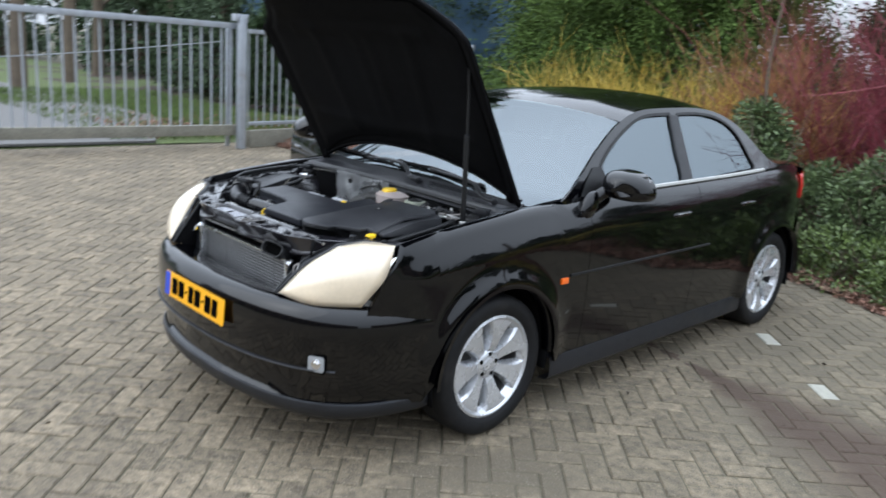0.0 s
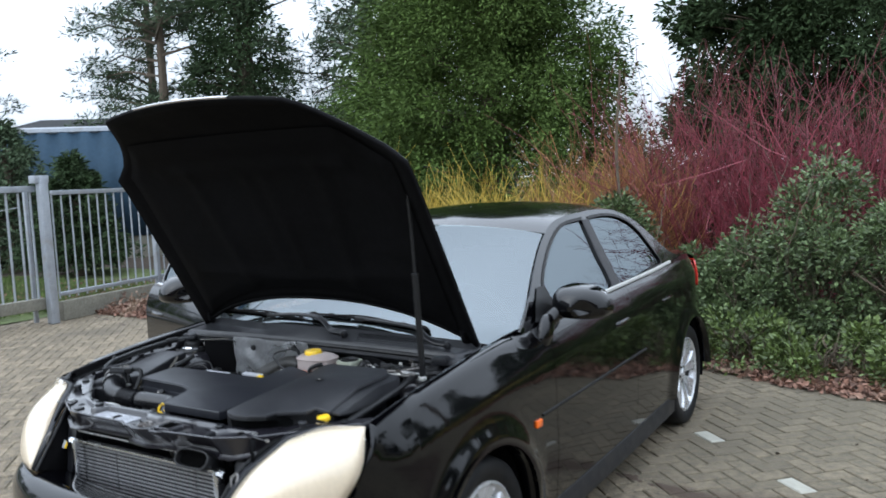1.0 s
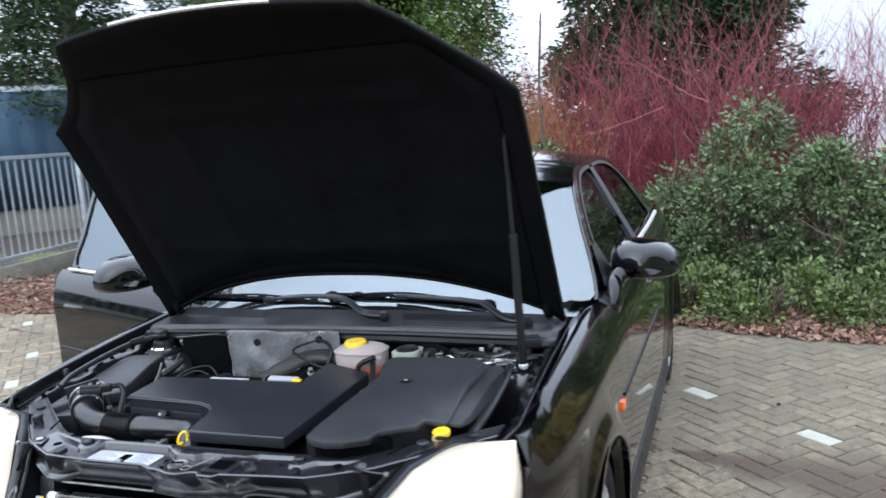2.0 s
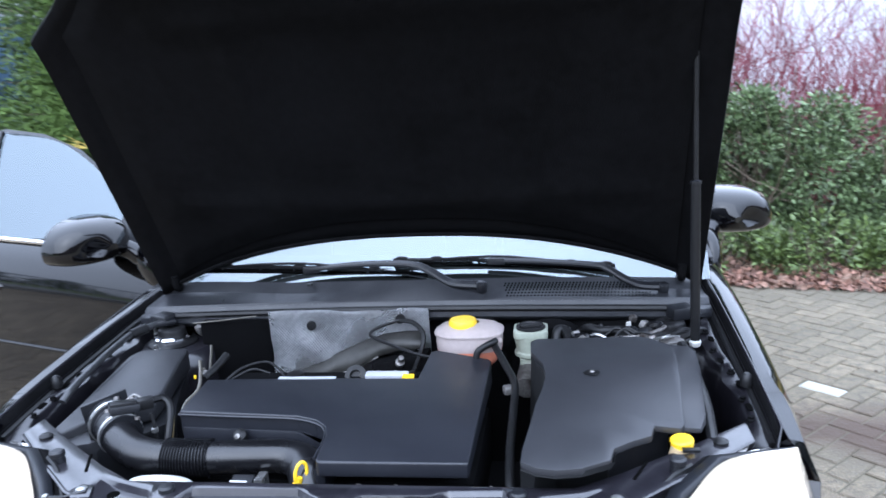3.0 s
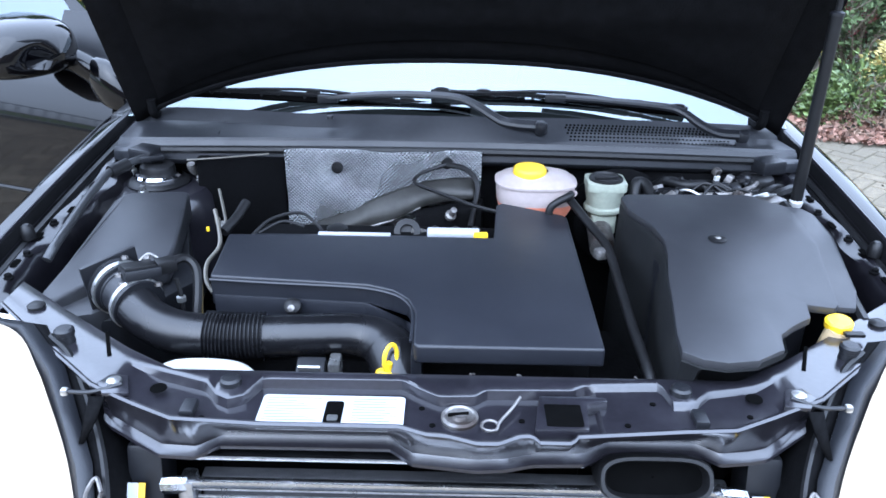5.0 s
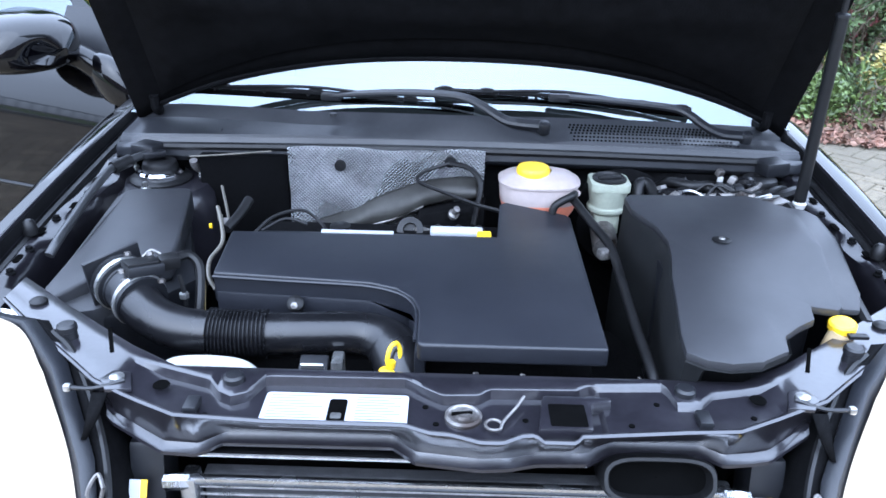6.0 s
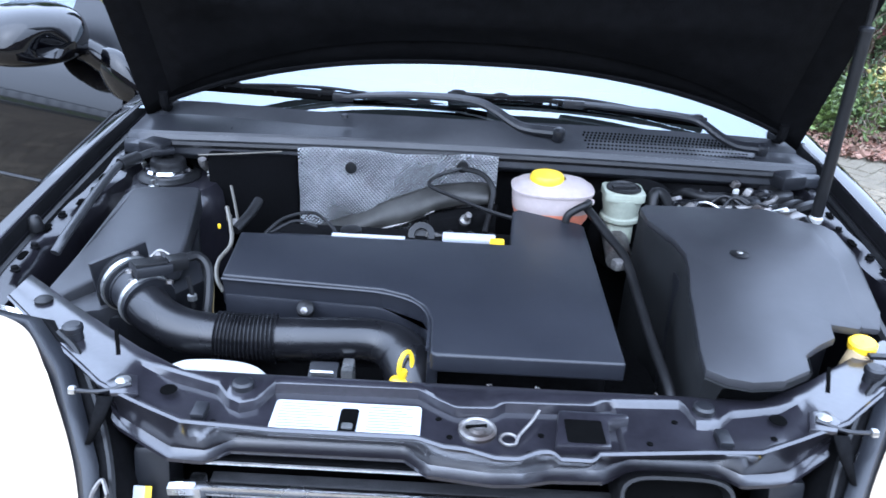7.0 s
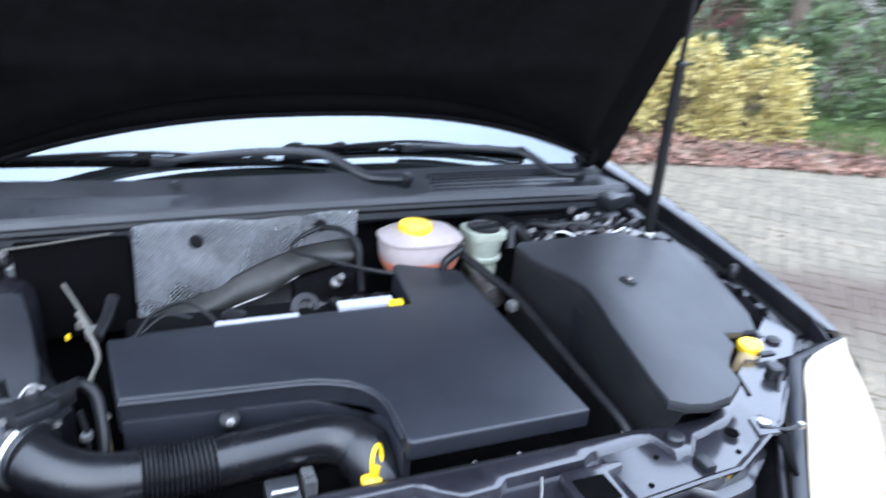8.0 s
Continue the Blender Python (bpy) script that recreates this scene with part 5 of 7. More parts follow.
frame_bm = prism([(0.100, -0.775), (0.112, -0.700), (0.205, -0.700), (0.205, -0.712), (0.176, -0.718), (0.172, -0.772)], 0.882, 0.905, 0.006)
recess = cpart("catch_frame", frame_bm, BAY_PAINT)
part("catch_hole", prism(rounded(0.117, -0.768, 0.165, -0.722, 0.003), 0.9052, 0.9060, 0), BLACK, recess)
# Black discs on the surface stand for the shaded depth of holes.
for x, y in ((-0.335, -0.742), (-0.030, -0.748), (-0.045, -0.712), (0.070, -0.772), (0.088, -0.735)):
    cpart("panel_hole", lathe([(0.0042, 0), (0.0040, 0.0010), (0.0001, 0.0011)], 12, sl(x, y, 0.8868)), BLACK)
for x, y in ((0.225, -0.748), (0.268, -0.700), (0.330, -0.742), (0.392, -0.724)):
    cpart("panel_hole", lathe([(0.0042, 0), (0.0040, 0.0010), (0.0001, 0.0011)], 12, sl(x, y, 0.8931)), BLACK)
for s in (1, -1):
    cpart("panel_hole", lathe([(0.0115, 0), (0.0110, 0.0012), (0.0001, 0.0013)], 18, sl(s * 0.408, -0.690, 0.8952 if s < 0 else 0.8985)), BLACK)
    for x, y, z in ((0.577, -0.592, 0.901), (0.309, -0.684, 0.884)):
        cpart("rubber_stop", lathe([(0.0125, 0), (0.0135, 0.004), (0.0125, 0.016), (0.0145, 0.0175), (0.0145, 0.025), (0.011, 0.028), (0.0001, 0.0285)], 16, pose(s * x, y, z)), PLASTIC)
    cpart("rubber_stop", lathe([(0.013, 0), (0.014, 0.008), (0.008, 0.012), (0.0001, 0.012)], 14, pose(s * 0.665, -0.50, 0.906)), RUBBER)
    brk = cpart("lamp_bracket", prism([(s * 0.44, -0.712), (s * 0.455, -0.672), (s * 0.48, -0.668), (s * 0.492, -0.69), (s * 0.475, -0.715)], 0.897, 0.903, 0.0015), BAY_PAINT)
    part("bracket_screw", lathe([(0.010, 0), (0.010, 0.004), (0.006, 0.005), (0.0001, 0.006)], 12, pose(s * 0.468, -0.689, 0.903)), STEEL, brk)
    part("bracket_wire", tube([(s * 0.455, -0.695, 0.905), (s * 0.49, -0.708, 0.900), (s * 0.53, -0.702, 0.895)], 0.0030, 6), PLASTIC, brk)
    solid(part("bracket_leg", loft([[(s * 0.472, -0.714, 0.897), (s * 0.494, -0.712, 0.895)], [(s * 0.484, -0.728, 0.866), (s * 0.500, -0.728, 0.864)], [(s * 0.500, -0.740, 0.838), (s * 0.506, -0.740, 0.838)]]), DARK, brk), 0.004)
    part("bracket_end", box(0.010, 0.010, 0.010, pose(s * 0.532, -0.702, 0.895), 0.003), STEEL, brk)
    cpart("panel_clip", box(0.018, 0.03, 0.012, sl(s * 0.352 if s < 0 else 0.322, -0.735, 0.897), 0.003), PLASTIC)
    cpart("wing_groove", box(0.006, 0.07, 0.003, pose(s * 0.515, -0.592, 0.9035, 0, 0, s * -24), 0.001), BLACK)
    horn = cpart("side_module", box(0.05, 0.06, 0.16, pose(s * 0.43, -0.706, 0.735, -12, 0, 0), 0.008), PLASTIC, label="black plastic module with a small label")
    part("module_label", box(0.015, 0.002, 0.026, pose(s * 0.43 - 0.012, -0.748, 0.762, -30), 0), STICKER, horn)
    part("module_mark", box(0.009, 0.002, 0.026, pose(s * 0.43 + 0.0005, -0.748, 0.762, -30), 0), YELLOW, horn)
    part("module_cap", lathe([(0.016, 0), (0.014, 0.02), (0.0001, 0.022)], 12, pose(s * 0.42, -0.70, 0.815)), RUBBER, horn)
    clip = cpart("lamp_spring_clip", tube([(s * 0.462, -0.79, 0.80), (s * 0.475, -0.80, 0.76), (s * 0.485, -0.79, 0.79), (s * 0.474, -0.775, 0.81), (s * 0.462, -0.79, 0.80)], 0.003, 6), CAST)
    cpart("lamp_carrier", prism([(s * 0.458, -0.60), (s * 0.458, -0.72), (s * 0.47, -0.78), (s * 0.50, -0.70), (s * 0.52, -0.60)], 0.50, 0.78, 0.006), DARK)

TUBES = mat("dull_aluminium", (0.62, 0.62, 0.63), 0.33, metal=0.85, var=0.3, scale=40)
rad = cempty("radiator", "aluminium condenser and radiator behind the open nose")
part("fin_core", box(0.70, 0.02, 0.30, pose(0, -0.722, 0.63), 0.002), mat("fin_grey", (0.05, 0.05, 0.053), 0.55, metal=0.3, var=0.3, scale=60, bump=0.002, bscale=400), rad)
tube_me = None
for k in range(23):
    z = 0.487 + 0.0131 * k
    if tube_me is None:
        ob = part("cooling_tube", box(0.70, 0.004, 0.0034, None, 0.0011), TUBES, rad)
        tube_me = ob.data
    else:
        ob = new("cooling_tube", tube_me)
        ob.parent = rad
    ob.location = (0, -0.752, z)
for z in (0.822,):
    part("upper_tube", box(0.53, 0.004, 0.004, pose(-0.09, -0.744, z), 0.0015), TUBES, rad)
part("top_tube", box(0.72, 0.012, 0.012, pose(0, -0.756, 0.790), 0.004), ALU, rad)
part("upper_bar", box(0.71, 0.012, 0.008, pose(0, -0.715, 0.806), 0.003), DARK, rad)
part("shroud", box(0.74, 0.05, 0.02, pose(0, -0.675, 0.80), 0.004), DARK, rad)
for s in (1, -1):
    part("end_tank", box(0.022, 0.035, 0.31, pose(s * 0.362, -0.748, 0.64), 0.006), ALU, rad)
    part("mount_ear", tube([(s * 0.362, -0.755, 0.785), (s * 0.378, -0.758, 0.787), (s * 0.392, -0.755, 0.783)], 0.012, 8), ALU, rad)
duct = cempty("air_duct", "black oval rubber air intake")


def duct_ring(wx, hv, deep):
    """A rounded ring of the air duct, facing forward and up."""
    out = []
    for k in range(36):
        a = math.tau * k / 36
        cx, cz = math.cos(a), math.sin(a)
        px = 0.267 + wx * abs(cx) ** 0.5 * (1 if cx > 0 else -1)
        v = hv * abs(cz) ** 0.75 * (1 if cz > 0 else -1)
        out.append((px, -0.768 + 0.5 * v + 0.86 * deep, 0.822 + 0.86 * v - 0.5 * deep))
    return out


own = loft([duct_ring(0.070, 0.027, 0.09), duct_ring(0.076, 0.031, 0.02), duct_ring(0.077, 0.032, 0.003), duct_ring(0.074, 0.030, -0.004), duct_ring(0.069, 0.0255, -0.004), duct_ring(0.066, 0.023, 0.004), duct_ring(0.062, 0.020, 0.06)], close_u=True)
part("mouth", own, RUBBER, duct)
# Shallow black bowl: the shade deep in the duct is its colour.
own = loft([duct_ring(0.066, 0.0235, 0.015), duct_ring(0.03, 0.012, 0.02), duct_ring(0.001, 0.001, 0.02)], close_u=True)
part("throat", own, BLACK, duct)

# ---------------------------------------------------------------- engine
block = cempty("engine", "dark engine block under its plastic cover")
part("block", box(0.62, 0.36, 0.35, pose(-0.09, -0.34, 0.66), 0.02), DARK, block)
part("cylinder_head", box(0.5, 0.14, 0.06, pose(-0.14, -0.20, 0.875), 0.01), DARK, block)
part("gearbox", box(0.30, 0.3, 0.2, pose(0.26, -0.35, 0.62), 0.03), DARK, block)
r = random.Random(3)
for k in range(7):
    x = -0.30 + 0.055 * k + r.uniform(-0.01, 0.01)
    part("bracket", box(r.uniform(0.02, 0.045), r.uniform(0.03, 0.05), r.uniform(0.03, 0.06), pose(x, -0.60 + r.uniform(-0.01, 0.01), 0.80 + r.uniform(-0.01, 0.02), 0, 0, r.uniform(-10, 10)), 0.004), CAST if k % 2 else PLASTIC, block)
part("connector_block", box(0.044, 0.04, 0.03, pose(-0.220, -0.572, 0.846, 20), 0.004), PLASTIC, block)
part("steel_band", box(0.034, 0.004, 0.014, pose(-0.220, -0.585, 0.862, 30), 0.001), STEEL, block)
part("pale_hose_clip", box(0.018, 0.035, 0.045, pose(-0.184, -0.566, 0.846), 0.004), STEEL, block)
part("pale_pipe", tube([(-0.445, -0.585, 0.845), (-0.42, -0.592, 0.862), (-0.37, -0.596, 0.868), (-0.325, -0.596, 0.862), (-0.30, -0.60, 0.842)], 0.0135, 10), BRIGHT, block)
for x in (0.02, 0.10, 0.13, 0.27, 0.33):
    part("harness_clip", box(r.uniform(0.004, 0.010), 0.004, 0.003, pose(x + r.uniform(-0.012, 0.012), -0.632, 0.887 + r.uniform(-0.003, 0.003), 0, r.uniform(-30, 30), r.uniform(-40, 40)), 0.001), CAST, block)
part("harness", tube([(-0.20, -0.632, 0.878), (0.0, -0.634, 0.880), (0.2, -0.634, 0.880), (0.36, -0.63, 0.878)], 0.008, 7), RUBBER, block)
for k in range(8):
    x = 0.0 + 0.028 * k
    part("loom", tube([(x, -0.615, 0.84), (x + 0.01, -0.60, 0.855), (x + 0.03, -0.59, 0.83)], 0.006, 6), RUBBER, block)
for x, z in ((-0.005, 0.86), (0.025, 0.862)):
    part("coil_pack", lathe([(0.016, 0), (0.014, 0.03), (0.0001, 0.034)], 12, pose(x, -0.165, z)), CAST, block)
part("bracket_plate", box(0.10, 0.05, 0.05, pose(0.0, -0.13, 0.85), 0.008), DARK, block)
part("bracket_plate", box(0.05, 0.012, 0.05, pose(-0.07, -0.16, 0.885, 0, 20, 10), 0.006), CAST, block)

COVER_OUT = [(-0.408, -0.425), (-0.418, -0.262), (0.070, -0.256), (0.080, -0.125), (0.092, -0.112), (0.215, -0.118), (0.222, -0.130), (0.218, -0.605), (-0.056, -0.606), (-0.062, -0.600), (-0.063, -0.525), (-0.076, -0.487), (-0.102, -0.460), (-0.145, -0.444), (-0.22, -0.438)]


def cover_top(x, y):
    z = 0.938 - 0.03 * max(0, (-y - 0.30)) - 0.30 * max(0, -y - 0.572)
    return z + (0.012 - 0.022 * max(0.0, min(1.0, (x - 0.11) / 0.09)) if y > -0.2 else 0)


cover = cempty("engine_cover", "smooth dark grey plastic engine cover")
part("cover_body", prism(COVER_OUT, lambda x, y: cover_top(x, y) - (0.055 if y > -0.55 else 0.03), cover_top, 0.009, segs=3), COVER, cover)
part("rear_step", prism([(-0.40, -0.262), (-0.38, -0.235), (0.06, -0.232), (0.068, -0.262)], 0.90, 0.929, 0.004), COVER, cover)
part("front_skirt", prism([(-0.405, -0.428), (-0.15, -0.446), (-0.08, -0.488), (-0.066, -0.53), (-0.066, -0.598), (-0.05, -0.59), (-0.05, -0.52), (-0.14, -0.43), (-0.40, -0.415)], 0.84, 0.90, 0.004), COVER, cover)
part("edge_bead", tube([(-0.408, -0.429, 0.9285), (-0.30, -0.4375, 0.9285), (-0.20, -0.4425, 0.928), (-0.145, -0.448, 0.9275), (-0.102, -0.464, 0.9265), (-0.078, -0.488, 0.926), (-0.066, -0.525, 0.925), (-0.066, -0.595, 0.919)], 0.0028, 6), COVER, cover)
part("white_strip", box(0.135, 0.010, 0.003, pose(-0.19, -0.238, 0.931, 8), 0.001), STICKER, cover)
part("white_label", box(0.098, 0.022, 0.010, pose(-0.005, -0.232, 0.935, 10), 0.003), STICKER, cover)
part("yellow_tag", box(0.027, 0.016, 0.008, pose(0.046, -0.243, 0.935, 10), 0.003), YELLOW, cover)
part("cover_stud", lathe([(0.014, 0), (0.014, 0.012), (0.009, 0.016), (0.0001, 0.017)], 14, pose(-0.268, -0.447, 0.888, 40)), RUBBER, cover)
part("stud_nut", lathe([(0.006, 0), (0.006, 0.010), (0.0001, 0.012)], 6, pose(-0.268, -0.458, 0.893, 55)), CAST, cover)

# dipstick
dip = cempty("dipstick", "yellow looped oil dipstick handle")
own = loft([[((0.013 + 0.0042 * math.cos(b)) * math.cos(a), 0.0042 * math.sin(b), (0.024 + 0.0042 * math.cos(b)) * math.sin(a)) for b in (math.tau * j / 8 for j in range(8))] for a in (math.tau * k / 24 for k in range(24))], close_u=True, close_v=True)
part("handle_loop", add(None, own, pose(-0.097, -0.585, 0.884, -12, 18, 35) @ Matrix.Scale(0.85, 4)), YELLOW, dip)
part("handle_base", lathe([(0.016, 0), (0.017, 0.006), (0.012, 0.012), (0.007, 0.014), (0.006, 0.026)], 14, pose(-0.104, -0.590, 0.853, 0, 10, 0)), YELLOW, dip)
part("guide_tube", tube([(-0.104, -0.59, 0.855), (-0.104, -0.58, 0.8), (-0.10, -0.55, 0.7)], 0.006, 8), STEEL, dip)

# intake duct, airflow sensor, airbox
intake = cempty("intake_duct", "glossy black air intake duct with a ribbed middle")
line = [(-0.527, -0.465, 0.910), (-0.508, -0.490, 0.905), (-0.480, -0.513, 0.897), (-0.440, -0.528, 0.889), (-0.385, -0.531, 0.884), (-0.345, -0.530, 0.882), (-0.30, -0.527, 0.882), (-0.225, -0.517, 0.880), (-0.155, -0.508, 0.876), (-0.112, -0.522, 0.868), (-0.092, -0.556, 0.852), (-0.086, -0.59, 0.815)]
part("duct_body", tube(line, lambda t: 0.036 - 0.003 * math.sin(math.pi * t) + 0.006 * math.exp(-((t - 0.86) / 0.08) ** 2), 20, count=80), HOSE, intake)
part("bellows", tube([(-0.388, -0.531, 0.884), (-0.345, -0.530, 0.882), (-0.298, -0.527, 0.882)], lambda t: 0.0368 + 0.0022 * math.cos(t * math.tau * 15), 24, count=181), HOSE, intake)
sensor = cempty("airflow_sensor", "round airflow sensor with metal clamps and a plug")
ax = Matrix.Translation((-0.545, -0.447, 0.914)) @ Vector((0.07, -0.068, -0.012)).to_track_quat("Z", "Y").to_matrix().to_4x4()
part("sensor_body", lathe([(0.046, -0.035), (0.046, -0.028), (0.042, -0.026), (0.042, -0.022), (0.046, -0.02), (0.045, -0.005), (0.039, -0.003), (0.039, 0.0), (0.041, 0.001), (0.041, 0.004), (0.039, 0.005), (0.039, 0.03), (0.043, 0.034), (0.043, 0.055)], 26, ax), PLASTIC, sensor)
for z, rr in ((-0.012, 0.0465), (0.044, 0.0435)):
    part("hose_clamp", lathe([(rr, z - 0.0045), (rr + 0.0015, z - 0.004), (rr + 0.0015, z + 0.004), (rr, z + 0.0045)], 28, ax), STEEL, sensor)
    part("clamp_screw", box(0.018, 0.012, 0.012, ax @ pose(0.02, -rr * 0.9, z, 0, 0, 20), 0.002), STEEL, sensor)
part("sensor_box", box(0.058, 0.042, 0.018, pose(-0.508, -0.460, 0.957, -6, 6, 38), 0.004), PLASTIC, sensor)
part("plug", box(0.032, 0.026, 0.022, pose(-0.474, -0.437, 0.958, 0, 0, 35), 0.004), RUBBER, sensor)
part("cable", tube([(-0.470, -0.425, 0.958), (-0.452, -0.405, 0.955), (-0.434, -0.412, 0.938), (-0.428, -0.44, 0.90), (-0.43, -0.47, 0.85)], 0.008, 8), RUBBER, sensor)
part("copper_wire", tube([(-0.465, -0.418, 0.958), (-0.445, -0.40, 0.95), (-0.426, -0.415, 0.925), (-0.42, -0.45, 0.87)], 0.0012, 6), mat("yellow_strap", (0.10, 0.07, 0.02), 0.5), sensor)
for x, y, z in ((-0.535, -0.478, 0.955), (-0.528, -0.488, 0.944), (-0.548, -0.420, 0.958), (-0.505, -0.432, 0.966), (-0.478, -0.468, 0.935)):
    part("screw", lathe([(0.006, 0), (0.006, 0.005), (0.003, 0.007), (0.0001, 0.007)], 6, pose(x, y, z, -20, 0, 20)), CAST, sensor)
part("box_lid", box(0.050, 0.034, 0.006, pose(-0.510, -0.461, 0.968, -6, 6, 38), 0.002), RUBBER, sensor)
part("clamp_tail", tube([(-0.520, -0.428, 0.960), (-0.508, -0.418, 0.968), (-0.492, -0.420, 0.962)], 0.0028, 6), CAST, sensor)
part("stud_rod", tube([(-0.446, -0.462, 0.89), (-0.447, -0.460, 0.915), (-0.452, -0.458, 0.945)], 0.004, 6), RUBBER, sensor)
part("stud_nut", lathe([(0.008, 0), (0.008, 0.008), (0.0001, 0.010)], 6, pose(-0.447, -0.461, 0.905)), STEEL, sensor)
BOX_OUT = [(-0.672, -0.15), (-0.664, -0.122), (-0.645, -0.108), (-0.552, -0.098), (-0.538, -0.104), (-0.524, -0.18), (-0.508, -0.29), (-0.505, -0.352), (-0.545, -0.372), (-0.585, -0.386), (-0.620, -0.402), (-0.655, -0.445), (-0.678, -0.472), (-0.692, -0.466), (-0.690, -0.428), (-0.682, -0.36), (-0.676, -0.27)]
airbox = cempty("airbox", "grey-black plastic air filter box")
part("lid", prism(BOX_OUT, lambda x, y: 0.90 - 0.14 * max(0, -y - 0.2), lambda x, y: 0.956 - 0.20 * max(0, -y - 0.16), 0.007, segs=3), BOX_PLASTIC, airbox)
part("lower_box", prism([(-0.685, -0.13), (-0.545, -0.11), (-0.49, -0.28), (-0.465, -0.34), (-0.56, -0.45), (-0.66, -0.465), (-0.695, -0.4)], 0.60, lambda x, y: 0.90 - 0.16 * max(0, -y - 0.2), 0.008), PLASTIC, airbox)
part("outlet_collar", box(0.094, 0.10, 0.008, ax @ pose(0, 0, -0.036, 0, 0, 8), 0.002), PLASTIC, airbox)
part("front_scoop", prism([(-0.688, -0.462), (-0.652, -0.435), (-0.616, -0.395), (-0.575, -0.40), (-0.572, -0.440), (-0.600, -0.462), (-0.655, -0.480)], 0.78, lambda x, y: 0.878 + 0.10 * (y + 0.46), 0.006), BOX_PLASTIC, airbox)
part("tray", box(0.10, 0.02, 0.05, pose(-0.52, -0.575, 0.85, 0, 0, -12), 0.004), PLASTIC, airbox)

# cover over battery and fuses
FB_OUT = [(0.316, -0.165), (0.330, -0.148), (0.560, -0.138), (0.580, -0.150), (0.600, -0.178), (0.616, -0.19), (0.622, -0.22), (0.618, -0.30), (0.6138, -0.36), (0.607, -0.44), (0.604, -0.487), (0.596, -0.495), (0.548, -0.500), (0.540, -0.535), (0.503, -0.566), (0.470, -0.600), (0.462, -0.636), (0.413, -0.670), (0.37, -0.676), (0.338, -0.670), (0.312, -0.654), (0.314, -0.615), (0.325, -0.54), (0.334, -0.47), (0.346, -0.415), (0.352, -0.363), (0.346, -0.304), (0.331, -0.262), (0.318, -0.225)]


def fb_top(x, y):
    """The cover's height: level at the back, falling to the front and most at its outer corner."""
    corner = max(0.0, min(1.0, (x - 0.43) / 0.16)) * max(0.0, min(1.0, (-y - 0.34) / 0.16))
    return 0.988 - 0.13 * max(0, -y - 0.36) - 0.036 * corner


battery = cempty("battery_cover", "large matt grey plastic cover over the battery")
lid = prism(FB_OUT, 0.974, 0.988, 0.004, segs=2)
for axis, cuts in ((1, (-0.30, -0.36, -0.42, -0.48, -0.54, -0.60)), (0, (0.40, 0.45, 0.50, 0.55, 0.60))):
    for c in cuts:
        bmesh.ops.bisect_plane(lid, geom=lid.verts[:] + lid.edges[:] + lid.faces[:], dist=0.0003, plane_co=(c, c, 0), plane_no=(1 - axis, axis, 0))
for v in lid.verts:
    v.co.z += fb_top(v.co.x, v.co.y) - 0.988
part("top", lid, BOX_PLASTIC, battery)
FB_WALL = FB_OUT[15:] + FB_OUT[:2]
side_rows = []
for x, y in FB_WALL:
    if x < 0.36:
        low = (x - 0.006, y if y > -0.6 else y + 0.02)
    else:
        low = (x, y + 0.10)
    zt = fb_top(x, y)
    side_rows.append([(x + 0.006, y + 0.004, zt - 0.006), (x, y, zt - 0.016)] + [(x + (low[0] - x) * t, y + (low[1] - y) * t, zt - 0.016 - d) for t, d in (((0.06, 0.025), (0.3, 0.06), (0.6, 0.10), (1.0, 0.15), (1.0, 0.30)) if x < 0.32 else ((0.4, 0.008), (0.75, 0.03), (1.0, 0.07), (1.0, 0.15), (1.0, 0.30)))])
part("side", loft(side_rows, flip=True), BOX_SIDE, battery, "steep side wall with shade in its colour")
part("body", prism([(0.345, -0.160), (0.57, -0.150), (0.59, -0.22), (0.58, -0.45), (0.51, -0.50), (0.40, -0.56), (0.345, -0.56)], 0.62, lambda x, y: fb_top(x, y) - 0.03, 0.006), PLASTIC, battery)
part("side_shelf", prism([(0.590, -0.150), (0.604, -0.166), (0.656, -0.182), (0.668, -0.215), (0.662, -0.31), (0.648, -0.45), (0.634, -0.486), (0.600, -0.484), (0.585, -0.40)], 0.92, lambda x, y: fb_top(x, y) - 0.008, 0.005), BOX_PLASTIC, battery)
part("cover_screw", lathe([(0.016, 0), (0.012, 0.0015), (0.0001, 0.002)], 16, pose(0.444, -0.356, 0.9892)), RUBBER, battery)
part("screw_head", lathe([(0.006, 0), (0.004, 0.002), (0.0001, 0.002)], 8, pose(0.444, -0.356, 0.9911)), CAST, battery)

# expansion tank, brake fluid, washer filler
tank = cempty("expansion_tank", "milky coolant tank with a yellow cap, pink coolant inside")
TANK_RINGS = [(0.890, 0.050, 0.036), (0.902, 0.064, 0.047), (0.920, 0.074, 0.056), (0.937, 0.079, 0.060), (0.955, 0.081, 0.061), (0.968, 0.080, 0.060), (0.9715, 0.080, 0.060), (0.9735, 0.084, 0.063), (0.9775, 0.084, 0.063), (0.980, 0.079, 0.059), (0.987, 0.070, 0.050), (0.993, 0.052, 0.036), (0.996, 0.025, 0.018)]


def tank_rings(rings, grow=0.0):
    return loft([[(0.164 + (hx + grow) * math.copysign(abs(math.cos(a)) ** 0.7, math.cos(a)), -0.045 + (hy + grow) * math.copysign(abs(math.sin(a)) ** 0.7, math.sin(a)), z) for a in (math.tau * j / 36 for j in range(36))] for z, hx, hy in rings], close_u=True)


part("tank_body", tank_rings(TANK_RINGS), COOLANT, tank, sharp=50)
part("coolant_part", tank_rings(TANK_RINGS[:4], 0.0008), RED_COOLANT, tank, sharp=50)
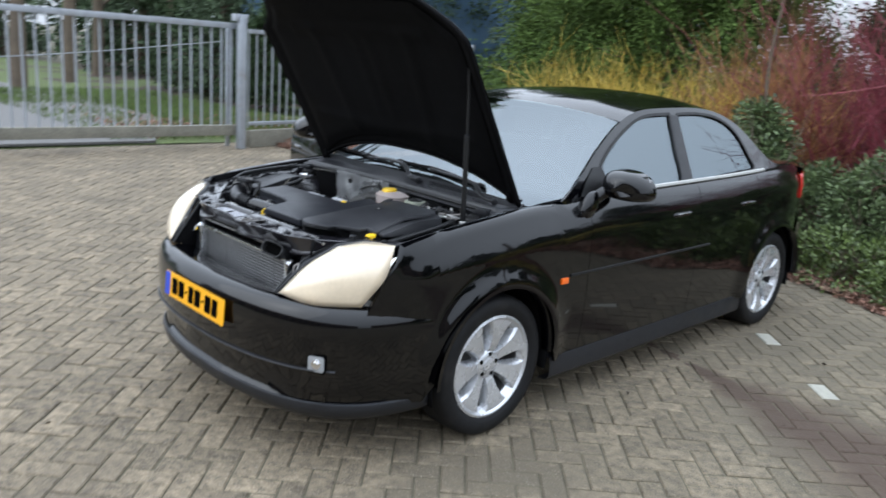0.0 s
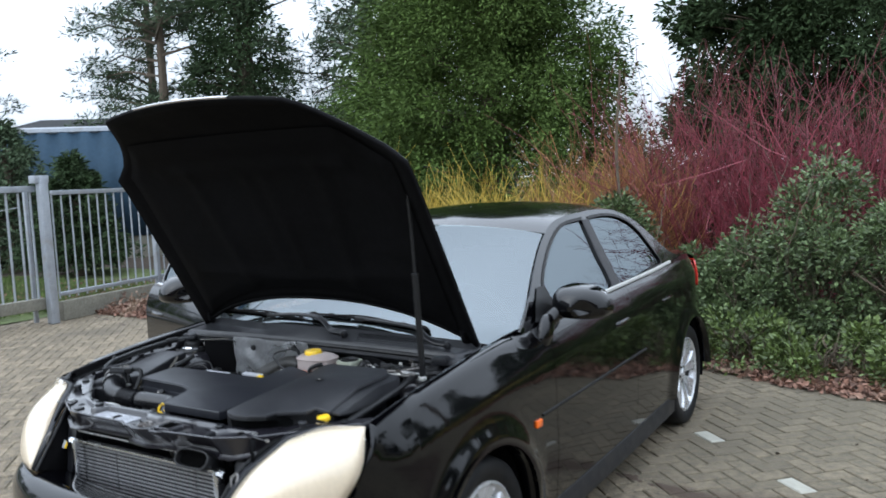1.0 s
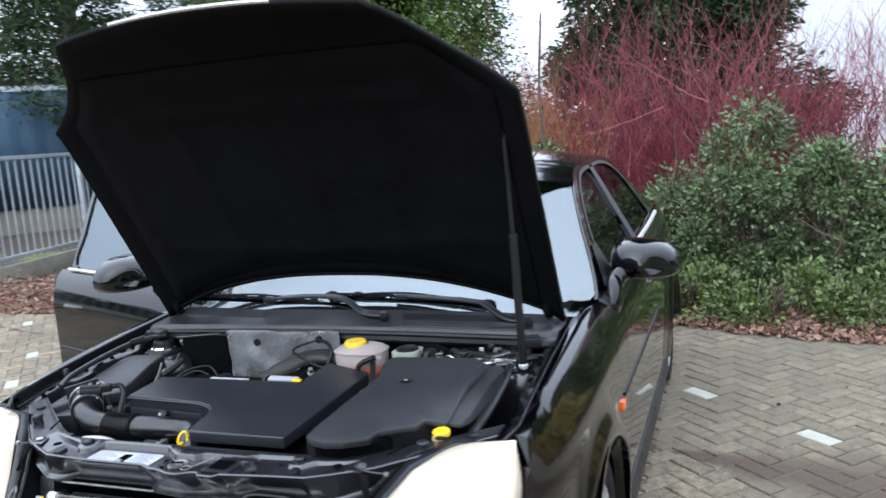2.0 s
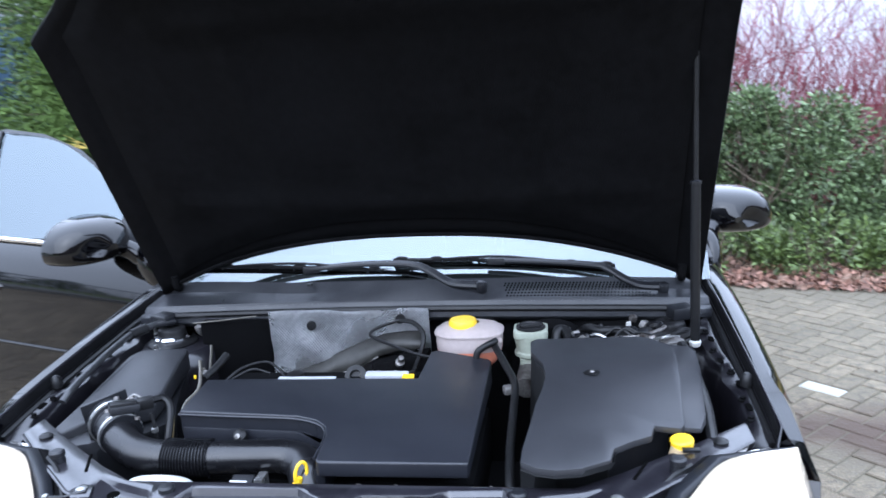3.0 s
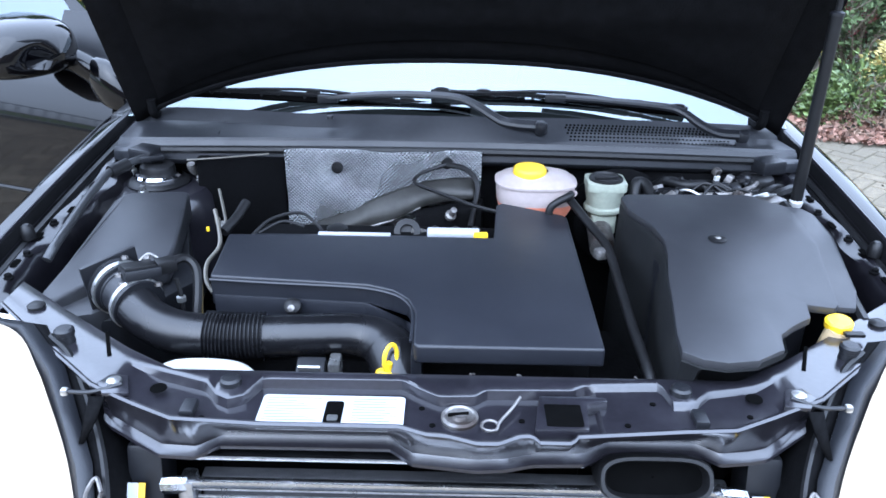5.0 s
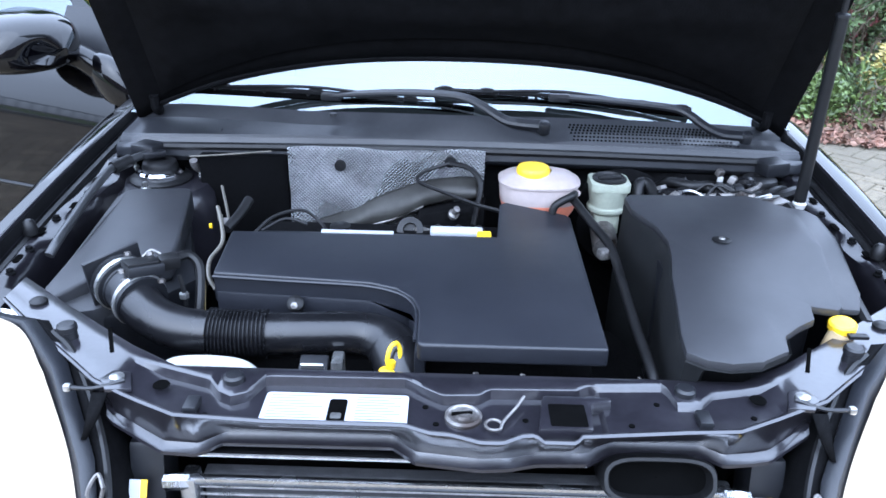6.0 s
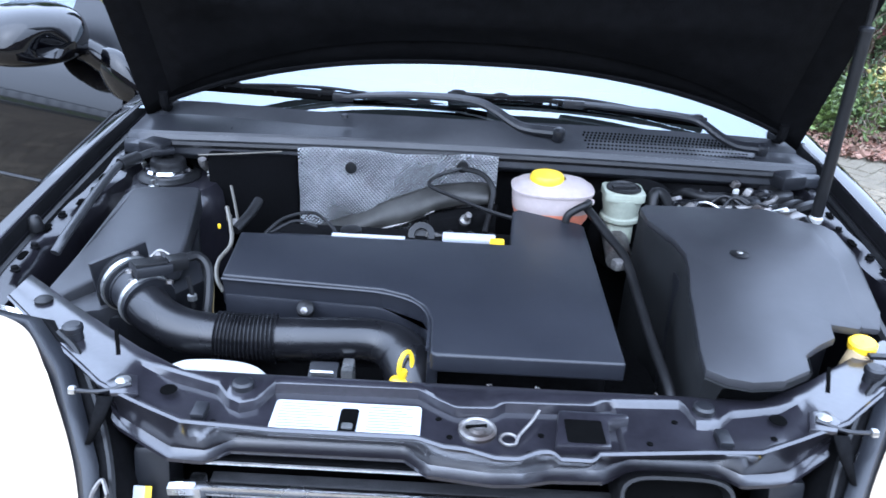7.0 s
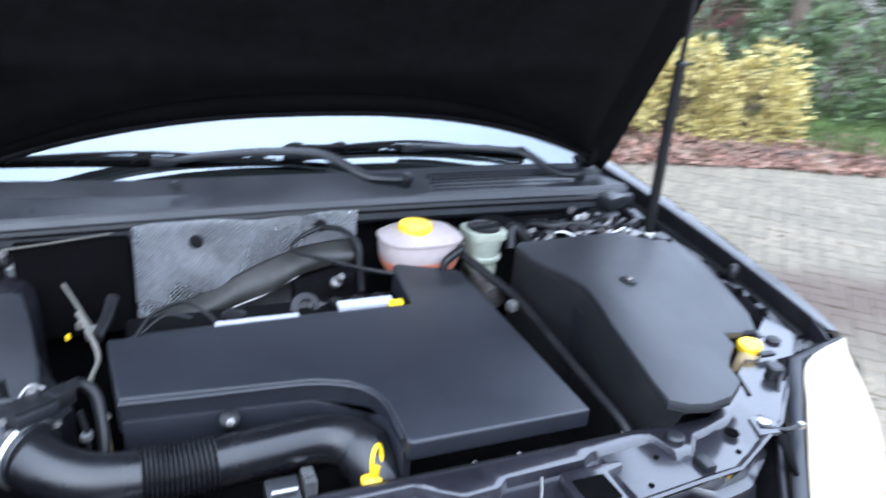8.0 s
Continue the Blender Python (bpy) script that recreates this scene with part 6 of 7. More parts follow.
part("cap", lathe([(0.034, 0), (0.0345, 0.004), (0.0345, 0.020), (0.031, 0.025), (0.0001, 0.026)], 28, pose(0.150, -0.052, 0.981)), YELLOW, tank)
part("tank_hose", tube([(0.232, -0.098, 0.966), (0.222, -0.112, 0.965), (0.203, -0.119, 0.957), (0.189, -0.122, 0.945), (0.186, -0.123, 0.92), (0.186, -0.123, 0.86)], 0.008, 10), RUBBER, tank)
part("nipple", tube([(0.228, -0.06, 0.958), (0.24, -0.085, 0.962)], 0.007, 8), COOLANT, tank)
brake = cempty("brake_reservoir", "pale brake fluid reservoir with a black screw cap")
part("reservoir", prism(rounded(0.284, -0.062, 0.338, 0.004, 0.014), 0.862, 0.904, 0.006), PALE_TANK, brake)
part("reservoir_bowl", lathe([(0.030, 0.900), (0.034, 0.906), (0.0405, 0.910), (0.0415, 0.914), (0.0405, 0.918), (0.0365, 0.921), (0.0365, 0.928), (0.040, 0.945), (0.042, 0.962)], 26, pose(0.312, -0.03, 0)), PALE_TANK, brake)
part("reservoir_rim", prism(rounded(0.271, -0.069, 0.353, 0.009, 0.016), 0.957, 0.975, 0.004), PALE_TANK, brake)
part("cap", lathe([(0.0355, 0.973), (0.0355, 0.979), (0.032, 0.981), (0.029, 0.977), (0.0001, 0.9765)], 26, pose(0.312, -0.03, 0)), RUBBER, brake)
part("cap_grip", box(0.050, 0.010, 0.006, pose(0.312, -0.03, 0.979, 0, 0, 12), 0.002), RUBBER, brake)
part("cylinder", tube([(0.30, -0.13, 0.86), (0.305, -0.05, 0.87), (0.31, 0.03, 0.875)], 0.026, 12), CAST, brake)
part("booster", lathe([(0.11, 0), (0.115, 0.02), (0.10, 0.05), (0.04, 0.07), (0.0001, 0.07)], 28, pose(0.36, 0.06, 0.86, 90)), DARK, brake)
part("hydraulic_hose", tube([(0.226, -0.095, 0.958), (0.240, -0.130, 0.948), (0.258, -0.175, 0.935), (0.282, -0.25, 0.92), (0.284, -0.36, 0.905), (0.284, -0.49, 0.89), (0.289, -0.60, 0.872), (0.292, -0.63, 0.84)], 0.0086, 10), RUBBER, brake)
part("hose_clip", box(0.022, 0.02, 0.02, pose(0.268, -0.262, 0.912, 0, 0, 20), 0.006), CAST, brake)
washer = cempty("washer_filler", "yellow washer cap on a translucent filler neck")
part("cap", lathe([(0.0205, 0), (0.021, 0.010), (0.018, 0.013), (0.0001, 0.014)], 22, pose(0.595, -0.516, 0.914, 4, -4, 0)), YELLOW, washer)
part("neck", tube([(0.593, -0.522, 0.912), (0.586, -0.52, 0.88), (0.575, -0.515, 0.8)], 0.018, 12), mat("amber_neck", (0.55, 0.42, 0.24), 0.4, trans=0.1), washer)
part("tab", box(0.03, 0.012, 0.006, pose(0.606, -0.545, 0.918), 0.002), RUBBER, washer)

# pipes, cables and small fittings
pipes = cempty("pipe_run", "assorted pipes and cables along the bay walls")
part("air_conditioning_pipe", tube([(-0.668, 0.02, 0.985), (-0.684, -0.01, 0.985), (-0.712, -0.06, 0.980), (-0.708, -0.14, 0.977), (-0.702, -0.206, 0.974), (-0.692, -0.29, 0.968), (-0.688, -0.36, 0.958), (-0.694, -0.392, 0.94)], 0.0082, 10), mat("grey_pipe", (0.045, 0.046, 0.048), 0.35, metal=0.4, var=0.2, scale=20), pipes)
part("pipe_sleeve", tube([(-0.690, -0.02, 0.984), (-0.712, -0.06, 0.980)], 0.013, 10), RUBBER, pipes)
part("charge_port", tube([(-0.575, 0.06, 0.94), (-0.578, 0.045, 0.955), (-0.578, 0.040, 0.966)], 0.009, 8), CAST, pipes)
part("fuel_pipe", tube([(-0.455, -0.215, 0.965), (-0.44, -0.25, 0.945), (-0.43, -0.29, 0.925), (-0.442, -0.33, 0.91), (-0.436, -0.365, 0.895), (-0.42, -0.385, 0.88)], 0.0038, 8), PIPE, pipes)
part("thin_rod", tube([(-0.478, -0.10, 0.962), (-0.455, -0.16, 0.945), (-0.437, -0.21, 0.93)], 0.0028, 6), PIPE, pipes)
part("black_stub", tube([(-0.405, -0.175, 0.965), (-0.415, -0.21, 0.95), (-0.432, -0.25, 0.935)], 0.0095, 10), RUBBER, pipes)
part("pipe_joint", lathe([(0.010, -0.008), (0.010, 0.008), (0.0001, 0.009)], 10, pose(-0.437, -0.235, 0.938, 30)), CAST, pipes)
part("pipe_clip", box(0.010, 0.009, 0.012, pose(-0.455, -0.205, 0.938), 0.003), PIPE, pipes)
part("coolant_hose", tube([(-0.38, -0.255, 0.93), (-0.35, -0.215, 0.948), (-0.30, -0.19, 0.952), (-0.265, -0.20, 0.932), (-0.25, -0.22, 0.92)], 0.0032, 9), RUBBER, pipes)
part("coolant_hose", tube([(-0.37, -0.24, 0.93), (-0.33, -0.21, 0.942), (-0.29, -0.205, 0.93)], 0.003, 8), RUBBER, pipes)
part("filler_knob", lathe([(0.02, 0), (0.02, 0.012), (0.01, 0.016), (0.0001, 0.016)], 14, pose(-0.225, -0.215, 0.922)), RUBBER, pipes)
part("lambda_cable", tube([(-0.02, 0.015, 0.985), (-0.075, -0.01, 0.972), (-0.085, -0.035, 0.960), (-0.03, -0.075, 0.952), (0.03, -0.115, 0.945), (0.085, -0.14, 0.940)], 0.0042, 7), RUBBER, pipes)
part("lambda_cable", tube([(-0.02, 0.015, 0.985), (0.02, 0.0, 0.98), (0.045, -0.02, 0.955), (0.04, -0.05, 0.92), (0.03, -0.1, 0.89)], 0.006, 7), RUBBER, pipes)
part("bracket_arm", box(0.05, 0.02, 0.012, pose(-0.655, 0.02, 0.985, 0, 0, 30), 0.003), PLASTIC, pipes)
r = random.Random(21)
for k in range(9):
    x0, y0 = 0.40 + 0.03 * k, 0.0 + r.uniform(-0.04, 0.05)
    part("cable", tube([(x0, y0, 0.93), (x0 + 0.02, y0 - 0.04, 0.955 + r.uniform(-0.01, 0.015)), (x0 + 0.06, y0 - 0.03, 0.958), (x0 + 0.10, y0 + 0.02, 0.94)], r.uniform(0.005, 0.011), 7), RUBBER if k % 3 else HOSE, pipes)
for x, y, z in ((0.488, -0.03, 0.962), (0.575, -0.075, 0.965), (0.56, 0.03, 0.975), (0.42, -0.065, 0.955)):
    part("cable_clip", box(0.016, 0.014, 0.016, pose(x, y, z, 20, 10, 30), 0.003), CAST, pipes)
part("steel_pipe", tube([(0.50, -0.06, 0.955), (0.56, -0.065, 0.962), (0.61, -0.045, 0.968), (0.63, -0.02, 0.97)], 0.005, 8), CAST, pipes)
part("steel_pipe", tube([(0.52, -0.085, 0.95), (0.58, -0.09, 0.957), (0.635, -0.07, 0.962)], 0.006, 8), STEEL, pipes)
part("flat_bracket", box(0.05, 0.03, 0.006, pose(0.635, -0.10, 0.962, 0, 0, 25), 0.002), CAST, pipes)
part("heater_hose", tube([(0.37, -0.05, 0.93), (0.375, -0.03, 0.962), (0.385, -0.020, 0.966), (0.398, -0.03, 0.962), (0.405, -0.06, 0.945), (0.405, -0.11, 0.92)], 0.012, 12), RUBBER, pipes)
part("heater_hose", tube([(0.43, 0.03, 0.94), (0.45, 0.0, 0.962), (0.48, -0.03, 0.965), (0.52, -0.03, 0.962), (0.545, -0.07, 0.945)], 0.011, 12), RUBBER, pipes)
part("loom_tube", tube([(0.655, -0.11, 0.955), (0.662, -0.2, 0.94), (0.664, -0.35, 0.92), (0.655, -0.48, 0.90)], 0.012, 9), RUBBER, pipes)
for s in (1, -1):
    part("cowl_end_bracket", box(0.06, 0.05, 0.03, pose(s * 0.675, 0.05, 0.985, 0, 0, s * 20), 0.006), PLASTIC, pipes)
part("yellow_plug", box(0.006, 0.006, 0.009, pose(-0.472, -0.215, 0.925, 0, 0, 20), 0.002), YELLOW, pipes)
part("pale_bracket", box(0.012, 0.006, 0.022, pose(0.545, -0.018, 0.972, 10, 0, 15), 0.002), BRIGHT, pipes)
part("lambda_sensor", lathe([(0.011, 0), (0.012, 0.010), (0.007, 0.014), (0.007, 0.030), (0.0001, 0.031)], 10, pose(-0.012, -0.06, 0.895, 35, 20)), CAST, pipes)
part("manifold_flange", lathe([(0.026, 0), (0.026, 0.008), (0.014, 0.010), (0.013, -0.004), (0.0001, -0.006)], 18, pose(-0.095, -0.165, 0.905, 55)), RUBBER, pipes)
for x in (-0.045, -0.005, 0.035):
    part("injector", tube([(x, -0.150, 0.895), (x + 0.004, -0.165, 0.910), (x + 0.008, -0.185, 0.912)], 0.010, 8), RUBBER, pipes)
r = random.Random(33)
for k in range(16):
    x, y = 0.40 + 0.245 * r.random(), -0.10 + 0.12 * r.random()
    part("connector", box(r.uniform(0.012, 0.030), r.uniform(0.010, 0.022), r.uniform(0.010, 0.020), pose(x, y, 0.945 + 0.02 * r.random(), r.uniform(-30, 30), r.uniform(-30, 30), r.uniform(0, 90)), 0.003), (RUBBER, PLASTIC, HOSE, CAST)[k % 4], pipes)
for k in range(6):
    x, y = 0.42 + 0.2 * r.random(), -0.08 + 0.08 * r.random()
    part("wire", tube([(x, y, 0.955), (x + 0.03, y + r.uniform(-0.03, 0.03), 0.975), (x + 0.07, y + r.uniform(-0.04, 0.03), 0.958)], 0.003, 6), (RUBBER, STEEL)[k % 3 == 0], pipes)
# ---------------------------------------------------------------- the ground
BED = curve_at([(-30, 4.6), (-9, 4.4), (-6.2, 4.25), (-5.0, 4.42), (-2, 4.45), (0.4, 4.22), (1.4, 3.86), (2.5, 3.58), (4.1, 3.2), (5.3, 2.72), (8, 1.9), (14, 0.0)], 160)


def bed_edge(x):
    return lerp(x, BED)


def slab(name, outline, z0, z1, material, label, category="ground"):
    ob = part(name, prism(outline, z0, z1, 0), material)
    return tagged(ob, label, category, kind="structure")


g = bmesh.new()
loft([[(x, y, -0.0075) for x in np.linspace(-300, 300, 13)] for y in np.linspace(-300, 300, 13)], g, flip=False)
tagged(part("ground", g, JOINT), "sandy mossy ground showing in the paving joints", "ground", kind="structure")

# leaf bed behind the paving, and the lawn beyond the fence
rows = []
for x in np.linspace(-30, 14, 120):
    e = bed_edge(x)
    rows.append([(x, e + d, max(-0.004, 0.03 * min(1, d / 0.4) + 0.04 * noise.noise((x * 1.3, d * 1.7, 0))) if d else -0.006) for d in (0, 0.15, 0.4, 0.8, 1.4, 2.2, 3.2, 5, 9, 20)])
tagged(part("planting_bed", loft(rows, flip=True), SOIL), "dark soil of the planting bed", "soil", kind="structure")
tagged(part("lawn", loft([[(x, y, 0.006 + 0.03 * noise.noise((x * .5, y * .5, 3)) + (0.03 if x < -8.4 else 0)) for y in np.linspace(-24, 8.5, 30)] for x in np.linspace(-48, -8.3, 36)]), LAWN), "patchy green lawn beyond the gate", "lawn", kind="structure")
slab("path", [(-24, -2.5), (-8.35, -6), (-8.35, 2.6), (-11.5, 4.0), (-14.5, 4.3), (-24, 2.9)], 0.02, 0.055, PATH_GREY, "pale paved path beyond the gate", "path")
tagged(part("lawn", loft([[(x, y + 0.25, 0.03) for y in np.linspace(bed_edge(x) + 0.1, bed_edge(x) + 5, 6)] for x in np.linspace(5.15, 14, 10)], flip=True), LAWN), "green grass beside the planting bed", "lawn", kind="structure")

# herringbone paving
L_, W_, J_ = 0.204, 0.102, 0.0075
ROT = Matrix.Rotation(radians(45), 4, "Z")
pav = tagged(empty("pavement"), "weathered grey-brown concrete pavers laid in herringbone", "paving", kind="structure")
pav["kind"] = "structure"


def paver_mesh(lx, ly):
    own = bmesh.new()
    b = 0.0065
    rows = []
    for z, i in ((-0.03, 0.0), (-0.005, 0.0), (0.0, b)):
        rows.append([(-lx / 2 + i, -ly / 2 + i, z), (lx / 2 - i, -ly / 2 + i, z), (lx / 2 - i, ly / 2 - i, z), (-lx / 2 + i, ly / 2 - i, z)])
    loft(rows, own, close_u=True)
    own.verts.ensure_lookup_table()
    own.faces.new([own.verts[8 + k] for k in range(4)])
    return own


NEAR_X, NEAR_Y = (-0.95, 1.75), (-2.0, -0.35)
dash_at = [(1.033, 2.466), (1.591, 1.946), (-5.56, 3.836), (-4.555, 2.793), (-3.893, 2.10)]
near_pieces, far_v, far_f = [], [], []
rng = random.Random(5)
tmp = paver_mesh(L_ - J_, W_ - J_)
tmp.verts.ensure_lookup_table()
tmp.verts.index_update()
unit = [tuple(v.co) for v in tmp.verts]
unit_f = [[v.index for v in f.verts] for f in tmp.faces]
tmp.free()
near_me = bpy.data.meshes.new("paver")
near_me.from_pydata(unit, [], unit_f)
near_me.materials.append(PAVER_PIECE)
mark_me = bpy.data.meshes.new("white_paver")
mark_me.from_pydata(unit, [], unit_f)
mark_me.materials.append(MARKING)
marks = []
mark_cells = set()
for a, b in dash_at:
    best = None
    for i in range(-110, 110):
        for j in range(-110, 110):
            if (i - j) % 4 == 3:
                q = ROT @ Vector(((i + 0.5) * W_, (j + 1.0) * W_, 0))
                d = math.hypot(q.x - a, q.y - b)
                if best is None or d < best[0]:
                    best = (d, i, j)
    mark_cells.add(best[1:])
for i in range(-115, 115):
    for j in range(-115, 115):
        d = (i - j) % 4
        if d not in (0, 3):
            continue
        if d == 0:
            c, turn = Vector(((i + 1.0) * W_, (j + 0.5) * W_, 0)), 0.0
        else:
            c, turn = Vector(((i + 0.5) * W_, (j + 1.0) * W_, 0)), 90.0
        p = ROT @ c
        if not (-8.3 < p.x < 9.0 and -6.8 < p.y < bed_edge(p.x) - 0.02):
            continue
        tilt = pose(p.x, p.y, rng.uniform(-0.003, 0.002), rng.uniform(-0.7, 0.7), rng.uniform(-0.7, 0.7), 45 + turn + rng.uniform(-1.0, 1.0))
        if (i, j) in mark_cells:
            marks.append(tilt)
        elif NEAR_X[0] < p.x < NEAR_X[1] and NEAR_Y[0] < p.y < NEAR_Y[1] and len(near_pieces) < 300 and (p.x > 0.2 - (p.y + 2.0) * 0.9 or p.y > -1.3):
            near_pieces.append(tilt)
        else:
            base = len(far_v)
            far_v += [tuple(tilt @ Vector(v)) for v in unit]
            far_f += [[base + k for k in f] for f in unit_f]
rest = raw("paver_field", far_v, far_f, PAVER, pav)
rest["kind"] = "stuff"
for m in near_pieces:
    ob = new("paver", near_me)
    ob.parent = pav
    ob.matrix_basis = m
for m in marks:
    ob = new("white_paver", mark_me)
    ob.parent = pav
    ob.matrix_basis = m

# ---------------------------------------------------------------- leaves, twigs, trees
def leaf_cloud(name, points, dirs, length, width, material, parent, rng, fold=0.25, jitter=0.6, label=""):
    """Many small folded leaves at points, each growing roughly along its direction."""
    n = len(points)
    P, D = np.array(points, float), np.array(dirs, float)
    r = np.random.RandomState(rng)
    D = D + jitter * r.normal(size=(n, 3))
    D /= np.linalg.norm(D, axis=1)[:, None] + 1e-9
    side = np.cross(D, r.normal(size=(n, 3)))
    side /= np.linalg.norm(side, axis=1)[:, None] + 1e-9
    up = np.cross(side, D)
    sc = r.uniform(0.6, 1.35, size=(n, 1))
    ln, wd = length * sc, width * sc
    a, b = P, P + D * ln
    m = P + D * ln * 0.45
    q1, q2 = m + side * wd * 0.5 + up * wd * fold, m - side * wd * 0.5 + up * wd * fold
    V = np.stack([a, q1, b, q2], 1).reshape(-1, 3)
    F = np.arange(n * 4).reshape(n, 4)
    faces = np.concatenate([F[:, [0, 1, 2]], F[:, [0, 2, 3]]])
    return raw(name, V.tolist(), faces.tolist(), material, parent, label)


def twig_mesh(lines, n=3):
    """Thin tapered twigs: lists of (points, r0, r1)."""
    verts, faces = [], []
    for pts, r0, r1 in lines:
        base = len(verts)
        k = len(pts)
        for i, p in enumerate(pts):
            d = (pts[min(i + 1, k - 1)] - pts[max(i - 1, 0)]).normalized()
            s = d.orthogonal().normalized()
            u = d.cross(s)
            r = r0 + (r1 - r0) * i / (k - 1)
            for j in range(n):
                a = math.tau * j / n
                verts.append(tuple(p + r * (math.cos(a) * s + math.sin(a) * u)))
        for i in range(k - 1):
            for j in range(n):
                faces.append((base + i * n + j, base + i * n + (j + 1) % n, base + (i + 1) * n + (j + 1) % n, base + (i + 1) * n + j))
    return verts, faces


def grow(p, d, length, r, rng, depth, lines, bend=0.22, up=0.12, split=(2, 4), shrink=0.62):
    """A branching twig."""
    pts = [p.copy()]
    k = 5
    for i in range(k):
        d = (d + Vector((rng.gauss(0, bend), rng.gauss(0, bend), rng.gauss(0, bend) + up))).normalized()
        pts.append(pts[-1] + d * (length / k))
    lines.append((pts, r, r * 0.45))
    if depth:
        for _ in range(rng.randint(*split)):
            q = rng.choice(pts[2:])
            grow(q, (d + Vector((rng.gauss(0, 0.55), rng.gauss(0, 0.55), rng.gauss(0.1, 0.35)))).normalized(), length * shrink * rng.uniform(0.7, 1.2), r * 0.55, rng, depth - 1, lines, bend, up, split, shrink)


def twig_shrub(x, y, spread, height, stems, material, seed, label, z=0.02):
    rng = random.Random(seed)
    ob = tagged(empty("shrub", (x, y, z)), label, "shrub", group="bare coloured shrubs")
    main, fine = [], []
    for k in range(stems):
        a, rr = rng.uniform(0, math.tau), spread * math.sqrt(rng.random()) * 0.55
        p = Vector((rr * math.cos(a), rr * math.sin(a), 0))
        d = Vector((0.45 * math.cos(a) * rr / spread * 1.6 + rng.gauss(0, 0.14), 0.45 * math.sin(a) * rr / spread * 1.6 + rng.gauss(0, 0.14), 1)).normalized()
        lines = []
        grow(p, d, height * rng.uniform(0.55, 0.85), 0.009, rng, 2, lines, bend=0.12, up=0.04, split=(2, 4), shrink=0.5)
        if k < 14:
            main.append(lines[0])
            fine += lines[1:]
        else:
            fine += lines
    for line in main:
        v, f = twig_mesh([line], 5)
        raw("stem", v, f, material, ob)
    v, f = twig_mesh(fine)
    raw("twig_mass", v, f, material, ob)["kind"] = "stuff"
    return ob


def bush(x, y, rx, ry, h, leaves, size, material, seed, label, z=0.0, group="evergreen bushes", ragged=0.3):
    """A bush: branching stems and many leaves in uneven clumps."""
    rng = random.Random(seed)
    ob = tagged(empty("bush", (x, y, z)), label, "bush", group=group)
    lines = []
    for _ in range(16):
        a = rng.uniform(0, math.tau)
        grow(Vector((rng.gauss(0, rx * 0.25), rng.gauss(0, ry * 0.25), 0)), Vector((0.5 * math.cos(a) * rx, 0.5 * math.sin(a) * ry, 0.8)).normalized(), h * rng.uniform(0.5, 0.9), 0.012, rng, 1, lines)
    v, f = twig_mesh(lines)
    raw("twig_mass", v, f, BARK, ob)["kind"] = "stuff"
    clumps = []
    for _ in range(max(14, int(60 * rx * h))):
        a, t = rng.uniform(0, math.tau), rng.random() ** 0.8
        el = rng.uniform(-0.1, 1.0)
        rr = (1 - ragged * rng.random()) * math.sqrt(max(0.05, 1 - max(0, el) ** 2.2))
        clumps.append((Vector((rx * rr * math.cos(a), ry * rr * math.sin(a), h * (0.08 + 0.9 * max(0.0, el)))), rng.uniform(0.10, 0.24)))
    pts, dirs = [], []
    for _ in range(leaves):
        c, rad = rng.choice(clumps)
        o = Vector((rng.gauss(0, 1), rng.gauss(0, 1), rng.gauss(0, 1))).normalized() * rad * rng.uniform(0.5, 1.1)
        p = c + o
        if p.z < 0.01:
            p.z = rng.uniform(0.01, 0.08)
        pts.append(tuple(p))
        dd = o.normalized() + Vector((p.x / rx * 0.5, p.y / ry * 0.5, 0.1))
        dirs.append(tuple(dd))
    leaf_cloud("foliage", pts, dirs, size, size * 0.55, material, ob, seed, fold=0.18, jitter=0.5)
    return ob


def conifer(x, y, r, h, sprays, size, material, seed, label, base=0.3, lobes=7, power=0.8, clumps=700):
    """A dense evergreen: trunk, limbs, and a ragged crown of drooping sprays in clumps."""
    rng = random.Random(seed)
    ob = tagged(empty("tree", (x, y, 0)), label, "tree")
    trunk = tube([(0, 0, 0), (0.05, 0.02, h * 0.3), (-0.04, 0.05, h * 0.65), (0, 0, h * 0.96)], lambda t: r * 0.09 * (1 - 0.9 * t) + 0.02, 8)
    part("trunk", trunk, BARK, ob)
    centres, lines = [], []
    for _ in range(clumps):
        t = rng.random() ** 1.15
        z = base + (h - base) * t
        a = rng.uniform(0, math.tau)
        rad = r * (1 - t) ** power * (0.86 + 0.16 * math.sin(lobes * a + 3 * t)) * rng.uniform(0.72, 1.06) if t > 0.12 else r * (0.75 + t * 2) * rng.uniform(0.7, 1.05)
        if rng.random() < 0.3:
            rad *= rng.uniform(0.35, 0.75)
        c = Vector((rad * math.cos(a), rad * math.sin(a), z))
        centres.append((c, rng.uniform(0.14, 0.36) * (r / 2.2)))
        if rng.random() < 0.35:
            lines.append(([Vector((0, 0, z * 0.92)), Vector((c.x * 0.5, c.y * 0.5, z * 0.97)), c], 0.03, 0.008))
    v, f = twig_mesh(lines)
    raw("branchwork", v, f, BARK, ob)["kind"] = "stuff"
    pts, dirs = [], []
    for _ in range(sprays):
        c, rad = rng.choice(centres)
        o = Vector((rng.gauss(0, 1), rng.gauss(0, 1), rng.gauss(0, 1.15))).normalized() * rad * (0.4 + 0.8 * rng.random())
        p = c + o
        out = Vector((c.x, c.y, 0)).normalized()
        pts.append(tuple(p))
        dirs.append(tuple(out * 0.7 + o.normalized() * 0.5 + Vector((0, 0, -0.25))))
    leaf_cloud("crown", pts, dirs, size, size * 0.36, material, ob, seed, fold=0.2, jitter=0.5)
    return ob


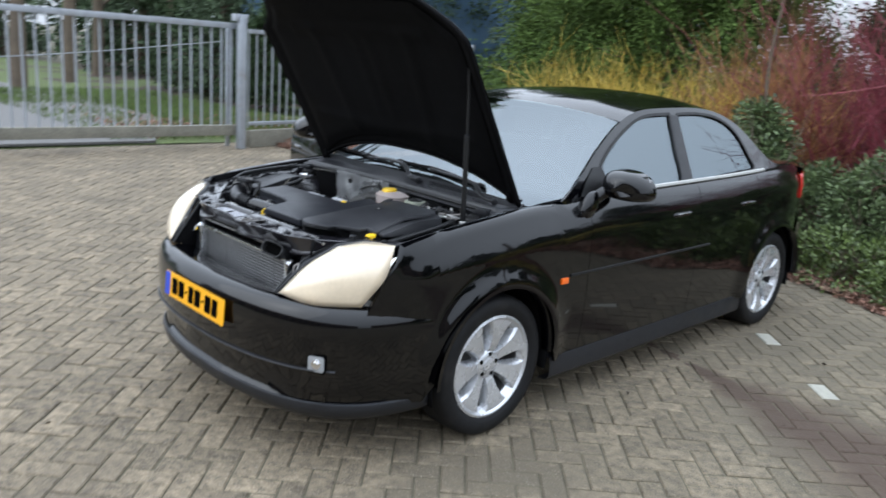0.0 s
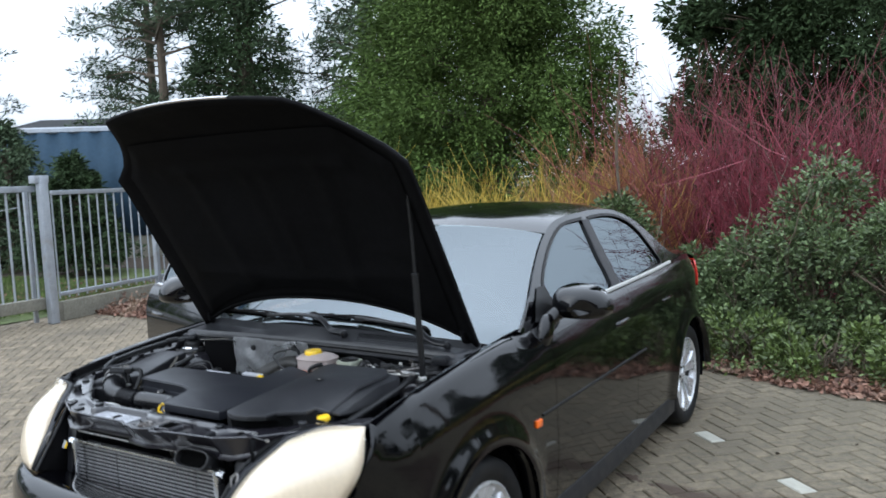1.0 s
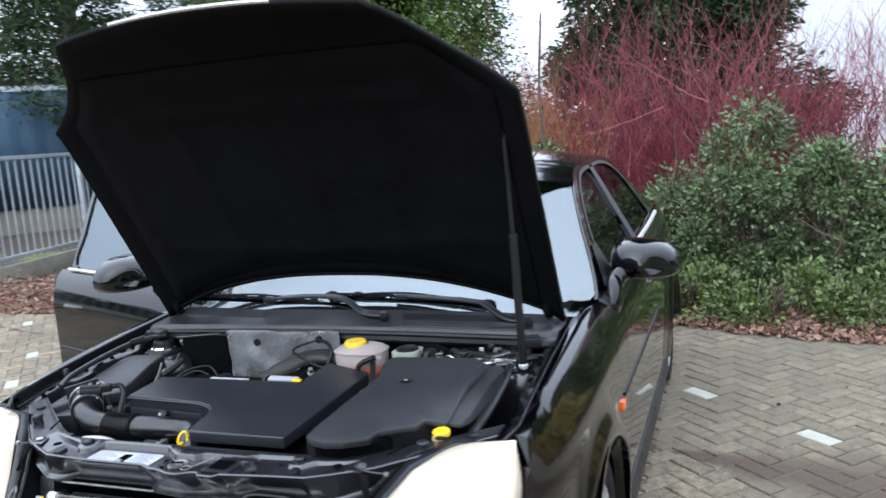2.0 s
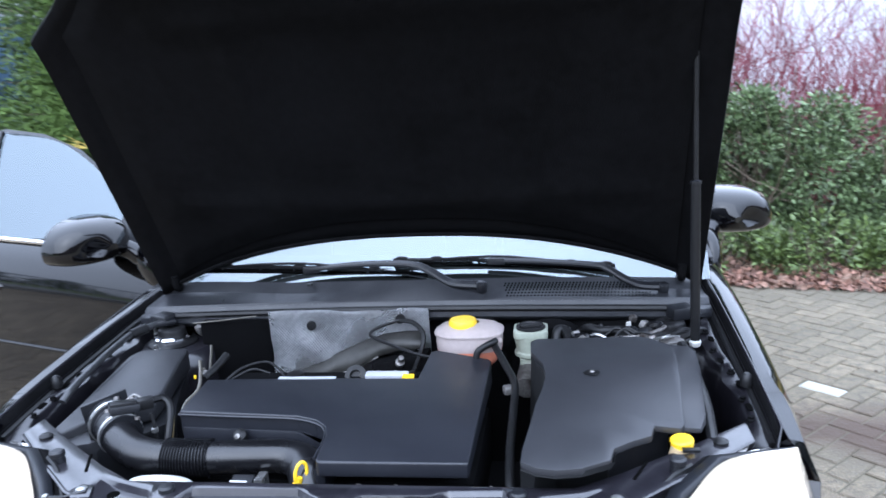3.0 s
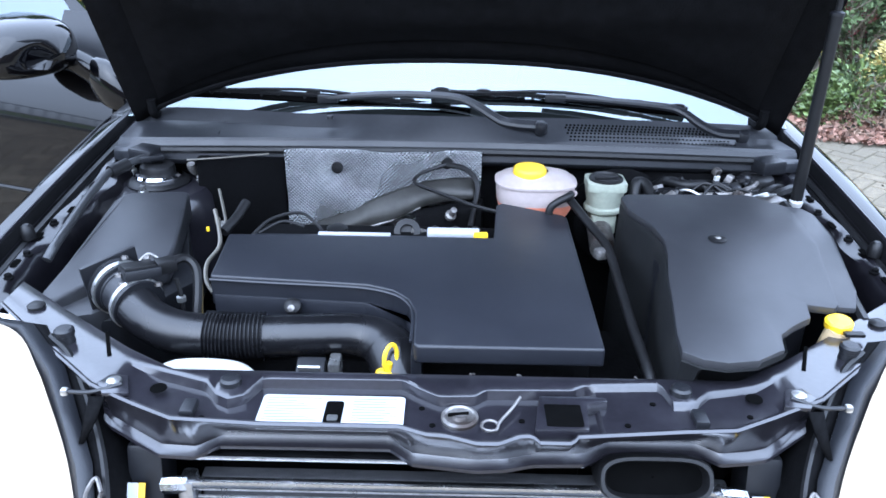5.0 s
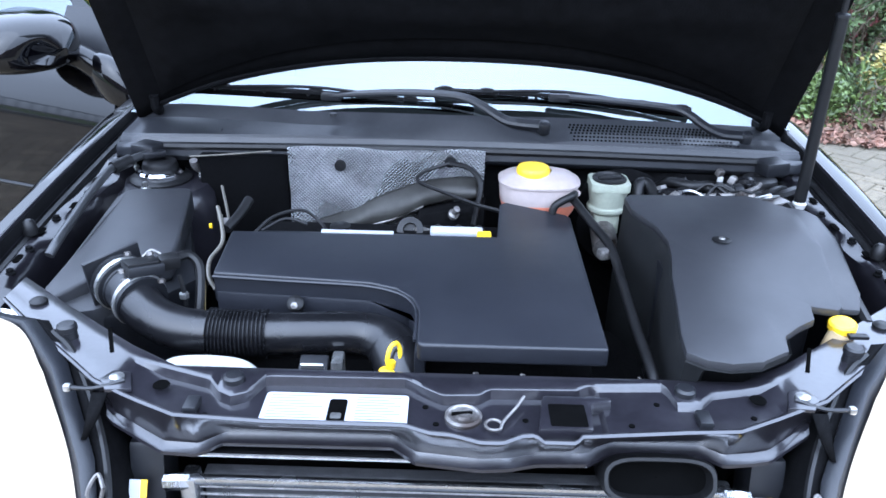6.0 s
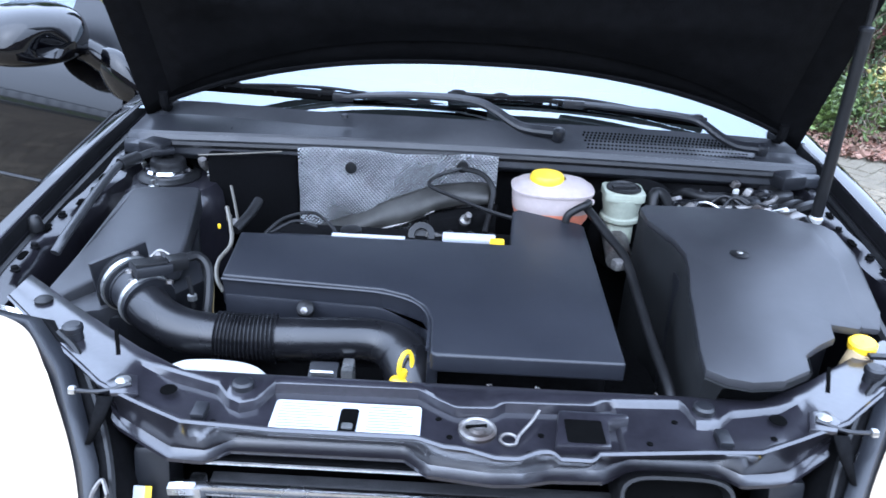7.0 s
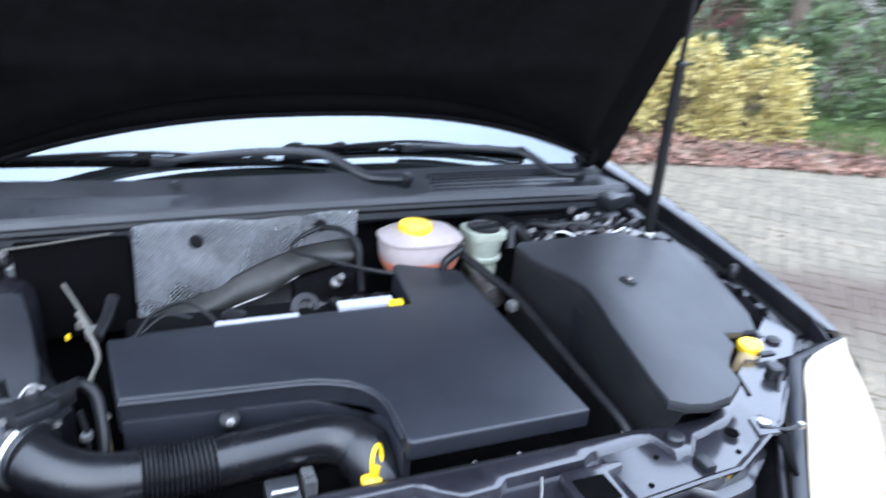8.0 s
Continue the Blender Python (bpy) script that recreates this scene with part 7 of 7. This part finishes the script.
def pine(x, y, h, spread, seed, label):
    """A tall open pine: bare trunk and flat tiers of needle tufts with sky between."""
    rng = random.Random(seed)
    ob = tagged(empty("tree", (x, y, 0)), label, "tree")
    part("trunk", tube([(0, 0, 0), (0.1, 0.05, h * 0.4), (0.0, 0.12, h * 0.75), (0.05, 0, h)], lambda t: 0.17 * (1 - 0.8 * t), 8), BARK, ob)
    lines, pts, dirs = [], [], []
    for k in range(40):
        t = rng.uniform(0.3, 1.0)
        z = h * t
        a = rng.uniform(0, math.tau)
        reach = spread * (1.12 - 0.75 * t) * rng.uniform(0.55, 1.1)
        end = Vector((reach * math.cos(a), reach * math.sin(a), z + rng.uniform(-0.35, 0.3)))
        mid = Vector((end.x * 0.5, end.y * 0.5, z + 0.1))
        lines.append(([Vector((0, 0, z - 0.15)), mid, end], 0.05, 0.012))
        for _ in range(7):
            q = Vector((0, 0, z - 0.15)).lerp(end, rng.uniform(0.4, 1.05)) + Vector((rng.gauss(0, 0.22), rng.gauss(0, 0.22), rng.gauss(0.05, 0.12)))
            for _ in range(40):
                o = Vector((rng.gauss(0, 1), rng.gauss(0, 1), rng.gauss(0.2, 0.6))).normalized()
                pts.append(tuple(q + o * rng.uniform(0.02, 0.30)))
                dirs.append(tuple(o))
    v, f = twig_mesh(lines, 4)
    raw("branchwork", v, f, BARK, ob)["kind"] = "stuff"
    leaf_cloud("crown", pts, dirs, 0.17, 0.036, PINE, ob, seed, jitter=0.35)
    return ob


# tall evergreens behind the bed
conifer(-4.95, 10.9, 3.7, 7.9, 300000, 0.085, CONIFER, 11, "tall dense green cypress behind the shrubs", base=0.5, power=0.72, clumps=900)
conifer(0.5, 10.0, 2.1, 9.4, 220000, 0.10, CONIFER_DARK, 12, "tall dark green cypress behind the red shrubs", base=0.6, power=0.6)
conifer(-7.6, 11.5, 2.2, 8.0, 9000, 0.17, PINE, 13, "dark conifer standing behind the fence", base=0.5)
conifer(-13.9, 13.3, 2.2, 9.0, 30000, 0.13, CONIFER_DARK, 15, "drooping green conifer behind the fence", base=2.4)
for k, (x, y, h) in enumerate(((-11.6, 16.0, 10.5), (-14.2, 13.8, 10.5), (-15.9, 12.2, 10.5), (-9.8, 18.4, 12), (-13.0, 17.5, 12), (-18.0, 13.5, 11), (-21.5, 9.0, 9))):
    pine(x, y, h, 2.9, 30 + k, "tall open pine with sky showing through its branches")

# the wooded far side of the lawn
for k, (x, y, r_, h) in enumerate(((-44, -8, 3.2, 7), (-42, -3.5, 2.6, 6), (-45, 0.5, 3.4, 8), (-40, 4.5, 2.4, 6), (-36, 8.0, 2.6, 7), (-46, -14, 3.4, 7), (-31, 11.0, 2.8, 7), (-25, 9.6, 2.2, 6), (-38, 1.5, 2.4, 5), (-37, -5.5, 2.4, 5))):
    conifer(x, y, r_, h, 5200, 0.34, (CONIFER_DARK, PINE, CONIFER)[k % 3], 160 + k, "broad dark evergreen at the far side of the lawn", base=0.4, power=0.6, clumps=260)
for k, (x, y, h) in enumerate(((-17.5, 3.4, 7), (-20.5, 5.6, 8), (-26, 1.5, 8), (-23.5, 7.5, 7))):
    tr = tagged(empty("tree", (x, y, 0)), "dark upright tree trunk on the lawn", "tree")
    part("trunk", tube([(0, 0, 0), (0.06, 0.04, h * 0.3), (-0.05, 0.1, h * 0.7), (0.05, 0, h)], lambda t: 0.20 - 0.13 * t, 9), BARK, tr)
    rng = random.Random(180 + k)
    for _ in range(5):
        z, a = h * rng.uniform(0.3, 0.8), rng.uniform(0, math.tau)
        part("limb", tube([(0, 0, z), (0.8 * math.cos(a), 0.8 * math.sin(a), z + 0.5), (1.8 * math.cos(a), 1.8 * math.sin(a), z + 0.9)], lambda t: 0.06 - 0.045 * t, 6), BARK, tr)
for k, (x, y, r_, h) in enumerate(((-12.7, 7.3, 1.2, 2.4), (-15.6, 7.6, 1.5, 3.3), (-17.8, 8.2, 1.7, 3.4))):
    conifer(x, y, r_, h, 16000, 0.12, (CONIFER_DARK, PINE)[k % 2], 200 + k, "dark conifer growing in front of the shed", base=0.3, power=0.6, clumps=300)
for k, (x, y, h) in enumerate(((9.6, 14.0, 5.5), (12.6, 13.0, 5.0), (15.5, 11.0, 5.5), (18.0, 7.0, 5.0))):
    conifer(x, y, 2.0, h, 14000, 0.16, CONIFER_DARK, 190 + k, "dark evergreen behind the planting bed", base=0.4, power=0.6, clumps=300)

# bare dogwood stems: yellow, then orange, then red
for k, (x, y) in enumerate(((-3.6, 6.4), (-2.9, 6.1), (-2.2, 6.5), (-1.55, 6.1))):
    twig_shrub(x, y, 0.85, 1.45, 95, YELLOW_TWIG, 50 + k, "bare yellow-stemmed dogwood shrub")
for k, (x, y) in enumerate(((-0.95, 6.1), (-0.6, 5.8), (-0.85, 6.6))):
    twig_shrub(x, y, 0.55, 1.75, 64, ORANGE_TWIG, 60 + k, "bare orange-stemmed dogwood shrub")
for k, (x, y, h) in enumerate(((-0.25, 6.9, 2.35), (0.2, 6.3, 2.2), (0.9, 6.9, 2.3), (1.6, 6.2, 2.2), (2.4, 6.6, 2.2), (3.2, 6.1, 1.8), (4.1, 6.3, 1.6), (5.0, 6.0, 1.5))):
    twig_shrub(x, y, 0.95, h, 70, RED_TWIG, 70 + k, "bare crimson-stemmed dogwood shrub")

# evergreen bushes along the edge of the bed
for k, (x, y, rx, ry, h) in enumerate(((-0.42, 5.0, 0.34, 0.32, 1.32), (-1.7, 5.4, 0.6, 0.5, 0.7), (-0.5, 5.3, 0.6, 0.5, 0.75), (0.3, 5.15, 0.6, 0.5, 0.85), (0.85, 5.2, 0.5, 0.5, 1.0), (1.4, 5.15, 0.5, 0.5, 1.6), (1.95, 5.0, 0.5, 0.5, 1.25), (2.5, 4.85, 0.6, 0.5, 1.15), (3.2, 4.7, 0.6, 0.45, 1.0))):
    bush(x, y, rx, ry, h, 8200, 0.05, EVERGREEN, 90 + k, "glossy dark green evergreen bush", ragged=0.5)
for k, (x, y) in enumerate(((0.2, 4.62), (0.9, 4.4), (1.6, 4.25), (2.3, 4.1), (3.0, 4.0), (-0.7, 4.85))):
    bush(x, y, 0.5, 0.28, 0.32, 1900, 0.05, IVY, 110 + k, "low bright green ivy at the edge of the bed", group="ivy clumps")
for k, (x, y, h) in enumerate(((3.6, 4.2, 0.62), (4.3, 4.12, 0.74), (4.95, 4.02, 0.70))):
    bush(x, y, 0.44, 0.42, h, 4000, 0.055, YELLOW_LEAF, 130 + k, "bushy shrub with bright yellow variegated leaves", group="yellow shrubs", ragged=0.5)
for k, (x, y, rx, h) in enumerate(((4.4, 5.6, 0.8, 1.5), (5.6, 5.5, 0.8, 1.5), (6.6, 4.6, 0.7, 1.0), (7.2, 6.2, 1.0, 1.8))):
    bush(x, y, rx, 0.6, h, 4200, 0.085, EVERGREEN, 140 + k, "dark green evergreen bush at the back of the bed")
tr = tagged(empty("tree", (6.5, 5.2, 0)), "slender bare tree trunk beside the grass", "tree")
part("trunk", tube([(0, 0, 0), (0.03, 0.02, 1.5), (-0.05, 0.05, 3.5)], lambda t: 0.11 - 0.05 * t, 10), BARK, tr)
tr = tagged(empty("tree", (-0.35, 4.95, 0)), "thin grey sapling stem among the shrubs", "tree")
part("trunk", tube([(0, 0, 0), (0.02, 0.02, 0.9), (-0.02, 0.0, 1.8), (0.03, 0.02, 2.6)], lambda t: 0.025 - 0.015 * t, 7), BARK, tr)

# fallen leaves over the bed, thinning out onto the paving
r = random.Random(9)
pts, dirs = [], []
for _ in range(26000):
    x = r.uniform(-9, 7.5)
    d = abs(r.gauss(0.25, 0.42)) - 0.10
    pts.append((x, bed_edge(x) + d, 0.012 + 0.05 * min(1, max(0, d) / 0.4) * r.random() + 0.012 * r.random()))
    dirs.append((r.gauss(0, 1), r.gauss(0, 1), r.gauss(0.1, 0.25)))
for _ in range(5200):
    d = abs(r.gauss(0.15, 0.4))
    pts.append((r.gauss(-6.1, 1.0), 4.35 + d, 0.02 + min(0.24, 0.5 * d) * r.random()))
    dirs.append((r.gauss(0, 1), r.gauss(0, 1), r.gauss(0.1, 0.3)))
for _ in range(3500):
    pts.append((-8.6 - abs(r.gauss(0, 1.6)), r.uniform(2.6, 6.5), 0.06 + 0.04 * r.random()))
    dirs.append((r.gauss(0, 1), r.gauss(0, 1), r.gauss(0.1, 0.3)))
tagged(leaf_cloud("fallen_leaves", pts, dirs, 0.05, 0.035, LITTER, None, 7, fold=0.15, jitter=0.2), "red-brown fallen leaves along the bed", "leaves", kind="stuff")
pts, dirs = [], []
for _ in range(70):
    pts.append((r.uniform(-2, 5), r.uniform(-2.5, 3.9), 0.006))
    dirs.append((r.gauss(0, 1), r.gauss(0, 1), 0.05))
tagged(leaf_cloud("leaf_scraps", pts, dirs, 0.026, 0.016, SOIL, None, 17, fold=0.15, jitter=0.2), "small brown leaf scraps strewn over the paving", "leaves", kind="stuff")
pts, dirs = [], []
for _ in range(16000):
    x, y = -8.5 - 9 * r.random() ** 1.4, r.uniform(2.0, 6.5)
    if y < 4.0 and x > -14 and r.random() < 0.7:
        y = r.uniform(4.0, 6.5)
    pts.append((x, y, 0.03))
    dirs.append((r.gauss(0, 0.35), r.gauss(0, 0.35), 1))
tagged(leaf_cloud("grass", pts, dirs, 0.11, 0.02, GRASS, None, 8, jitter=0.2), "rough green grass beyond the fence", "grass", kind="stuff")
pts, dirs = [], []
for _ in range(6000):
    x = r.uniform(5.2, 9.5)
    pts.append((x, bed_edge(x) + 0.35 + r.random() * 2.5, 0.03))
    dirs.append((r.gauss(0, 0.35), r.gauss(0, 0.35), 1))
tagged(leaf_cloud("grass", pts, dirs, 0.09, 0.02, GRASS, None, 18, jitter=0.2), "short green grass beside the bed", "grass", kind="stuff")

# ---------------------------------------------------------------- gate and fence
def bar_run(thing, name, y0, y1, step, x, z0, z1, r=0.013, material=GALV):
    me = None
    y = y0
    while y <= y1 + 1e-6:
        if me is None:
            ob = part(name, tube([(0, 0, z0), (0, 0, (z0 + z1) / 2), (0, 0, z1)], r, 8, count=2), material, thing)
            me = ob.data
        else:
            ob = new(name, me)
            ob.parent = thing
        ob.location = (x, y, 0)
        y += step


gate = tagged(empty("sliding_gate"), "galvanised steel sliding gate with upright bars", "gate")
part("top_rail", box(0.07, 7.4, 0.08, pose(-7.80, -0.12, 1.78), 0.006), GALV, gate)
part("bottom_rail", box(0.12, 7.4, 0.15, pose(-7.80, -0.12, 0.265), 0.008), CONCRETE, gate, "weathered grey bottom beam")
bar_run(gate, "bar", -3.75, 3.52, 0.158, -7.80, 0.34, 1.75, 0.0155)
part("tension_cable", tube([(-7.84, -3.7, 0.9), (-7.84, 0.5, 1.20), (-7.84, 3.4, 1.55)], 0.006, 5), GALV, gate)
post = tagged(empty("gate_post"), "square galvanised gate post with a guide head", "post")
part("upright", box(0.11, 0.11, 1.93, pose(-7.664, 3.613, 0.965), 0.006), GALV, post)
part("guide_head", box(0.13, 0.20, 0.10, pose(-7.70, 3.60, 1.90), 0.006), GALV, post)
part("second_upright", box(0.05, 0.05, 1.8, pose(-7.98, 3.56, 0.9), 0.006), GALV, post)
fence = tagged(empty("fence"), "galvanised fence of upright bars on a concrete kerb", "fence")


def fence_panel(a, b):
    d = Vector((b[0] - a[0], b[1] - a[1], 0))
    n = int(d.length / 0.15)
    turn = math.degrees(math.atan2(d.y, d.x))
    mid = ((a[0] + b[0]) / 2, (a[1] + b[1]) / 2)
    part("rail", box(d.length, 0.05, 0.06, pose(*mid, 1.72, 0, 0, turn), 0.005), GALV, fence)
    part("rail", box(d.length, 0.05, 0.05, pose(*mid, 0.36, 0, 0, turn), 0.005), GALV, fence)
    part("concrete_kerb", box(d.length, 0.10, 0.26, pose(*mid, 0.13, 0, 0, turn), 0.01), CONCRETE, fence)
    me = None
    for k in range(n + 1):
        p = Vector((*a, 0)) + d * (k / n)
        if me is None:
            ob = part("bar", tube([(0, 0, 0.3), (0, 0, 1.0), (0, 0, 1.72)], 0.012, 8, count=2), GALV, fence)
            me = ob.data
        else:
            ob = new("bar", me)
            ob.parent = fence
        ob.location = p
    part("post", box(0.07, 0.07, 1.8, pose(*b, 0.9, 0, 0, turn), 0.005), GALV, fence)


fence_panel((-7.75, 3.78), (-8.05, 5.6))
fence_panel((-8.05, 5.6), (-8.4, 7.6))
fence_panel((-8.4, 7.6), (-8.8, 9.6))

# ---------------------------------------------------------------- buildings in the distance
def blue_shed():
    ob = tagged(empty("building", (-12.5, 16.5, 0)), "long low shed clad in blue corrugated sheet", "building")
    d = Vector((-9.0, -9.5, 0))
    a = Vector((4.5, 1.5, 0))
    nrm = Vector((-d.y, d.x, 0)).normalized()
    pts = []
    k = 110
    for i in range(k + 1):
        o = 0.05 if i % 4 in (1, 2) else 0.0
        p = a + d * (i / k * 1.02)
        pts.append(p + nrm * o)
    bm = loft([[(p.x, p.y, z) for p in pts] for z in (0.6, 3.3)])
    solid(part("wall", bm, BLUE_WALL, ob), 0.05)
    part("plinth", loft([[(p.x, p.y, z) for p in (a, a + d * 1.02)] for z in (0, 0.62)]), CONCRETE, ob)
    part("gutter", tube([tuple(a + Vector((0, 0, 3.3))), tuple(a + d * 0.51 + Vector((0, 0, 3.3))), tuple(a + d * 1.02 + Vector((0, 0, 3.3)))], 0.09, 6), GALV, ob)
    back = nrm * (4.0 if nrm.y > 0 else -4.0)
    part("roof", loft([[tuple(a + Vector((0, 0, 3.32))), tuple(a + d * 1.02 + Vector((0, 0, 3.32)))], [tuple(a + back * 1.2 + Vector((0, 0, 4.0))), tuple(a + d * 1.02 + back * 1.2 + Vector((0, 0, 4.0)))]]), ROOF_FELT, ob)


blue_shed()
pale = tagged(empty("building", (10, 22, 0)), "pale rendered building beyond the shrubs", "building")
part("wall", box(12, 6, 5.5, pose(-1.0, 3, 2.75, 0, 0, -20), 0.02), PALE_WALL, pale)
for k in range(4):
    part("window", box(1.6, 0.12, 1.4, pose(-5.2 + 2.8 * k * math.cos(radians(-20)) - 1.03, 0.2 - 2.8 * k * 0.342 * 1.0 + 1.75, 2.6, 0, 0, -20), 0.01), BLUE_DOOR if k == 1 else BLACK, pale)


# ---------------------------------------------------------------- buildings across the yard, mirrored in the paint
BROWN_BRICK = mat("brown_brickwork", (0.17, 0.125, 0.095), 0.9, var=0.3, scale=2.0, bump=0.004, bscale=30)
GREY_FRAME = mat("pale_window_frame", (0.2, 0.2, 0.19), 0.6, var=0.1)
DARK_GLASS = mat("dark_window_glass", (0.02, 0.025, 0.03), 0.08, var=0.2)


def office(name, m, width, height, label):
    """A plain two-storey brick block with bands of windows."""
    ob = tagged(empty(name), label, "building")
    ob.matrix_basis = m
    part("wall", box(width, 8, height, pose(0, 4, height / 2), 0.02), BROWN_BRICK, ob)
    part("roof", box(width + 0.6, 8.6, 0.3, pose(0, 4, height + 0.15), 0.02), BROWN_BRICK, ob)
    k = int(width / 2.4)
    for z in (1.5, 3.6):
        for i in range(k):
            x = -width / 2 + (i + 0.5) * width / k
            w = part("window", box(1.7, 0.12, 1.4, pose(x, -0.03, z), 0.01), GREY_FRAME, ob)
            part("pane", box(1.5, 0.1, 1.2, pose(x, -0.06, z), 0.005), DARK_GLASS, w)
    return ob


office("building", pose(6, -20, 0, 0, 0, 180), 72, 5.2, "brown brick building with window bands across the yard")
# Unseen block, added so the car's side mirrors less open sky.
office("building", pose(40, 4, 0, 0, 0, -90), 26, 5.2, "unseen brick building added for paint reflections")
